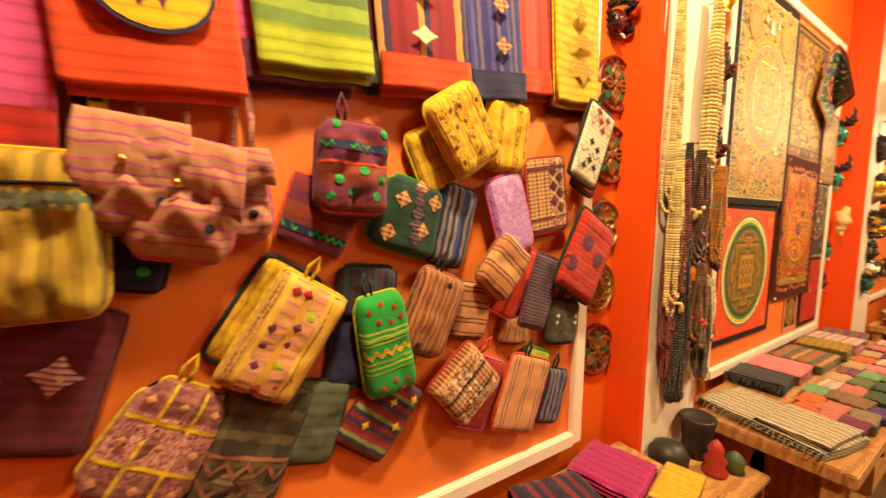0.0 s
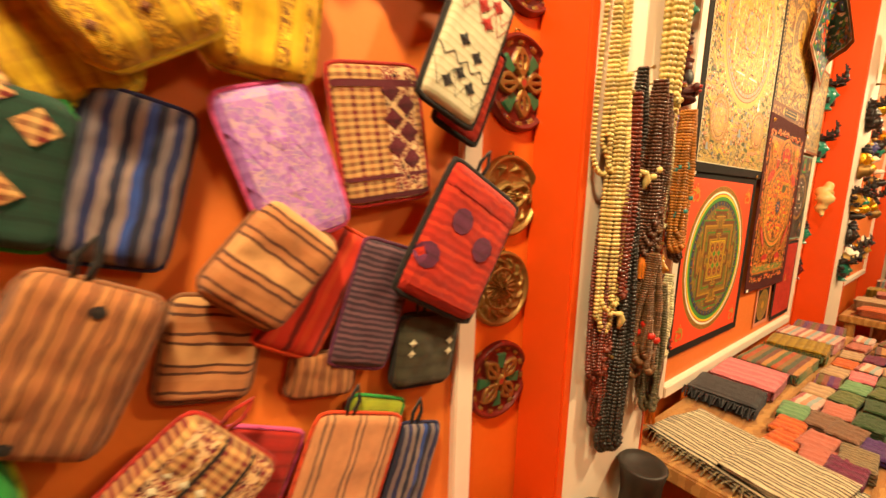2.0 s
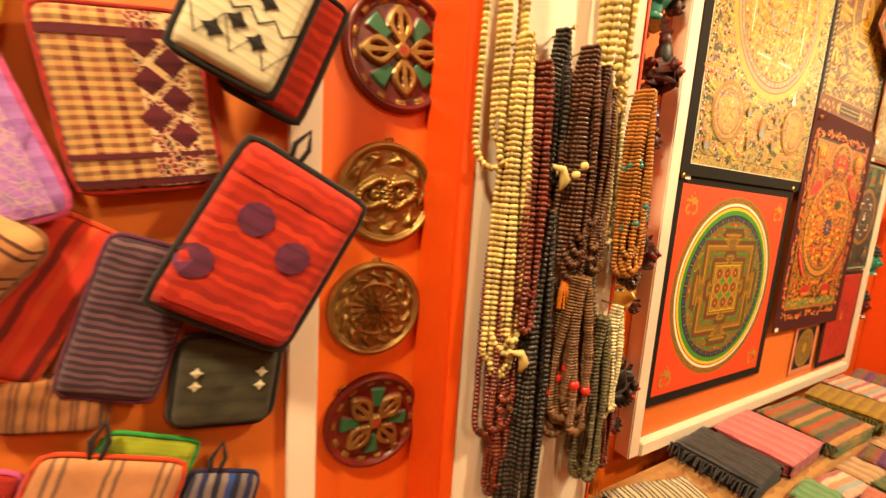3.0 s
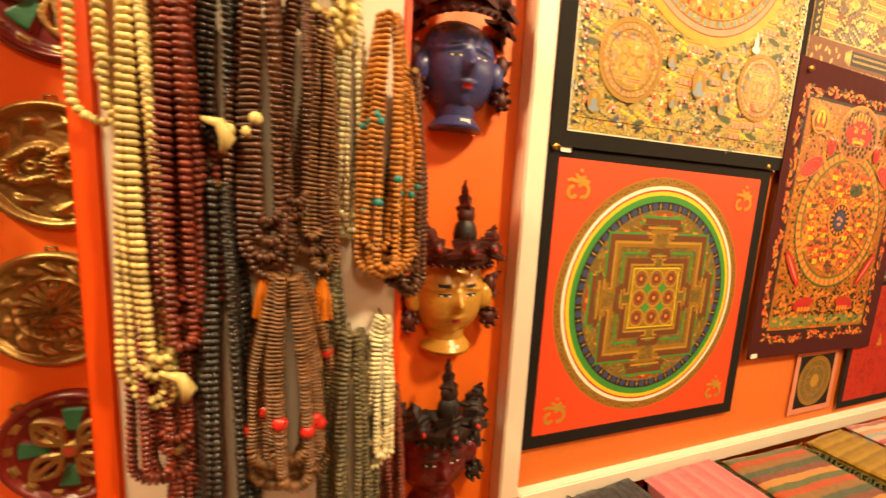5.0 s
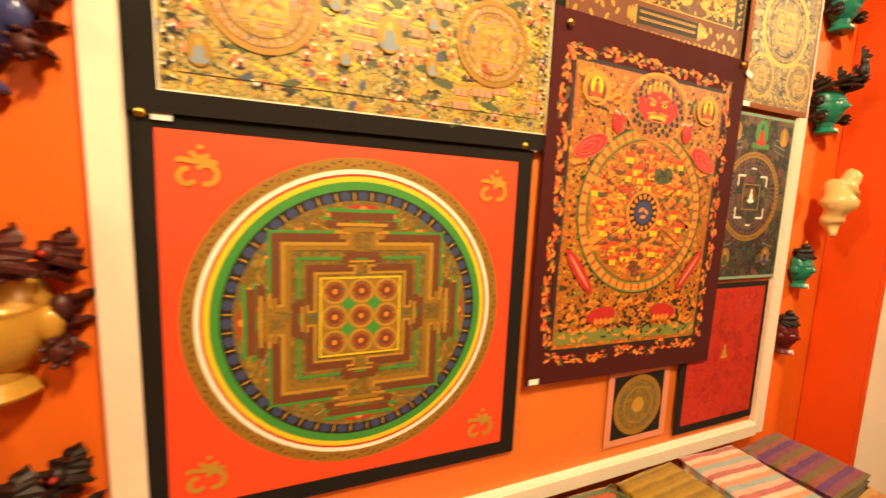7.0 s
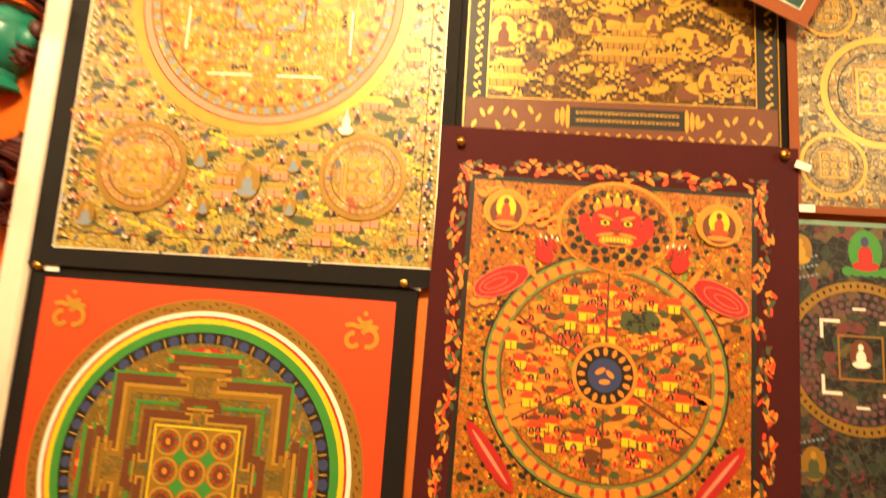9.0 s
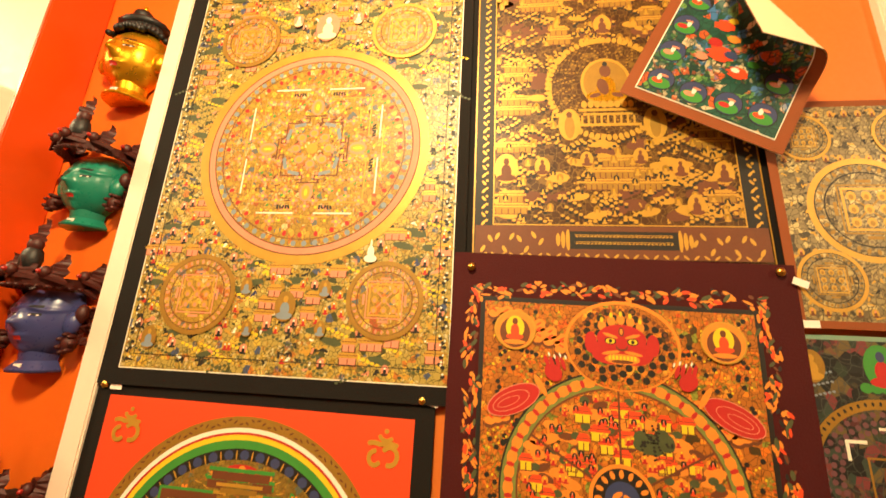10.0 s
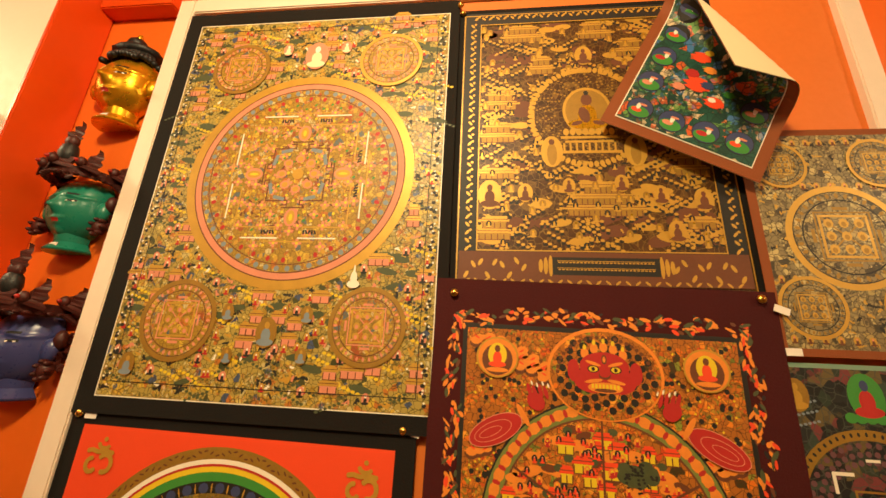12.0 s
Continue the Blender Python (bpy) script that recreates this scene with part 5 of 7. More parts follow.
pouch("wash_bag", 0.262, 1.262, 0.125, 0.205, 33, 0.024, S_YEL2, R["yellow"], "pale yellow brocade wash bag with bright yellow piping", "bag", 0.055, 0.05, 0.0, "yes",
      [("bar", FIG_TAN, [(0.72, 0.22), (-0.9, 0.06)]), ("bar", R["peach"], [(-0.42, 0.20), (0.18, 0.20)]), ("zigzag", R["brown"], [(-0.9, 0.02, 0.05, 9)]), ("diamond", R["red"], dots([(-0.5, 0.75), (-0.2, 0.78), (-0.1, -0.82), (0.25, -0.7)], 0.010)), ("diamond", R["purple"], dots([(-0.55, 0.1), (-0.5, -0.2), (0.0, 0.25), (0.05, -0.05), (-0.45, -0.5)], 0.009)), ("dot", R["lime"], dots([(0.1, -0.4), (0.15, 0.5)], 0.009))])
pouch("wash_bag", 0.236, 1.298, 0.11, 0.19, 33, 0.003, S_YEL, R["black"], "patterned yellow bag behind the pale one", "bag", 0.018)
pouch("pencil_pouch", 0.452, 1.218, 0.10, 0.205, -9, 0.028, S_GREEN, R["lime"], "bright green box pouch with red dots and yellow bands", "pouch", 0.055, 0.2, -0.04, "dkgreen",
      [("dot", R["red"], dots([(-0.6, 0.75), (-0.1, 0.85), (0.4, 0.75), (-0.3, 0.55), (0.2, 0.5), (0.6, 0.55), (-0.5, -0.7), (0.0, -0.62), (0.5, -0.7), (-0.2, -0.88), (0.3, -0.85)], 0.0055)), ("zigzag", R["yellow"], [(-0.02, 0.02, 0.05, 5), (-0.07, 0.02, 0.05, 5)]), ("band", R["lime"], [(0.22, 0.012), (0.15, 0.012), (-0.2, 0.012), (-0.3, 0.012), (-0.4, 0.012)])])
pouch("dark_pouch", 0.425, 1.325, 0.115, 0.10, 6, 0.004, woven("navy_check", C("20284a", "5a2430", "1c2038", "2c4a44"), 0, 0.03, None, 0.004, C("20284a", "3a2434", "1c2a38")), R["black"], "dark checked pouch half behind a green one", "pouch", 0.02, 0.3)
pouch("dark_pouch", 0.395, 1.215, 0.09, 0.16, 8, 0.002, R["navy"], R["black"], "dark navy pouch half behind a green one", "pouch", 0.014, 0.3)
pouch("small_backpack", 0.382, 1.565, 0.125, 0.165, 2, 0.040, S_PACK, R["purple"], "purple and rust backpack with green woven dots", "backpack", 0.065, 0.32, -0.03, "purple",
      [("dot", R["green"], dots([(-0.6, 0.85), (0.7, 0.75), (-0.5, -0.25), (0.1, -0.05), (0.65, -0.2), (-0.15, -0.5), (0.5, -0.55), (-0.7, -0.6)], 0.0085)), ("band", R["navy"], [(0.42, 0.09)]), ("zigzag", R["green"], [(0.42, 0.03, 0.06, 9)]), ("band", R["orange"], [(0.08, 0.02), (-0.92, 0.02)])], None, 0.012)
pouch("backpack_flap", 0.330, 1.475, 0.125, 0.12, 22, 0.010, S_PACK, R["orange"], "lower purple pocket of the hanging backpack", "bag", 0.028, 0.06, 0.06, "",
      [("band", R["navy"], [(-0.5, 0.12)]), ("zigzag", R["green"], [(-0.5, 0.05, 0.08, 8)])])
pouch("wide_pouch", 0.512, 1.48, 0.142, 0.145, 17, 0.018, R["dkgreen"], R["green"], "dark green pouch with peach woven diamonds", "pouch", 0.035, 0.25, -0.12, "",
      [("diamond", S_WEAVE, dots([(-0.45, 0.35), (0.6, 0.55), (-0.55, -0.6), (0.35, -0.3), (0.1, 0.85)], 0.019)), ("diamond", S_PURPLE, dots([(0.02 + 0.05 * i, 0.75 - 0.32 * i) for i in range(5)], 0.017))])
pouch("wide_pouch", 0.625, 1.46, 0.09, 0.175, 14, 0.014, S_BLUE, R["navy"], "blue, white and black striped pouch", "pouch", 0.032, 0.1, 0.0, "")
pouch("brocade_pouch", 0.625, 1.665, 0.13, 0.165, -33, 0.052, S_YEL, R["yellow"], "yellow brocade pouch with brown figured bands", "pouch", 0.04, 0.18, 0.05, "",
      [("bar", FIG_YEL, [(-0.68, 0.14), (0.0, 0.16), (0.68, 0.14)]), ("diamond", R["brown"], dots([(-0.35, 0.6), (-0.35, 0.2), (-0.7, -0.2), (-0.7, -0.6), (0.0, 0.6), (0.0, 0.2), (0.0, -0.2), (0.0, -0.6), (0.65, 0.5), (0.65, 0.0), (0.65, -0.5)], 0.006))])
pouch("brocade_pouch", 0.575, 1.605, 0.10, 0.13, -25, 0.012, S_YEL, R["yellow"], "yellow brocade pouch partly covered by another", "pouch", 0.02, 0.2)
pouch("brocade_pouch", 0.765, 1.672, 0.12, 0.16, 6, 0.030, woven("bright_yellow_cloth", C("e8b81c", "dcaa18", "e8b81c", "c49014"), 0, 0.05), R["yellow"], "bright yellow striped pouch with pale bands", "pouch", 0.034, 0.2, 0.04, "", [("bar", FIG_YEL, [(-0.5, 0.10), (0.35, 0.10), (0.75, 0.05)])])
pouch("flat_case", 0.785, 1.487, 0.108, 0.185, -19, 0.034, S_LILAC, R["pink"], "lilac brocade case with pink piping", "case", 0.022, 0.14, 0.0, "",
      [("bar", FIG_LILAC, [(0.0, 0.78)]), ("zigzag", R["lilac"], [(0.33, 0.035, 0.3, 2), (-0.33, 0.035, 0.3, 2)]), ("diamond", FIG_LILAC, dots([(0, 0.33), (0, -0.33)], 0.014))], None, 0.001)
pouch("woven_case", 0.925, 1.54, 0.135, 0.188, -9, 0.022, S_WEAVE, R["red"], "cream and black woven case with red edging", "case", 0.018, 0.08, 0.0, "",
      [("bar", FIG_MAROON, [(0.45, 0.34)]), ("band", R["maroon"], [(0.72, 0.05), (-0.6, 0.03), (-0.9, 0.04)]), ("diamond", R["maroon"], dots([(0.25 + 0.32 * (i % 2), 0.62 - 0.2 * i) for i in range(6)], 0.016)), ("diamond", S_WHITE, dots([(0.25 + 0.32 * (i % 2), 0.62 - 0.2 * i) for i in range(6)], 0.009))], None, 0.001)
pouch("embroidered_case", 1.052, 1.68, 0.105, 0.205, 22, 0.060, S_WHITE, R["black"], "cream embroidered case with black edging and strap", "case", 0.03, 0.06, 0.0, "black",
      [("zigzag", R["red"], [(0.68, 0.015, 0.14, 3), (0.50, 0.015, 0.14, 3)]), ("zigzag", R["black"], [(-0.62, 0.012, 0.16, 3), (-0.3, 0.012, 0.06, 4)]), ("star", R["red"], dots([(-0.1, 0.6), (0.35, 0.75), (-0.4, 0.8), (0.2, 0.42)], 0.013)), ("star", R["black"], dots([(-0.3, 0.0), (0.25, -0.1), (-0.1, -0.45), (0.35, -0.55), (-0.4, -0.65)], 0.012))], None, 0.002)
pouch("fringed_case", 1.085, 1.635, 0.09, 0.16, 22, 0.030, S_RED, R["black"], "red fringed case behind the cream one", "case", 0.02, 0.06)
pouch("shoulder_pouch", 1.06, 1.372, 0.160, 0.222, 29, 0.050, S_RED, R["black"], "red brocade pouch with purple hexagons, black edges", "pouch", 0.03, 0.05, 0.0, "black",
      [("band", S_RED, [(0.7, 0.1), (-0.75, 0.1)]), ("dot", R["purple"], dots([(-0.35, 0.25), (0.35, 0.05), (-0.75, -0.4)], 0.022))], None, 0.002)
pouch("striped_pouch", 0.56, 1.27, 0.115, 0.175, 25, 0.030, S_BROWN, R["brown"], "brown striped box pouch with dark buttons", "pouch", 0.045, 0.14, 0.0, "black",
      [("dot", R["black"], dots([(0.1, 0.75), (-0.2, -0.78)], 0.007))])
pouch("striped_pouch", 0.763, 1.36, 0.108, 0.138, 40, 0.036, S_BROWN2, R["brown"], "brown and tan striped box pouch", "pouch", 0.04, 0.2)
pouch("flat_case", 0.822, 1.318, 0.088, 0.185, 29, 0.016, woven("vermilion_figured_cloth", C("d8341a", "d8341a", "7a1c14", "d8341a", "e04a20"), 0, 0.04), R["orange"], "vermilion figured flat case", "case", 0.018, 0.06)
pouch("flat_case", 0.912, 1.28, 0.092, 0.19, 18, 0.022, S_PURPLE, R["purple"], "purple-grey ribbed woven flat case", "case", 0.024, 0.1)
pouch("dark_pouch", 1.012, 1.182, 0.115, 0.12, 8, 0.016, R["olive"], R["black"], "dark olive pouch with two pale figures", "pouch", 0.024, 0.2, 0.0, "black", [("star", S_WHITE, dots([(-0.6, 0.3), (0.65, 0.3), (-0.6, 0.0), (0.65, 0.0)], 0.008))])
pouch("striped_pouch", 0.832, 1.182, 0.095, 0.065, 10, 0.010, S_BROWN, R["brown"], "small brown striped pouch", "pouch", 0.022, 0.25)
pouch("striped_pouch", 0.692, 1.252, 0.10, 0.13, 12, 0.006, S_BROWN2, R["brown"], "brown striped pouch behind the others", "pouch", 0.02, 0.15)
pouch("woven_pouch", 0.655, 1.088, 0.140, 0.145, 50, 0.034, S_WEAVE, R["red"], "cream and maroon woven pouch with red edging", "pouch", 0.045, 0.12, 0.0, "red", [("bar", FIG_MAROON, [(-0.55, 0.24), (0.62, 0.2)]), ("bar", R["black"], [(-0.22, 0.03), (0.34, 0.03)]), ("diamond", S_WHITE, dots([(-0.6 + 0.3 * i, -0.3 + 0.25 * j) for i in range(4) for j in range(3)], 0.0065))])
pouch("flat_case", 0.715, 1.040, 0.11, 0.17, 24, 0.010, R["red"], R["pink"], "red flat case behind a woven pouch", "case", 0.016, 0.1)
pouch("flat_case", 0.858, 1.006, 0.145, 0.195, 20, 0.022, S_PEACH, R["orange"], "peach striped flat case with coral edging", "case", 0.02, 0.1, 0.0, "black")
pouch("flat_case", 0.905, 1.055, 0.10, 0.12, 22, 0.008, R["lime"], R["green"], "lime green striped case peeking out", "case", 0.012, 0.1)
pouch("dark_pouch", 0.985, 0.965, 0.09, 0.15, 18, 0.012, S_BLUE, R["navy"], "navy woven pouch by the frame", "pouch", 0.022, 0.15, 0.0, "black")
pouch("maroon_pouch", 0.452, 1.058, 0.125, 0.165, 40, 0.010, S_MAROON, R["maroon"], "maroon striped pouch with yellow stars", "pouch", 0.028, 0.08, 0.0, "", [("star", R["yellow"], dots([(-0.4, -0.35), (0.55, -0.05), (0.0, 0.4), (0.6, 0.7)], 0.011))])
pouch("olive_bag", 0.205, 1.07, 0.135, 0.215, 23, 0.012, S_OLIVE, R["olive"], "dark olive woven bag with lozenge pattern", "bag", 0.03, 0.08, 0.0, "", [("zigzag", R["brown"], [(-0.3, 0.05, 0.10, 4), (-0.62, 0.05, 0.12, 3)]), ("band", R["brown"], [(-0.12, 0.03)]), ("diamond", woven("olive_lozenge", C("7a6444", "4a3c28", "7a6444"), 2, 0.012), dots([(-0.4, -0.5), (0.1, -0.45), (0.5, -0.7), (-0.1, -0.8)], 0.019))])
pouch("olive_bag", 0.318, 1.078, 0.095, 0.155, 16, 0.005, R["grey"], R["olive"], "grey-green woven cotton pouch hanging low", "pouch", 0.022, 0.12)
pouch("oven_mitt", 0.075, 1.12, 0.135, 0.185, 32, 0.016, S_MITT, R["yellow"], "quilted pink mitt with yellow lattice bands", "mitt", 0.03, 0.45, -0.1, "yes", [("band", FIG_PINK, [(0.68, 0.28), (0.0, 0.30), (-0.68, 0.28)]), ("band", R["yellow"], [(0.36, 0.035), (-0.34, 0.035)]), ("bar", R["yellow"], [(-0.36, 0.04), (0.34, 0.04)]), ("diamond", R["peach"], dots([(-0.7 + 0.7 * (i % 3), 0.68 - 0.68 * (i // 3)) for i in range(9)], 0.008))])
pouch("square_bag", -0.045, 1.25, 0.118, 0.20, 18, 0.014, R["maroon"], R["maroon"], "dark maroon bag with an embroidered rosette", "bag", 0.028, 0.06, 0.0, "", [("star", woven("rosette_thread", C("c8a0a0", "7a2030", "d8b8b0"), 2, 0.008), dots([(0.15, 0.1)], 0.03)), ("dot", R["yellow"], dots([(0.15, 0.1)], 0.010))])
pouch("olive_backpack", -0.035, 1.45, 0.13, 0.205, 0, 0.055, S_OPACK, R["yellow"], "olive-yellow backpack with a green woven band", "backpack", 0.07, 0.18, 0.03, "", [("diamond", R["grey"], dots([(-0.9 + 0.18 * i, 0.42) for i in range(11)], 0.013))], 0.6, 0.012)
part("strap", tube([(-0.01, -0.145, 0.08), (-0.012, -0.148, -0.02), (-0.014, -0.142, -0.11), (-0.02, -0.11, -0.15), (-0.05, -0.09, -0.155)], 0.011, 8), R["yellow"], bpy.data.objects["olive_backpack"], "wide yellow strap", True)
for dx, dz, w, h, t in ((-0.065, 0.02, 0.11, 0.15, 4), (0.045, 0.0, 0.115, 0.14, -3), (-0.01, -0.01, 0.12, 0.17, 9)):
    pouch("pink_backpack", 0.136 + dx, 1.51 + dz, w, h, t, 0.022 + (0.03 if dx < 0.04 else 0.0), S_PINK, R["pink"], "pink and tan striped backpack with drooping flap", "backpack", 0.06, 0.3, -0.05, "", [("dot", R["navy"], dots([(0.35, 0.45), (0.5, -0.4)], 0.007))], None, 0.016, "striped backpacks")
def drooping_flap(parent, w, h, out, seed):
    """A cloth flap folded over the top of a bag, its lower edge sagging to one side."""
    bm = bmesh.new()
    nx, nz = 22, 12
    rows = []
    for back in (0, 1):
        rows.append([[bm.verts.new((w * (i / nx - 0.5) * (1 + 0.10 * j / nz), -out + back * 0.004 - 0.010 * math.sin(math.pi * j / nz) - 0.006 * noise.noise(Vector((i * 0.35 + seed, j * 0.3, seed))), h / 2 - (0.55 * h + 0.16 * h * math.sin(3.0 * i / nx + seed)) * j / nz)) for i in range(nx + 1)] for j in range(nz + 1)])
    for g in rows:
        for j in range(nz):
            for i in range(nx):
                bm.faces.new((g[j][i], g[j][i + 1], g[j + 1][i + 1], g[j + 1][i]))
    a, b = rows
    for i in range(nx):
        for j in (0, nz):
            bm.faces.new((a[j][i], b[j][i], b[j][i + 1], a[j][i + 1]))
    for j in range(nz):
        for i in (0, nx):
            bm.faces.new((a[j][i], b[j][i], b[j + 1][i], a[j + 1][i]))
    flap = part("flap", bm, S_PINK, parent, "drooping striped flap", True)
    part("flap_button", lathe([(0.001, 0), (0.006, 0.0), (0.006, 0.002), (0.001, 0.004)], 12), M["brass"], flap, "small metal button", True, pose(-0.1 * w, -out - 0.013, 0.12 * h, 90, 0, 0))


for k, name in enumerate(("pink_backpack", "pink_backpack.001", "pink_backpack.002")):
    drooping_flap(bpy.data.objects[name], (0.118, 0.122, 0.13)[k], (0.155, 0.145, 0.175)[k], 0.050, 1.7 * k + 0.4)
for x in (0.07, 0.125, 0.19, 0.215):
    solid("hanging_strap", tube([(x, WALL - 0.028, 1.58), (x + 0.004, WALL - 0.02, 1.64), (x - 0.004, WALL - 0.012, 1.72)], 0.006, 6), S_PINK, None, "pink tan strap holding up a backpack", "strap", "backpack straps", "", True)
pouch("dark_pouch", 0.058, 1.405, 0.07, 0.075, 12, 0.010, R["navy"], R["black"], "navy purse with a green spot", "purse", 0.03, 0.25, 0.0, "black", [("dot", R["green"], dots([(0.3, -0.2)], 0.008))])


# ---- folded cloths hung over the bags ----
def hanging(x, w, z0, z1, turn, out, fabric, hem, label, motifs=()):
    """A stole folded over a rail, its hem in another colour."""
    ob = thing("hanging_stole", pose(x, WALL - out, z0, 0, turn, 0), label, "stole", "stoles hung in a row")
    h = z1 - z0

    def fold(lo, hi, lift, inset=0.0):
        bm = bmesh.new()
        n, k = 18, 8
        for back in (0, 1):
            g = [[bm.verts.new((w * (i / n - 0.5) * (1 - inset), -lift + back * 0.006 - 0.005 * math.sin(i / n * 9 + x * 20) * (1 - j / k), lo + (hi - lo) * j / k)) for i in range(n + 1)] for j in range(k + 1)]
            for j in range(k):
                for i in range(n):
                    bm.faces.new((g[j][i], g[j][i + 1], g[j + 1][i + 1], g[j + 1][i]))
        bm.verts.ensure_lookup_table()
        a, b = 0, (n + 1) * (k + 1)
        for i in range(n):
            bm.faces.new([bm.verts[q] for q in (a + i, b + i, b + i + 1, a + i + 1)])
        for j in range(k):
            for c in (0, n):
                bm.faces.new([bm.verts[q + c] for q in (a + j * (n + 1), b + j * (n + 1), b + (j + 1) * (n + 1), a + (j + 1) * (n + 1))])
        return bm

    face = part("fold", fold(0.004, h, 0.0), fabric, ob, "", True)
    part("hem", fold(0.0, 0.062, 0.008), hem, ob, "", True)
    part("under_fold", fold(-0.012, h, -0.012, 0.03), hem, ob, "", True)
    for lift, (kind, mat, items) in enumerate(motifs):
        for px, pz, sx, sz in items:
            bm = bmesh.new()
            k = 22 if kind == "dot" else 8
            bm.faces.new([bm.verts.new((px + sx * (0.6 if kind == "star" and j % 2 else 1) * math.cos(j * math.tau / k), -0.0155 - 0.0008 * lift, pz + sz * (0.6 if kind == "star" and j % 2 else 1) * math.sin(j * math.tau / k))) for j in range(k)])
            part("woven_figure", bm, mat, face)


solid("rail", tube([(-1.1, WALL - 0.05, 2.24), (1.12, WALL - 0.05, 2.24)], 0.012, 10), M["table_wood"], None, "wooden rail the stoles hang over", "rail", "", "structure", True)
stripes_red = woven("red_striped_stole", C("8a1c2c", "8a1c2c", "c89050", "3a2a50", "8a1c2c", "7a1828"), 0, 0.09)
stripes_blue = woven("blue_striped_stole", C("2a2a7a", "4a4a8a", "24246a", "6a5a7a", "2a2a7a"), 0, 0.05)
yel = R["yellow"]
hanging(0.105, 0.215, 1.655, 2.2, -5, 0.055, R["orange"], R["orange"], "orange-red stole with a big yellow oval", [("dot", R["navy"], [(0.005, 0.135, 0.074, 0.064)]), ("dot", yel, [(0.005, 0.137, 0.069, 0.060)]), ("star", R["purple"], [(-0.012, 0.115, 0.010, 0.012), (0.014, 0.12, 0.008, 0.018)])])
hanging(0.298, 0.19, 1.705, 2.2, -5, 0.028, R["pink"], R["purple"], "magenta stole behind a green one")
hanging(0.325, 0.195, 1.728, 2.2, -5, 0.052, woven("green_stole", C("7a9a34", "6a8a3c", "8aa83a", "5a7a40"), 2, 0.09), R["lime"], "green stole with a lime hem")
hanging(0.545, 0.205, 1.735, 2.2, -6, 0.050, stripes_red, R["orange"], "red striped stole with an orange hem", [("star", S_WHITE, [(-0.01, 0.10, 0.03, 0.018), (0.0, 0.19, 0.03, 0.018)])])
hanging(0.445, 0.06, 1.73, 2.2, -5, 0.030, R["maroon"], R["olive"], "dark maroon stole edge")
hanging(0.735, 0.165, 1.748, 2.2, -8, 0.048, stripes_blue, R["navy"], "blue striped stole with a dark blue hem", [("star", S_WEAVE, [(0.01, 0.115, 0.026, 0.02), (0.01, 0.20, 0.026, 0.02)])])
hanging(0.862, 0.11, 1.788, 2.2, -6, 0.030, woven("coral_stole", C("c04438", "b43c34", "c84c3c"), 0, 0.03), R["orange"], "coral red stole with an orange hem")
hanging(1.005, 0.175, 1.785, 2.2, -4, 0.052, yel, yel, "bright yellow stole with stamped gold figures", [("star", woven("stamped_figure", C("c89818", "b08414"), 2, 0.01), [(0.0, 0.08, 0.045, 0.035), (0.0, 0.15, 0.05, 0.022), (-0.01, 0.22, 0.03, 0.03)])])
hanging(1.01, 0.18, 1.772, 2.2, -4, 0.026, R["red"], R["maroon"], "red stole under a yellow one")
hanging(-0.055, 0.09, 1.55, 2.2, 0, 0.04, R["pink"], R["red"], "hot pink stole with a red end")
hanging(0.012, 0.03, 1.56, 1.72, 4, 0.03, R["navy"], R["navy"], "navy cloth strip hanging loose")
hanging(0.035, 0.02, 1.57, 1.71, -6, 0.026, R["yellow"], R["yellow"], "yellow cloth strip hanging loose")


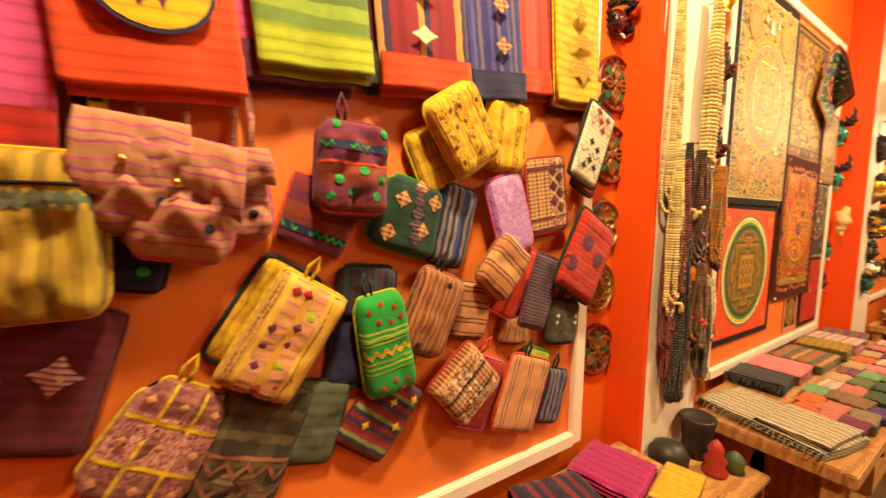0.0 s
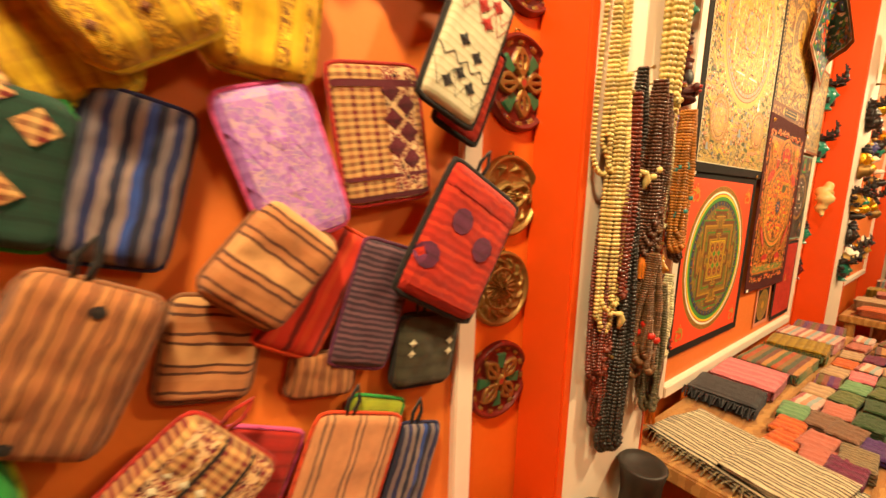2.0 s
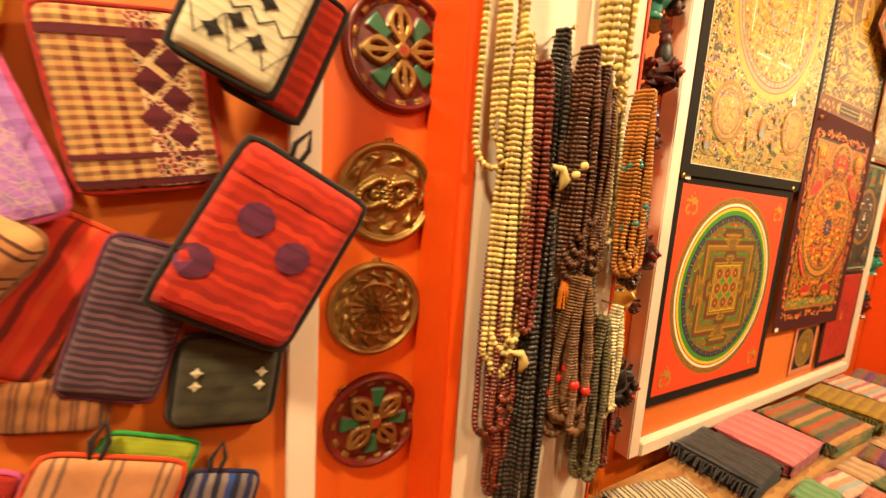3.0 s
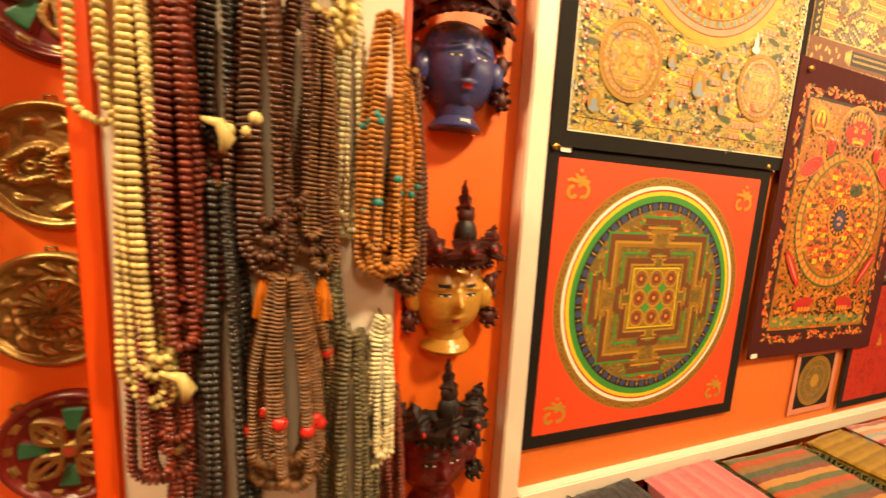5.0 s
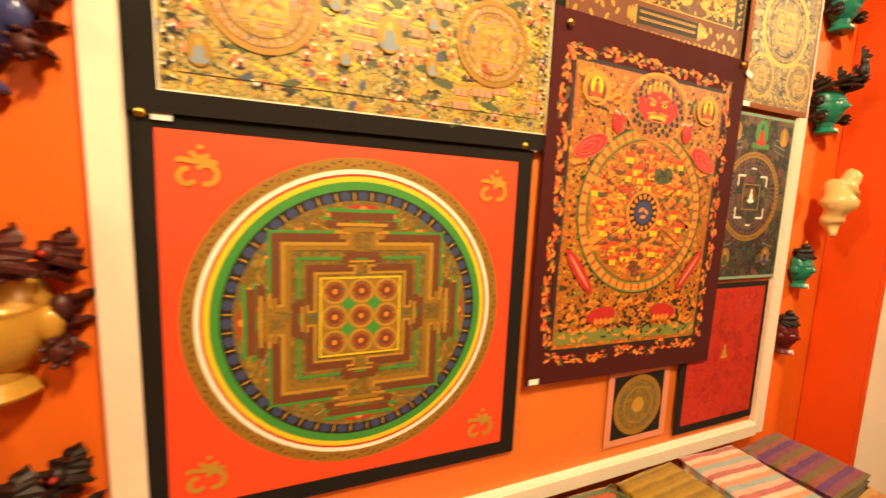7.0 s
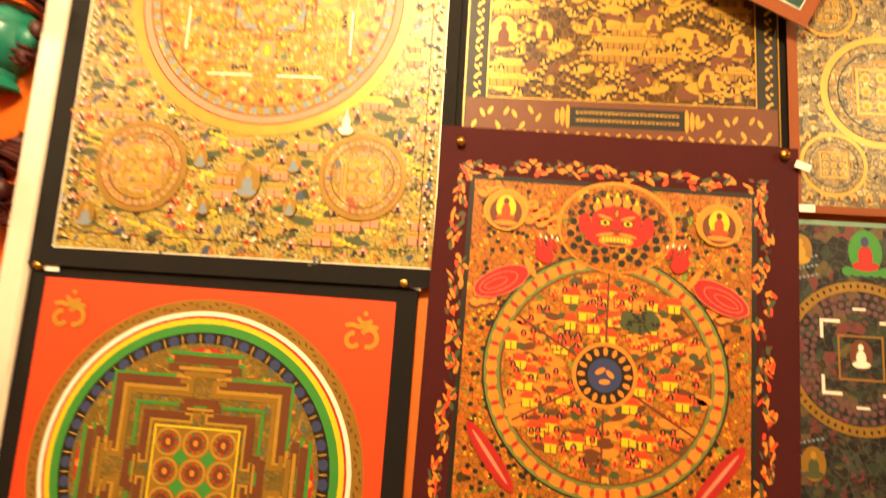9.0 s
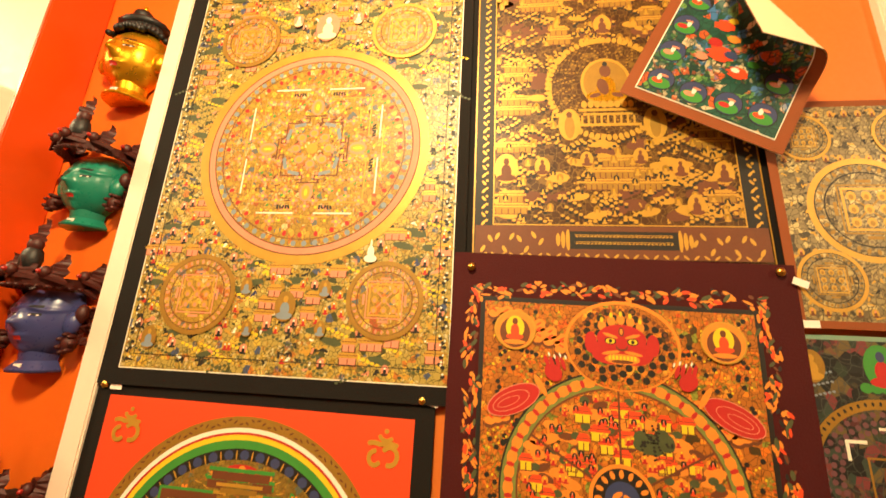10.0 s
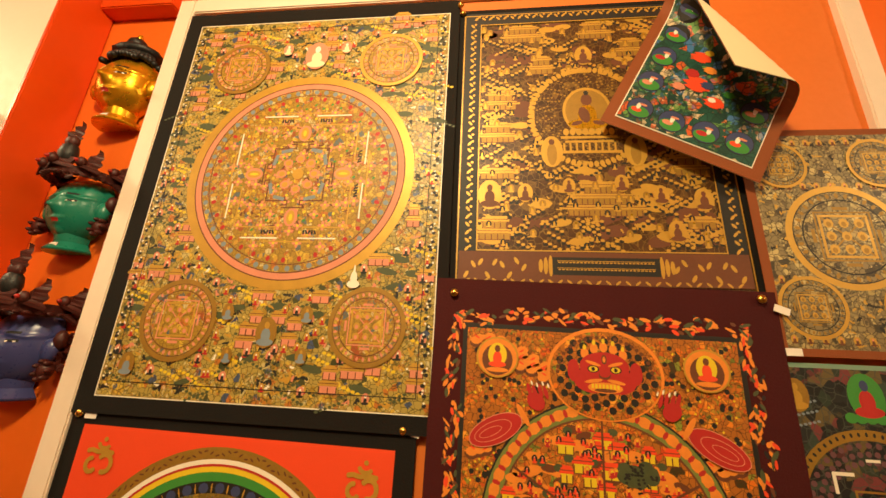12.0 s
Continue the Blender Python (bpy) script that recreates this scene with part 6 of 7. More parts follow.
# ---- carved discs ----
def plaque(x, z, r, kind, label, turn=0):
    """A round relief plaque: raised rim and a carved face."""
    ob = thing("round_plaque", pose(x + 0.022, PILASTER, z, 90, 0, 0) @ pose(0, 0, 0, 0, 0, turn), label, "plaque", "round plaques on the pilaster")
    nr, na = 44, 144

    def carve(q, a):
        if q > 0.86:
            return 0.010 + 0.006 * math.sin((q - 0.86) / 0.14 * math.pi), 1 if kind == "vajra" else 0
        if kind == "vajra":
            if 0.78 < q <= 0.86:
                return 0.007 + (0.004 if math.sin(a * 14) > 0.2 else 0), 2 if math.sin(a * 14) > 0.2 else 1
            b = (a + math.pi / 4) % (math.pi / 2) - math.pi / 4
            px, pz = q * math.cos(b), q * math.sin(b)
            if q < 0.13:
                return 0.018, 3 if q < 0.07 else 2
            prong = abs(abs(pz) - 0.17 * math.sin(min(1.0, max(0, (px - 0.15) / 0.55)) * math.pi)) < 0.055 or abs(pz) < 0.05
            if 0.13 <= px < 0.72 and prong:
                return 0.016, 2
            if abs(b) > 0.55 and 0.3 < q < 0.7:
                return 0.011, 4
            return 0.006, 1
        px, pz = q * math.cos(a), q * math.sin(a)
        if kind == "dragon":
            # two coiled bodies with scales, round a pearl
            h = 0.006 + 0.002 * noise.noise(Vector((px * 9, pz * 9, 3.0)))
            for side in (-1, 1):
                b = math.atan2(pz * side - 0.02, px * side - 0.26)
                d = math.hypot(px * side - 0.26, pz * side - 0.02)
                coil = abs(d - 0.27 - 0.07 * math.sin(2.2 * b + 0.6))
                h = max(h, 0.006 + 0.013 * max(0.0, 1 - (coil / 0.11) ** 2) * (0.86 + 0.14 * math.sin(b * 26)))
                h = max(h, 0.006 + 0.010 * max(0.0, 1 - ((d - 0.06) / 0.07) ** 2))
            h = max(h, 0.006 + 0.010 * max(0.0, math.sin(9 * a + 3 * math.sin(11 * q))) ** 0.7 * max(0.0, 1 - abs(q - 0.7) / 0.13))
            return h, 0
        h = 0.007 + 0.002 * noise.noise(Vector((px * 12, pz * 12, 7.0)))
        if q > 0.56:
            h += 0.008 * max(0.0, math.sin(a * 13 + 1.6 * math.sin(q * 22))) ** 0.6 * max(0.0, math.sin((q - 0.56) / 0.3 * math.pi))
        elif q > 0.50:
            h += 0.005
        else:
            h += 0.011 * max(0.0, 1 - (px / 0.36) ** 2 - ((pz + 0.2) / 0.14) ** 2) ** 0.5 + 0.012 * max(0.0, 1 - (px / 0.17) ** 2 - ((pz - 0.02) / 0.22) ** 2) ** 0.5 + 0.012 * max(0.0, 1 - (px / 0.1) ** 2 - ((pz - 0.3) / 0.12) ** 2) ** 0.5 + 0.002 * math.sin(a * 20)
        return h, 0

    bm = bmesh.new()
    c = bm.verts.new((0, 0, carve(0, 0)[0]))
    rings = [[bm.verts.new((r * i / nr * math.cos(j * math.tau / na), r * i / nr * math.sin(j * math.tau / na), carve(i / nr, j * math.tau / na)[0])) for j in range(na)] for i in range(1, nr + 1)]
    rings.append([bm.verts.new((r * math.cos(j * math.tau / na), r * math.sin(j * math.tau / na), 0)) for j in range(na)])
    faces = []
    for j in range(na):
        bm.faces.new((c, rings[0][j], rings[0][(j + 1) % na])).material_index = 3 if kind == "vajra" else 0
        for i in range(nr):
            f = bm.faces.new((rings[i][j], rings[i][(j + 1) % na], rings[i + 1][(j + 1) % na], rings[i + 1][j]))
            f.material_index = carve(min(1.0, (i + 1.5) / nr), (j + 0.5) * math.tau / na)[1]
    mats = [M["old_brass"]] if kind != "vajra" else [M["old_brass"], PLAQUE_RED, M["old_brass"], M["terracotta"], PLAQUE_GREEN]
    part("relief", bm, mats, ob, "", True)
    part("hanger", tube([(-0.006, r * 0.98, 0.004), (-0.006, r * 1.07, 0.006), (0.006, r * 1.07, 0.006), (0.006, r * 0.98, 0.004)], 0.002, 6), M["old_brass"], ob, "small brass ring", True)


PLAQUE_RED = plain("dark_red_lacquer", srgb("6a1c16"), 0.35, 0, 0.3, 30.0, 0.2, 150.0)
PLAQUE_GREEN = plain("green_lacquer", srgb("2c6a48"), 0.4, 0, 0.3, 30.0, 0.2, 150.0)
plaque(1.250, 1.905, 0.088, "vajra", "dark carved round plaque with crossed thunderbolts")
plaque(1.243, 1.684, 0.096, "vajra", "red lacquered round plaque with crossed thunderbolts", 8)
plaque(1.229, 1.454, 0.086, "dragon", "round brass plaque with coiled dragons")
plaque(1.216, 1.253, 0.084, "wheel", "round brass plaque with a seated figure and script ring")
plaque(1.222, 1.040, 0.09, "vajra", "dark red round plaque with crossed thunderbolts", 40)


# ---- masks ----
SKIN = {k: plain(k + "_lacquer", srgb(h), 0.3, m, 0.15, 18.0, 0.08, 90.0) for k, h, m in (("blue", "3e4478", 0), ("ochre", "c09038", 0.1), ("dark_red", "5a1418", 0), ("teal", "1c7a64", 0), ("gold_leaf", "dca41e", 0.8), ("dark", "2a2420", 0))}
CROWN = plain("carved_dark_crown", srgb("4a1c16"), 0.5, 0.1, 0.5, 40.0, 0.4, 120.0)
CROWN_DARK = plain("carved_black_crown", srgb("241814"), 0.5, 0.1, 0.4, 40.0, 0.4, 120.0)
EYE = plain("eye_white", srgb("e8e0d0"), 0.4, 0, 0.05)
LIP = plain("lip_red", srgb("a82820"), 0.4, 0, 0.1)
HAIR = plain("hair_black", srgb("141414"), 0.5, 0, 0.3, 60.0, 0.4, 200.0)


def mask(x, z, h, skin, label, crown="tall", turn=0.0, out=0.0, wall=PILASTER - 0.004, crown_mat=None):
    """A wooden face mask: sculpted face, crown of leaves, ears, pendants and neck, as one carving."""
    crown_mat = crown_mat or CROWN
    bm = bmesh.new()
    w = h * 0.375
    nu, nv = (44, 60) if h > 0.3 else (28, 36)
    g = []
    for j in range(nv + 1):
        v = 2 * j / nv - 1
        row = []
        for i in range(nu + 1):
            a = (i / nu - 0.5) * math.pi
            u = math.sin(a)
            jaw = 1.0 - 0.30 * max(0, -v) ** 2.2 - 0.06 * max(0, v) ** 2
            px = u * w * 0.5 * jaw * math.sqrt(max(0.0, 1 - (v * 0.985) ** 4))
            d = 0.30 * h * math.cos(a) ** 0.8 * math.sqrt(max(0.0, 1 - (v * 0.99) ** 2)) * 0.75
            d += 0.050 * h * math.exp(-(u / 0.13) ** 2) * math.exp(-((v + 0.12) / 0.16) ** 2) + 0.02 * h * math.exp(-(u / 0.08) ** 2) * (1 if -0.15 < v < 0.2 else 0)
            d += 0.014 * h * math.exp(-((v - 0.26 - 0.05 * math.cos(u * 5)) / 0.05) ** 2) * (1 - math.exp(-(u / 0.12) ** 2))
            d -= 0.016 * h * math.exp(-((v - 0.12) / 0.09) ** 2) * math.exp(-((abs(u) - 0.36) / 0.2) ** 2)
            d += 0.012 * h * math.exp(-((v - 0.10) / 0.05) ** 2) * math.exp(-((abs(u) - 0.36) / 0.15) ** 2)
            d += 0.020 * h * math.exp(-((v + 0.42) / 0.05) ** 2) * math.exp(-(u / 0.24) ** 2)
            d += 0.016 * h * math.exp(-((v + 0.53) / 0.045) ** 2) * math.exp(-(u / 0.18) ** 2)
            d += 0.022 * h * math.exp(-((v + 0.8) / 0.14) ** 2) * math.exp(-(u / 0.25) ** 2)
            row.append(bm.verts.new((px, -d * 0.85 - 0.002, v * h * 0.228)))
        g.append(row)
    for j in range(nv):
        for i in range(nu):
            f = bm.faces.new((g[j][i], g[j][i + 1], g[j + 1][i + 1], g[j + 1][i]))
            v, u = 2 * (j + 0.5) / nv - 1, math.sin(((i + 0.5) / nu - 0.5) * math.pi)
            f.smooth = True
            e = abs(abs(u) - 0.36)
            if 0.055 < v < 0.105 - 1.2 * e * e and e < 0.15:
                f.material_index = 4 if e < 0.05 else 2
            elif 0.10 - 1.2 * e * e < v < 0.145 - 1.2 * e * e and e < 0.17:
                f.material_index = 4
            elif abs(v - 0.30) < 0.028 and 0.18 < abs(u) < 0.55:
                f.material_index = 4
            elif -0.53 < v < -0.42 and abs(u) < 0.16:
                f.material_index = 3
            elif v > 0.72:
                f.material_index = 4
    # neck with a flared foot
    for k, (r0, z0, r1, z1) in enumerate(((0.11, -0.16, 0.10, -0.235), (0.10, -0.235, 0.14, -0.285), (0.14, -0.285, 0.138, -0.30))):
        n = 20
        ra = [bm.verts.new((h * r0 * math.cos(t * math.pi / n), -0.004 - h * r0 * 1.1 * math.sin(t * math.pi / n), h * z0)) for t in range(n + 1)]
        rb = [bm.verts.new((h * r1 * math.cos(t * math.pi / n), -0.004 - h * r1 * 1.1 * math.sin(t * math.pi / n), h * z1)) for t in range(n + 1)]
        for t in range(n):
            bm.faces.new((ra[t], ra[t + 1], rb[t + 1], rb[t])).smooth = True
        if k == 2:
            bm.faces.new(rb)

    def knob(px, py, pz, sx, sy, sz, mi):
        r = bmesh.ops.create_icosphere(bm, subdivisions=2, radius=1.0, matrix=Matrix.Translation((px, py, pz)) @ Matrix.Diagonal((sx, sy, sz, 1)))
        for f in {f for v in r["verts"] for f in v.link_faces}:
            f.material_index, f.smooth = mi, True

    def leaf(px, py, pz, w2, h2, tilt, mi):
        """One pointed crown leaf with a raised rib and notched edge."""
        m = Matrix.Translation((px, py, pz)) @ Euler((radians(-12), radians(tilt), 0)).to_matrix().to_4x4()
        n = 9
        left, right, mid = [], [], []
        for k in range(n + 1):
            t = k / n
            wd = w2 * (1 - t) ** 0.75 * (1 + 0.28 * math.sin(t * 19))
            left.append(bm.verts.new(m @ Vector((-wd, 0.004, h2 * t))))
            right.append(bm.verts.new(m @ Vector((wd, 0.004, h2 * t))))
            mid.append(bm.verts.new(m @ Vector((0, -0.012 * (1 - t) - 0.003 - 0.004 * math.sin(t * 14), h2 * t))))
        for k in range(n):
            for a, b in ((left, mid), (mid, right), (right, left)):
                bm.faces.new((a[k], b[k], b[k + 1], a[k + 1])).material_index = mi

    for s in (-1, 1):
        knob(s * w * 0.52, -0.02 * h / 0.3, -0.02 * h, 0.016 * h / 0.3 * 0.9, 0.014, 0.075 * h, 0)
        if crown != "curls":
            knob(s * w * 0.60, -0.028, -0.13 * h, 0.042 * h, 0.014, 0.05 * h, 1)
            for k in range(7):
                a = k * math.tau / 7
                knob(s * w * 0.60 + 0.042 * h * math.cos(a), -0.034, -0.13 * h + 0.05 * h * math.sin(a), 0.014 * h, 0.01, 0.014 * h, 1)
            knob(s * w * 0.62, -0.02, 0.04 * h, 0.035 * h, 0.012, 0.06 * h, 1)
            leaf(s * w * 0.55, -0.012, 0.02 * h, 0.05 * h, 0.15 * h, s * 55, 1)
            leaf(s * w * 0.55, -0.012, -0.04 * h, 0.045 * h, 0.12 * h, s * 80, 1)
            leaf(s * w * 0.55, -0.012, 0.16 * h, 0.05 * h, 0.14 * h, s * 38, 1)
            leaf(s * w * 0.55, -0.012, -0.10 * h, 0.035 * h, 0.10 * h, s * 120, 1)
    if crown == "curls":
        for k in range(90):
            a, q = (k * 2.399963) % math.pi, (k / 90) ** 0.6
            knob(math.cos(a) * w * 0.52 * (1 - 0.55 * q), -0.06 * h - 0.14 * h * math.sin(a) * (1 - 0.7 * q), 0.15 * h + 0.13 * h * q, 0.022 * h, 0.022 * h, 0.022 * h, 4)
        knob(0, -0.06 * h, 0.27 * h, 0.17 * h, 0.12 * h, 0.05 * h, 4)
        knob(0, -0.08 * h, 0.335 * h, 0.06 * h, 0.06 * h, 0.055 * h, 4)
        knob(0, -0.08 * h, 0.40 * h, 0.018 * h, 0.018 * h, 0.03 * h, 5)
    else:
        n = 16
        lo = [bm.verts.new((w * 0.56 * math.cos(t * math.pi / n), -0.01 - 0.24 * h * math.sin(t * math.pi / n), 0.175 * h)) for t in range(n + 1)]
        hi = [bm.verts.new((w * 0.60 * math.cos(t * math.pi / n), -0.01 - 0.25 * h * math.sin(t * math.pi / n), 0.235 * h)) for t in range(n + 1)]
        for t in range(n):
            bm.faces.new((lo[t], lo[t + 1], hi[t + 1], hi[t])).material_index = 1
        for t in range(0, n + 1):
            a = t * math.pi / n
            knob(w * 0.57 * math.cos(a), -0.012 - 0.25 * h * math.sin(a), 0.18 * h, 0.011 * h, 0.008, 0.011 * h, 1)
        for k, a in enumerate((8, 50, 90, 130, 172)):
            hh = (0.15, 0.17, 0.20, 0.17, 0.15)[k] * h
            leaf(w * 0.58 * math.cos(radians(a)), -0.01 - 0.24 * h * math.sin(radians(a)), 0.215 * h, 0.092 * h, hh, 20 * math.cos(radians(a)), 1)
            knob(w * 0.58 * math.cos(radians(a)), -0.02 - 0.25 * h * math.sin(radians(a)), 0.26 * h, 0.030 * h, 0.010, 0.036 * h, 1)
            knob(w * 0.58 * math.cos(radians(a)), -0.03 - 0.25 * h * math.sin(radians(a)), 0.26 * h, 0.011 * h, 0.006, 0.013 * h, 3)
        knob(0, -0.08, 0.33 * h, 0.06 * h, 0.05 * h, 0.09 * h, 4)
        knob(0, -0.08, 0.42 * h, 0.045 * h, 0.035 * h, 0.05 * h, 1)
        leaf(0, -0.08, 0.44 * h, 0.045 * h, 0.15 * h, 0, 1)
    ob = solid("face_mask", bm, [SKIN[skin], crown_mat, EYE, LIP, HAIR, M["gold"]], pose(x, wall - out, z, 0, 0, turn), label, "mask", "face masks on the pilaster")
    solid("price_tag", box(-0.009, 0.009, -0.001, 0.0, -0.007, 0.007), M["tag"], pose(x + 0.004, wall - out - 0.135 * h - 0.004, z - 0.272 * h, -14, 0, 0), "small white price tag stuck on a mask", "tag", "price tags")


mask(1.824, 1.663, 0.35, "blue", "blue lacquered face mask with a carved dark crown")
mask(1.828, 1.260, 0.36, "ochre", "ochre face mask with downcast eyes and red crown")
mask(1.816, 0.935, 0.37, "dark_red", "dark red face mask with a black crown", crown_mat=CROWN_DARK)
mask(1.842, 1.965, 0.34, "teal", "teal green face mask with a carved crown")
mask(1.858, 2.30, 0.38, "gold_leaf", "gilded head mask with black curled hair", "curls")
mask(1.262, 2.09, 0.17, "dark_red", "small dark red figure head above the plaques", crown_mat=CROWN_DARK)
mask(3.70, 2.05, 0.27, "teal", "teal face mask with dark crown on the far pilaster", crown_mat=CROWN_DARK)
mask(3.70, 1.76, 0.26, "teal", "dark teal face mask with spiked crown", crown_mat=CROWN_DARK)
mask(3.69, 1.275, 0.20, "teal", "small teal head with black curls", "curls")
mask(3.66, 1.065, 0.20, "dark_red", "small dark red head with black curls", "curls")


def conch(x, z, s):
    """A pale conch shell hung on the wall."""
    pts, rad = [], []
    for k in range(22):
        t = k / 21
        pts.append((0.012 * math.sin(t * 9), -0.02 - 0.006 * math.sin(t * 14), s * (0.5 - t)))
        rad.append(s * 0.03 + s * 0.2 * math.sin(math.pi * t ** 0.8) * (0.8 + 0.2 * math.sin(t * 26)))
    solid("conch_shell", tube(pts, rad, 14), plain("shell", srgb("d8b878"), 0.35, 0, 0.15, 30.0, 0.2, 100.0), pose(x, WALL - 0.03, z, 0, 16, 0), "pale yellow conch shell hung on the pilaster", "shell", "", "", True)


conch(3.685, 1.48, 0.2)


# ---- strings of beads on the column ----
def bead_paint(name, c, rough):
    """Wood, bone or stone beads, each a little different."""
    n = Nodes(name)
    v = n.coord()
    each = n.node("ShaderNodeNewGeometry").outputs["Random Per Island"]
    color = n.mix(each, scaled(c, 0.55), scaled(c, 1.45))
    color = n.mix(n.math("MULTIPLY", n.noise(v, 220.0, 3), 0.5), color, scaled(c, 0.5))
    n.bump(n.noise(v, 400.0, 2), 0.2, 0.001)
    return n.done(color, rough, 0.0, 0.5)


BEAD = {k: bead_paint(k + "_beads", srgb(h), r) for k, h, r in (("ivory", "d8c078", 0.4), ("redwood", "6e2c1a", 0.35), ("black", "2a241e", 0.35), ("brown", "583622", 0.35), ("sand", "74502e", 0.45), ("tan", "b4762c", 0.4), ("olive", "5c5234", 0.5), ("white", "d8ccA0".lower(), 0.4), ("coral", "b8281c", 0.3), ("turquoise", "2a7a78", 0.3), ("amber", "dc7a1c", 0.4))}


def bead_mesh(name, r, squash, mat):
    bm = lathe([(r * 0.25, -r * squash), (r * 0.85, -r * squash * 0.6), (r, 0), (r * 0.85, r * squash * 0.6), (r * 0.25, r * squash)], 8)
    me = mesh_of(bm, name, True)
    me.materials.append(mat)
    return me


def strings(x, top, low, width, loops, r, squash, kind, label, out=0.016, accents=(), tassel=None):
    """A bundle of bead strings looped over one nail; every string is a long U."""
    width, loops = width * 1.2, loops + 2
    ob = thing("bead_bundle", pose(x + 0.005, 0.72, -0.008, 0, 0, 0), label, "beads", "strings of prayer beads")
    part("nail", lathe([(0.0005, 0), (0.004, 0), (0.004, 0.004), (0.0018, 0.005), (0.0018, 0.05)], 8), M["old_brass"], ob, "", False, pose(0, -0.05, top, -90, 0, 0))
    rnd = random.Random(int(x * 1000) + int(low * 1000))
    base = lathe([(r * 0.3, -r * squash), (r * 0.9, -r * squash * 0.55), (r * 1.0, 0), (r * 0.9, r * squash * 0.55), (r * 0.3, r * squash)], 8)
    base.verts.ensure_lookup_table()
    vs = [v.co.copy() for v in base.verts]
    fs = [[v.index for v in f.verts] for f in base.faces]
    base.verts.index_update()
    fs = [[v.index for v in f.verts] for f in base.faces]
    base.free()
    for n in range(loops):
        w = width * (0.28 + 0.72 * (n + 1) / loops) * (1 + 0.12 * rnd.uniform(-1, 1))
        bottom = low + rnd.uniform(0, 0.07) * min(1.0, (top - low) / 0.4) + 0.02 * (loops - 1 - n) / max(1, loops)
        y0 = -out - r - (loops - 1 - n) * r * 0.55
        path, L = [], top - bottom
        k = 60
        shift = rnd.uniform(-0.013, 0.013)
        for i in range(k + 1):
            t = i / k
            if t < 0.42:
                q = t / 0.42
                path.append(Vector((-w / 2 * min(1, 0.22 + q * 1.5) ** 0.7 + shift * q, y0 + 0.004 * math.sin(q * 6 + n), top - (L - w / 2) * q)))
            elif t > 0.58:
                q = (1 - t) / 0.42
                path.append(Vector((w / 2 * min(1, 0.22 + q * 1.5) ** 0.7 + shift * q, y0 + 0.004 * math.cos(q * 6 + n), top - (L - w / 2) * q)))
            else:
                a = math.pi * (t - 0.42) / 0.16
                path.append(Vector((-w / 2 * math.cos(a) + shift, y0 - 0.003, top - (L - w / 2) - w / 2 * math.sin(a))))
        seg = [(b - a).length for a, b in zip(path, path[1:])]
        step, want, run = r * squash * 2.05, 0.0, 0.0
        verts, faces, spots = [], [], []
        for a, b, s in zip(path, path[1:], seg):
            while want <= run + s:
                f = (want - run) / max(s, 1e-6)
                spots.append((a.lerp(b, f), (b - a).normalized()))
                want += step
            run += s
        every = {}
        for c, (p, d) in enumerate(spots):
            q = Vector((0, 0, 1)).rotation_difference(d)
            size = 1 + rnd.uniform(-0.07, 0.07)
            base_i = len(verts)
            verts += [tuple(p + q @ (v * size)) for v in vs]
            faces += [tuple(base_i + i for i in f) for f in fs]
        me = bpy.data.meshes.new("bead_string")
        me.from_pydata(verts, [], faces)
        me.polygons.foreach_set("use_smooth", [True] * len(me.polygons))
        me.materials.append(BEAD[kind])
        o = new("bead_string", me)
        o.parent = ob
        tagged(o, "", "", "", "stuff")
        for frac, mat, big in accents:
            if n % 2 == 0:
                p, d = spots[int(frac * (len(spots) - 1)) - n % 3]
                part("accent_bead", lathe([(0.002, -r * big), (r * big * 0.8, -r * big * 0.6), (r * big, 0), (r * big * 0.8, r * big * 0.6), (0.002, r * big)], 10), BEAD[mat], ob, "", True, Matrix.Translation(p + Vector((0, -0.002, 0))))
    if tassel:
        bm = bmesh.new()
        for c in range(14):
            a = c * 2.4
            tube([(0.003 * math.cos(a), -out - 0.01, low + 0.012), (0.010 * math.cos(a), -out - 0.012 + 0.006 * math.sin(a), low - 0.015), (0.014 * math.cos(a), -out - 0.012 + 0.009 * math.sin(a), low - 0.045)], 0.0022, 4, False, bm)
        part("tassel", bm, BEAD[tassel], ob, "cotton tassel")
    return ob


strings(1.372, 2.16, 1.50, 0.05, 2, 0.0055, 0.75, "ivory", "ivory bead strings with large pale beads")
strings(1.395, 1.70, 1.165, 0.040, 5, 0.0055, 0.75, "ivory", "long ivory bead strings on the column edge", 0.022)
strings(1.405, 1.67, 1.06, 0.050, 4, 0.0062, 0.55, "redwood", "reddish seed bead strings", 0.014)
strings(1.432, 1.67, 1.235, 0.045, 4, 0.0068, 0.6, "redwood", "reddish-brown seed bead strings", 0.024)
strings(1.475, 1.73, 1.46, 0.040, 3, 0.0062, 0.6, "black", "dark green-black bead strings", 0.014)
strings(1.470, 1.45, 0.86, 0.062, 5, 0.0066, 0.65, "black", "long black wooden bead strings", 0.018)
strings(1.520, 1.71, 1.33, 0.050, 5, 0.0060, 0.6, "brown", "dark brown bead strings with an ivory marker", 0.03, [(0.3, "ivory", 1.3)], "amber")
strings(1.560, 1.69, 1.36, 0.045, 4, 0.0060, 0.5, "brown", "brown disc bead strings", 0.026)
strings(1.592, 2.20, 1.60, 0.055, 4, 0.0075, 0.8, "ivory", "thick pale bone bead strings", 0.014)
strings(1.588, 1.66, 1.32, 0.034, 4, 0.0054, 0.5, "sand", "sandy disc bead strings", 0.022, (), "amber")
strings(1.622, 1.72, 1.36, 0.030, 3, 0.0045, 0.8, "white", "fine pale bead strings", 0.014)
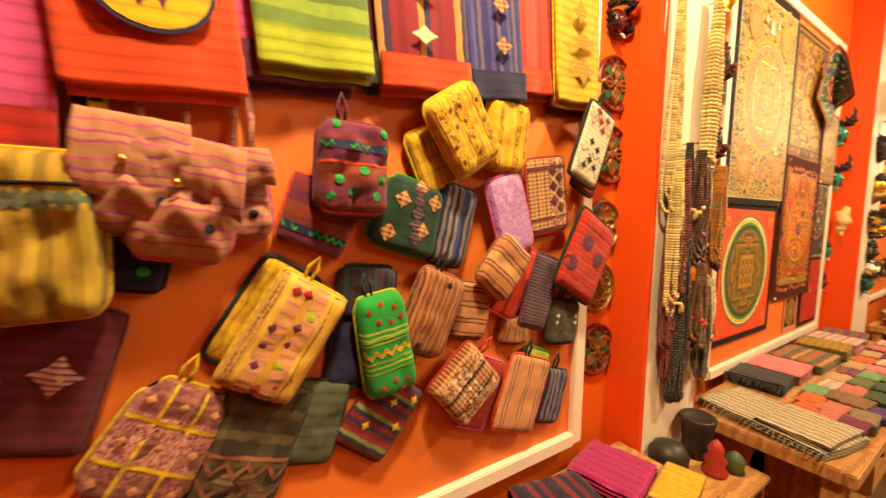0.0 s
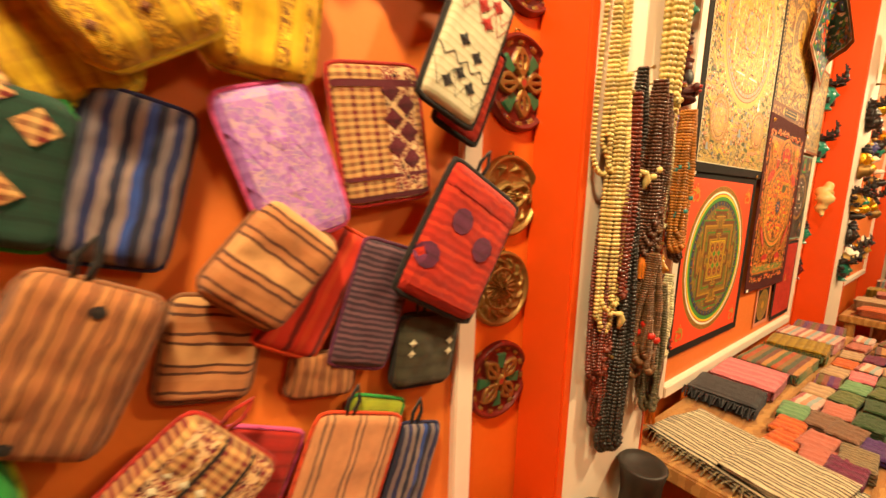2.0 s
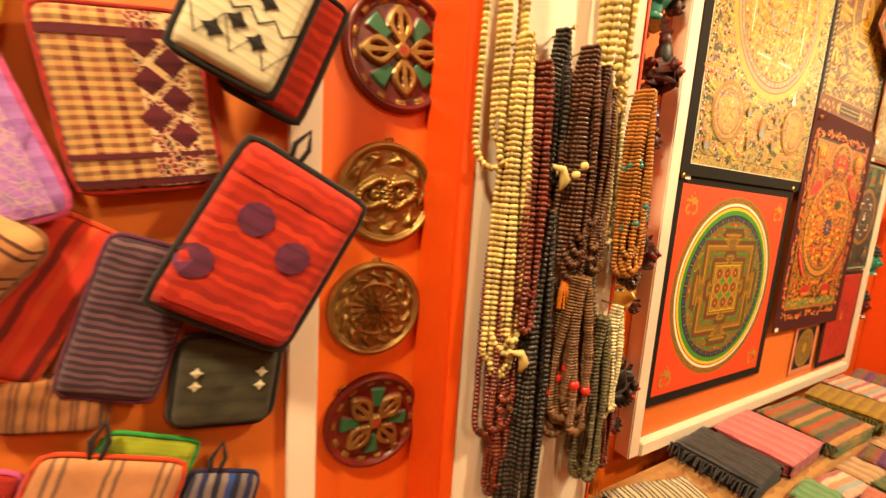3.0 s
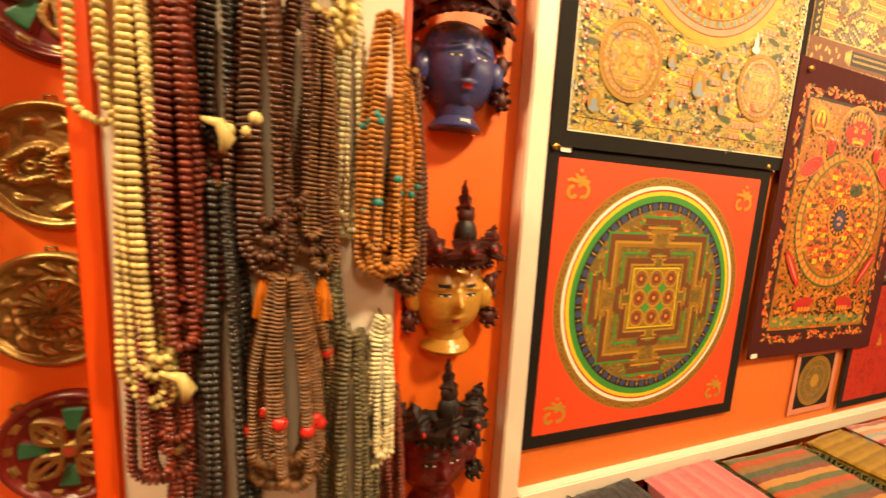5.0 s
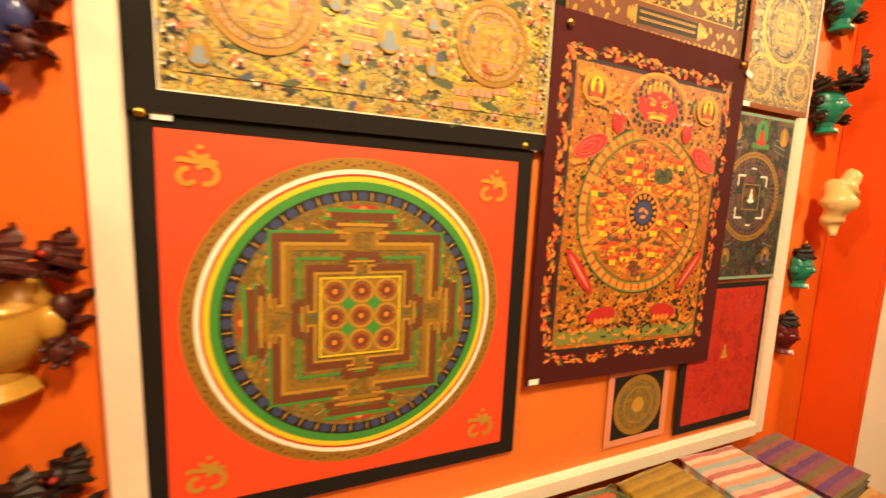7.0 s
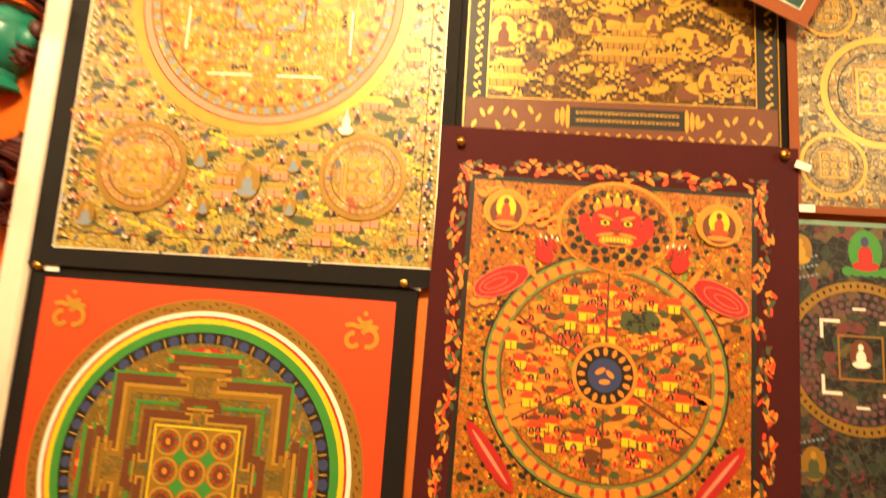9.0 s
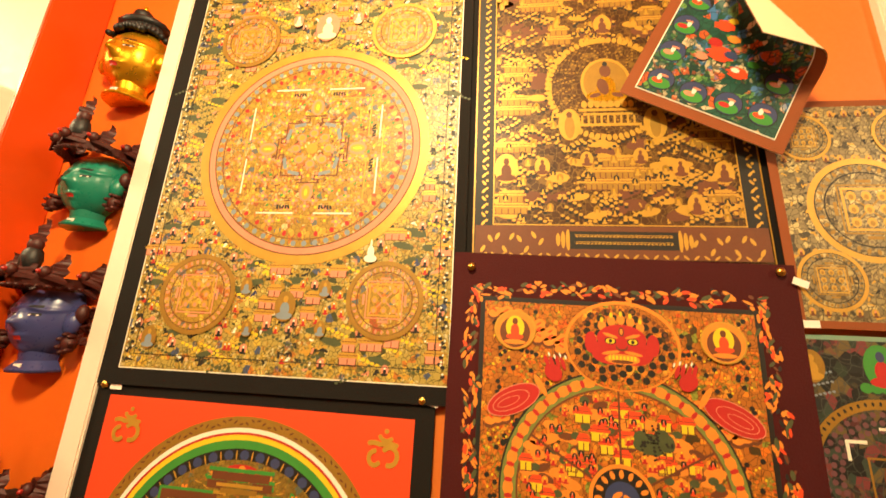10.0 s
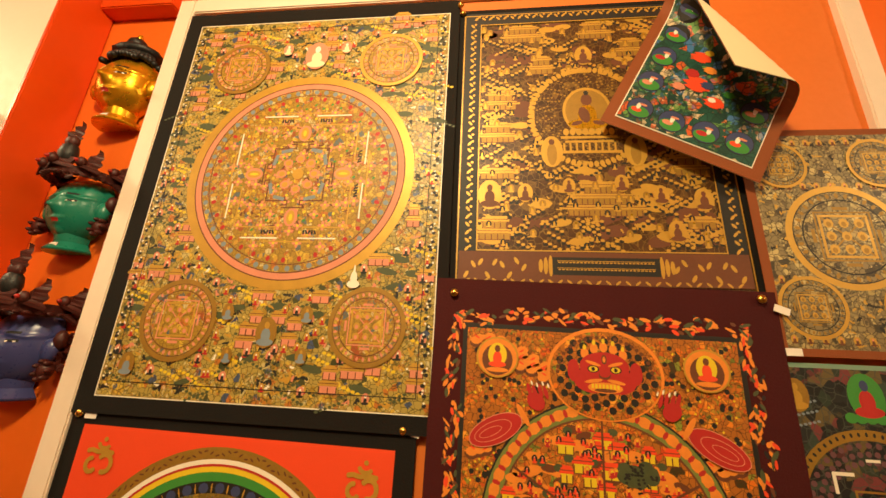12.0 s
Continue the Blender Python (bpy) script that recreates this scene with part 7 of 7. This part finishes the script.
strings(1.668, 1.67, 1.30, 0.062, 6, 0.0056, 0.6, "tan", "tan wooden bead strings with turquoise spots", 0.030, [(0.2, "turquoise", 1.05), (0.36, "turquoise", 1.05), (0.7, "turquoise", 1.05)])
strings(1.702, 1.61, 1.28, 0.040, 4, 0.0056, 0.6, "brown", "dark brown strings with amber markers", 0.018, [(0.42, "amber", 1.2)])
strings(1.545, 1.34, 1.03, 0.078, 6, 0.0080, 0.32, "sand", "flat wooden disc strings with coral beads", 0.026, [(0.33, "coral", 1.25), (0.66, "coral", 1.25)])
strings(1.598, 1.36, 1.10, 0.030, 2, 0.0060, 0.6, "olive", "short olive string with red beads", 0.016, [(0.3, "coral", 1.6), (0.62, "coral", 1.6)], "amber")
strings(1.628, 1.255, 0.90, 0.062, 6, 0.0062, 0.55, "olive", "olive stone bead strings", 0.022)
strings(1.672, 1.275, 1.03, 0.032, 4, 0.0055, 0.6, "white", "white disc bead strings", 0.026)
strings(1.693, 1.16, 0.90, 0.03, 3, 0.0048, 0.7, "redwood", "thin brown strings with an amber tassel", 0.012, (), "amber")
strings(1.42, 1.12, 0.93, 0.03, 3, 0.005, 0.7, "redwood", "short red-brown wooden bead strings", 0.012)
# carved bone hooks among the strings
for x, z in ((1.428, 1.20), (1.476, 1.50)):
    solid("bone_crescent", tube([(x - 0.014, 0.672, z + 0.014), (x + 0.004, 0.668, z + 0.01), (x + 0.012, 0.668, z - 0.006), (x + 0.006, 0.67, z - 0.024)], [0.003, 0.007, 0.009, 0.003], 8), BEAD["ivory"], None, "small ivory crescent on the bead strings", "ornament", "", "", True)


# ---- tables and folded cloths ----
def table(x0, x1, y0, y1, top, label):
    """Wooden display table: plank top with a lipped edge, legs, rails and a low shelf."""
    ob = thing("display_table", pose(0, 0, 0), label, "table", "display tables along the wall")
    part("tabletop", box(x0 + 0.02, x1 - 0.02, y0 + 0.02, y1, top - 0.03, top - 0.004, 0.003), M["table_wood"], ob)
    part("edging", box(x0, x1, y0, y0 + 0.028, top - 0.045, top, 0.005), M["table_wood"], ob, "rounded wooden edge strip")
    part("edging", box(x0, x0 + 0.024, y0 + 0.03, y1, top - 0.045, top + 0.001, 0.005), M["table_wood"], ob, "rounded wooden edge strip")
    for x in (x0 + 0.03, x1 - 0.08):
        for y in (y0 + 0.03, y1 - 0.08):
            part("leg", box(x, x + 0.05, y, y + 0.05, 0, top - 0.03, 0.004), M["table_wood"], ob)
    part("rail", box(x0 + 0.08, x1 - 0.08, y0 + 0.045, y0 + 0.065, top - 0.12, top - 0.045), M["table_wood"], ob)
    part("shelf", box(x0 + 0.03, x1 - 0.03, y0 + 0.08, y1 - 0.08, 0.28, 0.30), M["table_wood"], ob)
    return ob


table(1.70, 3.62, 0.285, 0.775, 0.75, "wooden display table covered with folded shawls")
table(4.35, 6.2, 0.20, 0.70, 0.70, "far wooden display table with heaped textiles")
table(0.2, 1.33, 0.47, 0.775, 0.735, "low wooden stand with folded cloths under the bags")


def folded(x, y, z, w, d, h, turn, fabric, label, fringe=None, group="folded shawls on the table", name="folded_shawl"):
    """A folded shawl: soft layers, rounded front fold, slightly uneven top."""
    ob = thing(name, pose(x, y, z, 0, 0, turn), label, "shawl", group)
    layers = max(2, int(h / 0.009))
    seed = x * 13 + y * 29
    for k in range(layers):
        bm = bmesh.new()
        nx, ny, t = 16, 12, h / layers
        z0 = k * t
        dw, dd = 1 - 0.02 * random.Random(seed + k).random(), 1 - 0.03 * random.Random(seed - k).random()

        def at(u, v, top):
            e = max(abs(u), abs(v))
            droop = 0.5 * t * max(0.0, (e - 0.86) / 0.14) ** 2
            wob = 0.0035 * noise.noise(Vector((u * 3 + seed, v * 3, k * 0.7))) + 0.002 * noise.noise(Vector((u * 9, v * 9 + seed, k)))
            px, py = u * w / 2 * dw * (1 + 0.012 * math.sin(v * 5 + seed)), v * d / 2 * dd * (1 + 0.012 * math.sin(u * 4 + seed))
            return (px, py, z0 + (t - droop + (wob if k == layers - 1 else 0) if top else droop))

        g = [[[bm.verts.new(at(2 * i / nx - 1, 2 * j / ny - 1, s)) for i in range(nx + 1)] for j in range(ny + 1)] for s in (0, 1)]
        for s in (0, 1):
            for j in range(ny):
                for i in range(nx):
                    bm.faces.new((g[s][j][i], g[s][j][i + 1], g[s][j + 1][i + 1], g[s][j + 1][i]))
        for i in range(nx):
            for j in (0, ny):
                bm.faces.new((g[0][j][i], g[0][j][i + 1], g[1][j][i + 1], g[1][j][i]))
        for j in range(ny):
            for i in (0, nx):
                bm.faces.new((g[0][j][i], g[0][j + 1][i], g[1][j + 1][i], g[1][j][i]))
        part("fold", bm, fabric, ob, "", True)
    if fringe:
        bm = bmesh.new()
        rnd = random.Random(int(seed * 100))
        for i in range(26):
            yy = d * (i / 25 - 0.5)
            x0 = -w / 2
            tube([(x0 + 0.004, yy, h * 0.7), (x0 - 0.014, yy + rnd.uniform(-0.004, 0.004), h * 0.75 + rnd.uniform(0, 0.012)), (x0 - 0.026 - rnd.uniform(0, 0.012), yy + rnd.uniform(-0.006, 0.006), h * 0.4 + rnd.uniform(-0.008, 0.016))], 0.0022, 4, False, bm)
        part("fringe", bm, fringe, ob, "knotted thread fringe")
    return ob


def wv(name, cols, axis=0, rep=0.05, across=None):
    return woven(name, C(*cols), axis, rep, None, 0.003, C(*across) if across else None)


CHECK = woven("black_white_check", C("d8cca8", "2c2820", "d8cca8", "d8cca8", "3a342a"), 0, 0.028, None, 0.001)
F = {
    "slate": wv("slate_wool", ("2c3036", "383c42", "262a30"), 0, 0.02), "pink": wv("pink_wool", ("d87880", "d06c78", "dc8488"), 0, 0.05),
    "multi": wv("earth_stripe_wool", ("8a6a3c", "b0502c", "5a6a44", "c08a4c", "7a4a3c", "4a5a48"), 1, 0.10), "mustard": wv("mustard_wool", ("9a7a14", "8a6c10", "a88820"), 1, 0.03),
    "pale": wv("pale_striped_wool", ("d8b0a0", "9ab0b0", "d89878", "e0c8b0", "b86a6a"), 1, 0.07), "orange": wv("orange_wool", ("c85a20", "d87434", "b84c18"), 0, 0.03),
    "rose": wv("rose_wool", ("b86a58", "b0604f", "c07464"), 0, 0.03), "plum": wv("plum_wool", ("6a1c44", "5a1638", "742450"), 0, 0.03),
    "moss": wv("moss_wool", ("5a6a3c", "4c5c34", "64743f"), 0, 0.03), "mint": wv("mint_wool", ("6a9a6a", "5c8c60", "74a474"), 0, 0.03),
    "taupe": wv("taupe_wool", ("7a5a44", "6c4e3a", "84644c"), 0, 0.03), "forest": wv("forest_wool", ("2c4a28", "24401f", "345430"), 0, 0.03),
    "violet": wv("violet_wool", ("4a2a6a", "40225c", "543074"), 0, 0.03), "ribbed": wv("ribbed_wool", ("8a7a5a", "5a4c38", "94845f"), 0, 0.014),
    "lilac": wv("violet_stripe_wool", ("7a3a5a", "5a2a6a", "8a4a3a", "6a5a2a"), 1, 0.06), "sand": wv("sand_wool", ("b89870", "c8a880", "a8886a"), 0, 0.04),
}
T = 0.752
folded(1.875, 0.525, T, 0.26, 0.41, 0.030, -12, CHECK, "black and cream checked cotton stole, folded", F["ribbed"])
folded(1.855, 0.435, T + 0.031, 0.235, 0.20, 0.016, -8, CHECK, "second fold of a checked cotton stole")
folded(2.225, 0.68, T, 0.17, 0.20, 0.05, 4, F["slate"], "dark slate wool shawl with a tufted edge", F["slate"])
folded(2.46, 0.68, T, 0.24, 0.20, 0.045, 2, F["pink"], "salmon pink wool shawl, folded")
folded(2.745, 0.66, T, 0.30, 0.21, 0.044, -2, F["multi"], "earth-striped wool shawl with a fringe", F["forest"])
folded(3.01, 0.65, T, 0.20, 0.21, 0.058, 4, F["mustard"], "mustard wool shawl with dark tassels", F["moss"])
folded(3.23, 0.65, T, 0.20, 0.22, 0.055, -3, F["pale"], "pale striped wool shawl, folded over")
folded(3.46, 0.655, T, 0.20, 0.20, 0.045, 5, F["lilac"], "violet and rust striped shawl")
row1 = [("orange", 2.06), ("orange", 2.15), ("rose", 2.235), ("plum", 2.32), ("ribbed", 2.40)]
names = {"orange": "orange", "rose": "dusty rose", "plum": "plum", "ribbed": "ribbed beige", "mint": "mint green", "taupe": "taupe", "violet": "violet", "forest": "dark green", "moss": "moss green", "sand": "sand", "lilac": "violet striped", "pink": "pink", "pale": "pale striped", "multi": "earth striped"}
rows_of = [
    [(2.09, 0.485, "orange"), (2.035, 0.41, "rose"), (2.01, 0.355, "plum")],
    [(2.175, 0.50, "orange"), (2.13, 0.425, "rose"), (2.11, 0.345, "ribbed")],
    [(2.305, 0.515, "mint"), (2.285, 0.44, "taupe"), (2.25, 0.385, "taupe"), (2.235, 0.325, "violet")],
    [(2.43, 0.50, "pale"), (2.41, 0.425, "rose"), (2.38, 0.35, "forest")],
    [(2.56, 0.50, "sand"), (2.55, 0.425, "moss"), (2.53, 0.345, "forest")],
    [(2.70, 0.495, "lilac"), (2.69, 0.42, "mint"), (2.68, 0.345, "moss")],
    [(2.84, 0.495, "sand"), (2.83, 0.42, "pink"), (2.82, 0.345, "moss")],
    [(2.99, 0.49, "orange"), (2.98, 0.415, "pale"), (2.97, 0.345, "sand")],
    [(3.14, 0.49, "sand"), (3.13, 0.415, "plum"), (3.12, 0.345, "violet")],
    [(3.32, 0.49, "rose"), (3.31, 0.40, "multi"), (3.30, 0.34, "taupe")],
    [(3.48, 0.49, "pale"), (3.47, 0.40, "lilac")],
]
for i, line in enumerate(rows_of):
    for j, (x, y, k) in enumerate(line):
        folded(x, y, T, 0.125, 0.074, 0.026 + 0.007 * ((i * 3 + j) % 3), -6 + 5 * ((i + 2 * j) % 3), F[k], "small folded %s wool scarf" % names[k], None, "small folded scarves", "folded_scarf")
# textiles on the low stand
folded(1.12, 0.675, 0.737, 0.20, 0.19, 0.035, 14, wv("magenta_brocade", ("b82474", "a81c68", "c8347c"), 0, 0.03, ("b82474", "8a1c58", "c03c80")), "magenta brocade cloth, folded", None, "cloths on the low stand", "folded_cloth")
folded(1.215, 0.54, 0.737, 0.20, 0.10, 0.026, 14, S_YEL, "yellow figured cloth, folded", None, "cloths on the low stand", "folded_cloth")
folded(0.885, 0.635, 0.737, 0.22, 0.24, 0.03, -12, wv("navy_maroon_ikat", ("1c1c38", "6a1c34", "1c1c38", "2c2444", "7a2a3c"), 0, 0.09), "navy and maroon ikat cloth, folded", None, "cloths on the low stand", "folded_cloth")
folded(0.60, 0.635, 0.737, 0.26, 0.24, 0.03, 5, wv("dark_stripe_cloth", ("2a2030", "4a2c3a", "1c1c2c"), 0, 0.07), "dark striped cloth, folded", None, "cloths on the low stand", "folded_cloth")


# ---- pots and figures between the stands ----
def turned(name, x, y, z, profile, mat, label, category):
    return solid(name, lathe(profile, 28), mat, pose(x, y, z), label, category, "", "", True)


crate = thing("wooden_crate", pose(1.51, 0.63, 0.03), "plain wooden crate holding clay figures", "crate")
part("lid", box(-0.17, 0.17, -0.16, 0.085, 0.60, 0.62, 0.004), M["table_wood"], crate)
for sx in (-1, 1):
    part("side", box(sx * 0.15 - 0.01, sx * 0.15 + 0.01, -0.15, 0.08, -0.03, 0.60), M["table_wood"], crate)
turned("stone_mortar", 1.60, 0.66, 0.65, [(0.001, 0), (0.05, 0.0), (0.046, 0.05), (0.05, 0.10), (0.058, 0.135), (0.054, 0.14), (0.04, 0.13), (0.001, 0.125)], M["dark_clay"], "dark round stone drum on the crate", "drum")
turned("clay_pot", 1.42, 0.665, 0.65, [(0.001, 0), (0.035, 0.0), (0.058, 0.03), (0.06, 0.06), (0.045, 0.088), (0.02, 0.10), (0.001, 0.102)], M["dark_clay"], "round black clay pot on the crate", "pot")
turned("clay_figure", 1.535, 0.575, 0.65, [(0.001, 0), (0.034, 0.0), (0.038, 0.014), (0.026, 0.03), (0.033, 0.05), (0.02, 0.068), (0.024, 0.085), (0.014, 0.105), (0.001, 0.118)], M["terracotta"], "small red clay figure on the crate", "figure")
turned("clay_figure", 1.605, 0.545, 0.65, [(0.001, 0), (0.03, 0.0), (0.026, 0.02), (0.03, 0.04), (0.016, 0.06), (0.001, 0.07)], plain("green_clay", srgb("4a5a34"), 0.6, 0, 0.2), "small green clay figure on the crate", "figure")
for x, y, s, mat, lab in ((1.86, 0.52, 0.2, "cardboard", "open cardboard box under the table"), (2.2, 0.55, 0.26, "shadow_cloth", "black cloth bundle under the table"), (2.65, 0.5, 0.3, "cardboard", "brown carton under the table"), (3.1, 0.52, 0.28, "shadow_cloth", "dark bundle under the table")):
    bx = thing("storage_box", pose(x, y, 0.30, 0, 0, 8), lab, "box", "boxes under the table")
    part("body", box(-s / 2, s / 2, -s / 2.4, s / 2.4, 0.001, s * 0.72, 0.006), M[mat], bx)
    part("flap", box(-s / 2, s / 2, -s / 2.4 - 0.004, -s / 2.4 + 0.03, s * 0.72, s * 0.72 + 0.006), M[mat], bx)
shelf = thing("small_shelf", pose(1.98, 0.45, 0.30), "small red-brown wooden rack under the table", "rack")
for k in range(3):
    part("board", box(-0.07, 0.07, -0.1, 0.1, 0.02 + 0.12 * k, 0.035 + 0.12 * k), plain("red_wood", srgb("8a3a1c"), 0.5, 0, 0.2), shelf)
for sx in (-1, 1):
    part("side", box(sx * 0.07 - 0.008, sx * 0.07 + 0.008, -0.1, 0.1, 0.0, 0.32), M["table_wood"], shelf)


# ---- far bays ----
for k, (z, skin) in enumerate(((1.98, "dark"), (1.72, "gold_leaf"), (1.48, "ochre"), (1.26, "dark"), (1.05, "teal"))):
    mask(4.06 + 0.05 * (k % 2), z, 0.24, skin, "small face mask on the cream column", "tall" if k % 2 == 0 else "curls", 0, 0, 0.70, CROWN_DARK)
for k in range(11):
    x, z = 4.85 + 0.3 * (k % 4), 1.05 + 0.42 * (k // 4)
    mask(x, z, 0.27, ("teal", "gold_leaf", "dark", "ochre", "blue")[k % 5], "carved face mask on the far board", "curls" if k % 3 == 0 else "tall", 0, 0.0, PILASTER - 0.034, CROWN_DARK)


for k in range(40):
    x = (4.02, 4.16, 4.9, 5.1, 5.35, 5.6, 5.85, 6.38, 6.52, 6.62)[k % 10]
    z = 0.98 + 0.29 * (k // 10) + 0.05 * math.sin(k * 3.1)
    y = 0.70 if x < 4.3 or x > 6.2 else WALL
    s = 0.8 + 0.3 * math.sin(k * 1.7)
    solid("wall_ornament", lathe([(0.001, 0), (0.05 * s, 0.002), (0.055 * s, 0.012), (0.035 * s, 0.03), (0.042 * s, 0.045), (0.018 * s, 0.062), (0.001, 0.07)], 16), (M["old_brass"], M["p_white"], SKIN["dark"], M["gold"])[k % 4], pose(x + 0.07, y, z + 0.13, 90, 0, 0), "round cast ornament hung on the far wall", "ornament", "ornaments in the far bays", "", True)


def wall_lamp(x, y, z, s):
    ob = thing("wall_lamp", pose(x, y, z), "wall lamp with a tasselled cream shade", "lamp", "wall lamps")
    part("shade", lathe([(0.10 * s, 0.0), (0.072 * s, 0.16 * s), (0.070 * s, 0.16 * s), (0.097 * s, 0.0)], 26), M["shade"], ob, "cream pleated shade", True)
    bm = bmesh.new()
    for k in range(30):
        a = k * math.tau / 30
        tube([(0.098 * s * math.cos(a), 0.098 * s * math.sin(a), 0.0), (0.1 * s * math.cos(a), 0.1 * s * math.sin(a), -0.045 * s)], 0.004 * s, 4, False, bm)
    part("tassels", bm, M["shade"], ob, "thread tassels")
    part("arm", tube([(0, 0.0, 0.02), (0, 0.0, -0.06 * s), (0, 0.05, -0.11 * s), (0, 0.12, -0.10 * s)], 0.008, 8), M["old_brass"], ob, "brass arm", True)
    part("bowl", lathe([(0.002, -0.13 * s), (0.04 * s, -0.12 * s), (0.055 * s, -0.08 * s), (0.05 * s, -0.075 * s), (0.002, -0.08 * s)], 20), M["brass"], ob, "", True)


wall_lamp(4.12, 0.575, 2.26, 1.0)
wall_lamp(6.45, 0.575, 2.2, 1.0)
for k in range(9):
    x, y = 4.5 + 0.19 * k, 0.46 + 0.05 * math.sin(k * 2)
    folded(x, y, 0.702, 0.18, 0.34, 0.05 + 0.03 * (k % 3), 4 * (k % 3) - 4, F[("orange", "sand", "rose", "taupe", "mustard", "pink", "slate", "pale", "plum")[k]], "folded textile heaped on the far table", None, "textiles on the far table", "folded_textile")
# shelf of figurines along the end of the far table
cab = thing("display_shelf", pose(6.9, 0.48, 0.0), "cream shelves crowded with small figurines", "shelf")
for k in range(6):
    part("shelf_board", box(-0.18, 1.2, -0.16, 0.18, 0.55 + 0.34 * k, 0.57 + 0.34 * k), M["trim"], cab)
for x in (-0.19, 1.2):
    for y in (-0.16, 0.16):
        part("upright", box(x, x + 0.02, y, y + 0.02, 0, 2.3), M["trim"], cab)
rnd = random.Random(5)
for k in range(6):
    for j in range(9):
        s = rnd.uniform(0.7, 1.25)
        turned("figurine", 6.78 + 0.14 * j + rnd.uniform(-0.02, 0.02), 0.42 + rnd.uniform(-0.06, 0.08), 0.571 + 0.34 * k, [(0.001, 0), (0.045 * s, 0), (0.04 * s, 0.03 * s), (0.03 * s, 0.08 * s), (0.042 * s, 0.12 * s), (0.02 * s, 0.15 * s), (0.028 * s, 0.18 * s), (0.012 * s, 0.21 * s), (0.001, 0.215 * s)], (M["old_brass"], M["dark_clay"], M["p_white"], M["terracotta"], M["gold"], SKIN["teal"])[rnd.randrange(6)], "small turned figurine on the cream shelves", "figurine")
hanger = thing("hanging_garments", pose(6.35, 0.35, 0.0), "row of dark and cream garments on hangers", "garments")
for k in range(6):
    bm = bmesh.new()
    g = [[bm.verts.new((0.06 * k + 0.012 * math.sin(j * 1.3 + k), -0.16 + 0.32 * j / 10, zz + 0.01 * math.sin(j * 2))) for j in range(11)] for zz in (0.9, 1.1, 1.3, 1.45)]
    for a in range(3):
        for j in range(10):
            bm.faces.new((g[a][j], g[a][j + 1], g[a + 1][j + 1], g[a + 1][j]))
    bmesh.ops.solidify(bm, geom=bm.faces[:], thickness=0.012)
    part("garment", bm, (R["black"], S_WHITE, R["maroon"], S_WHITE, R["olive"], R["black"])[k], hanger, "", True)
part("rail", tube([(-0.05, 0, 1.47), (0.4, 0, 1.47)], 0.01, 8), M["brass"], hanger, "", True)
part("post", box(-0.06, -0.04, -0.01, 0.01, 0, 1.47), M["brass"], hanger)
part("post", box(0.39, 0.41, -0.01, 0.01, 0, 1.47), M["brass"], hanger)
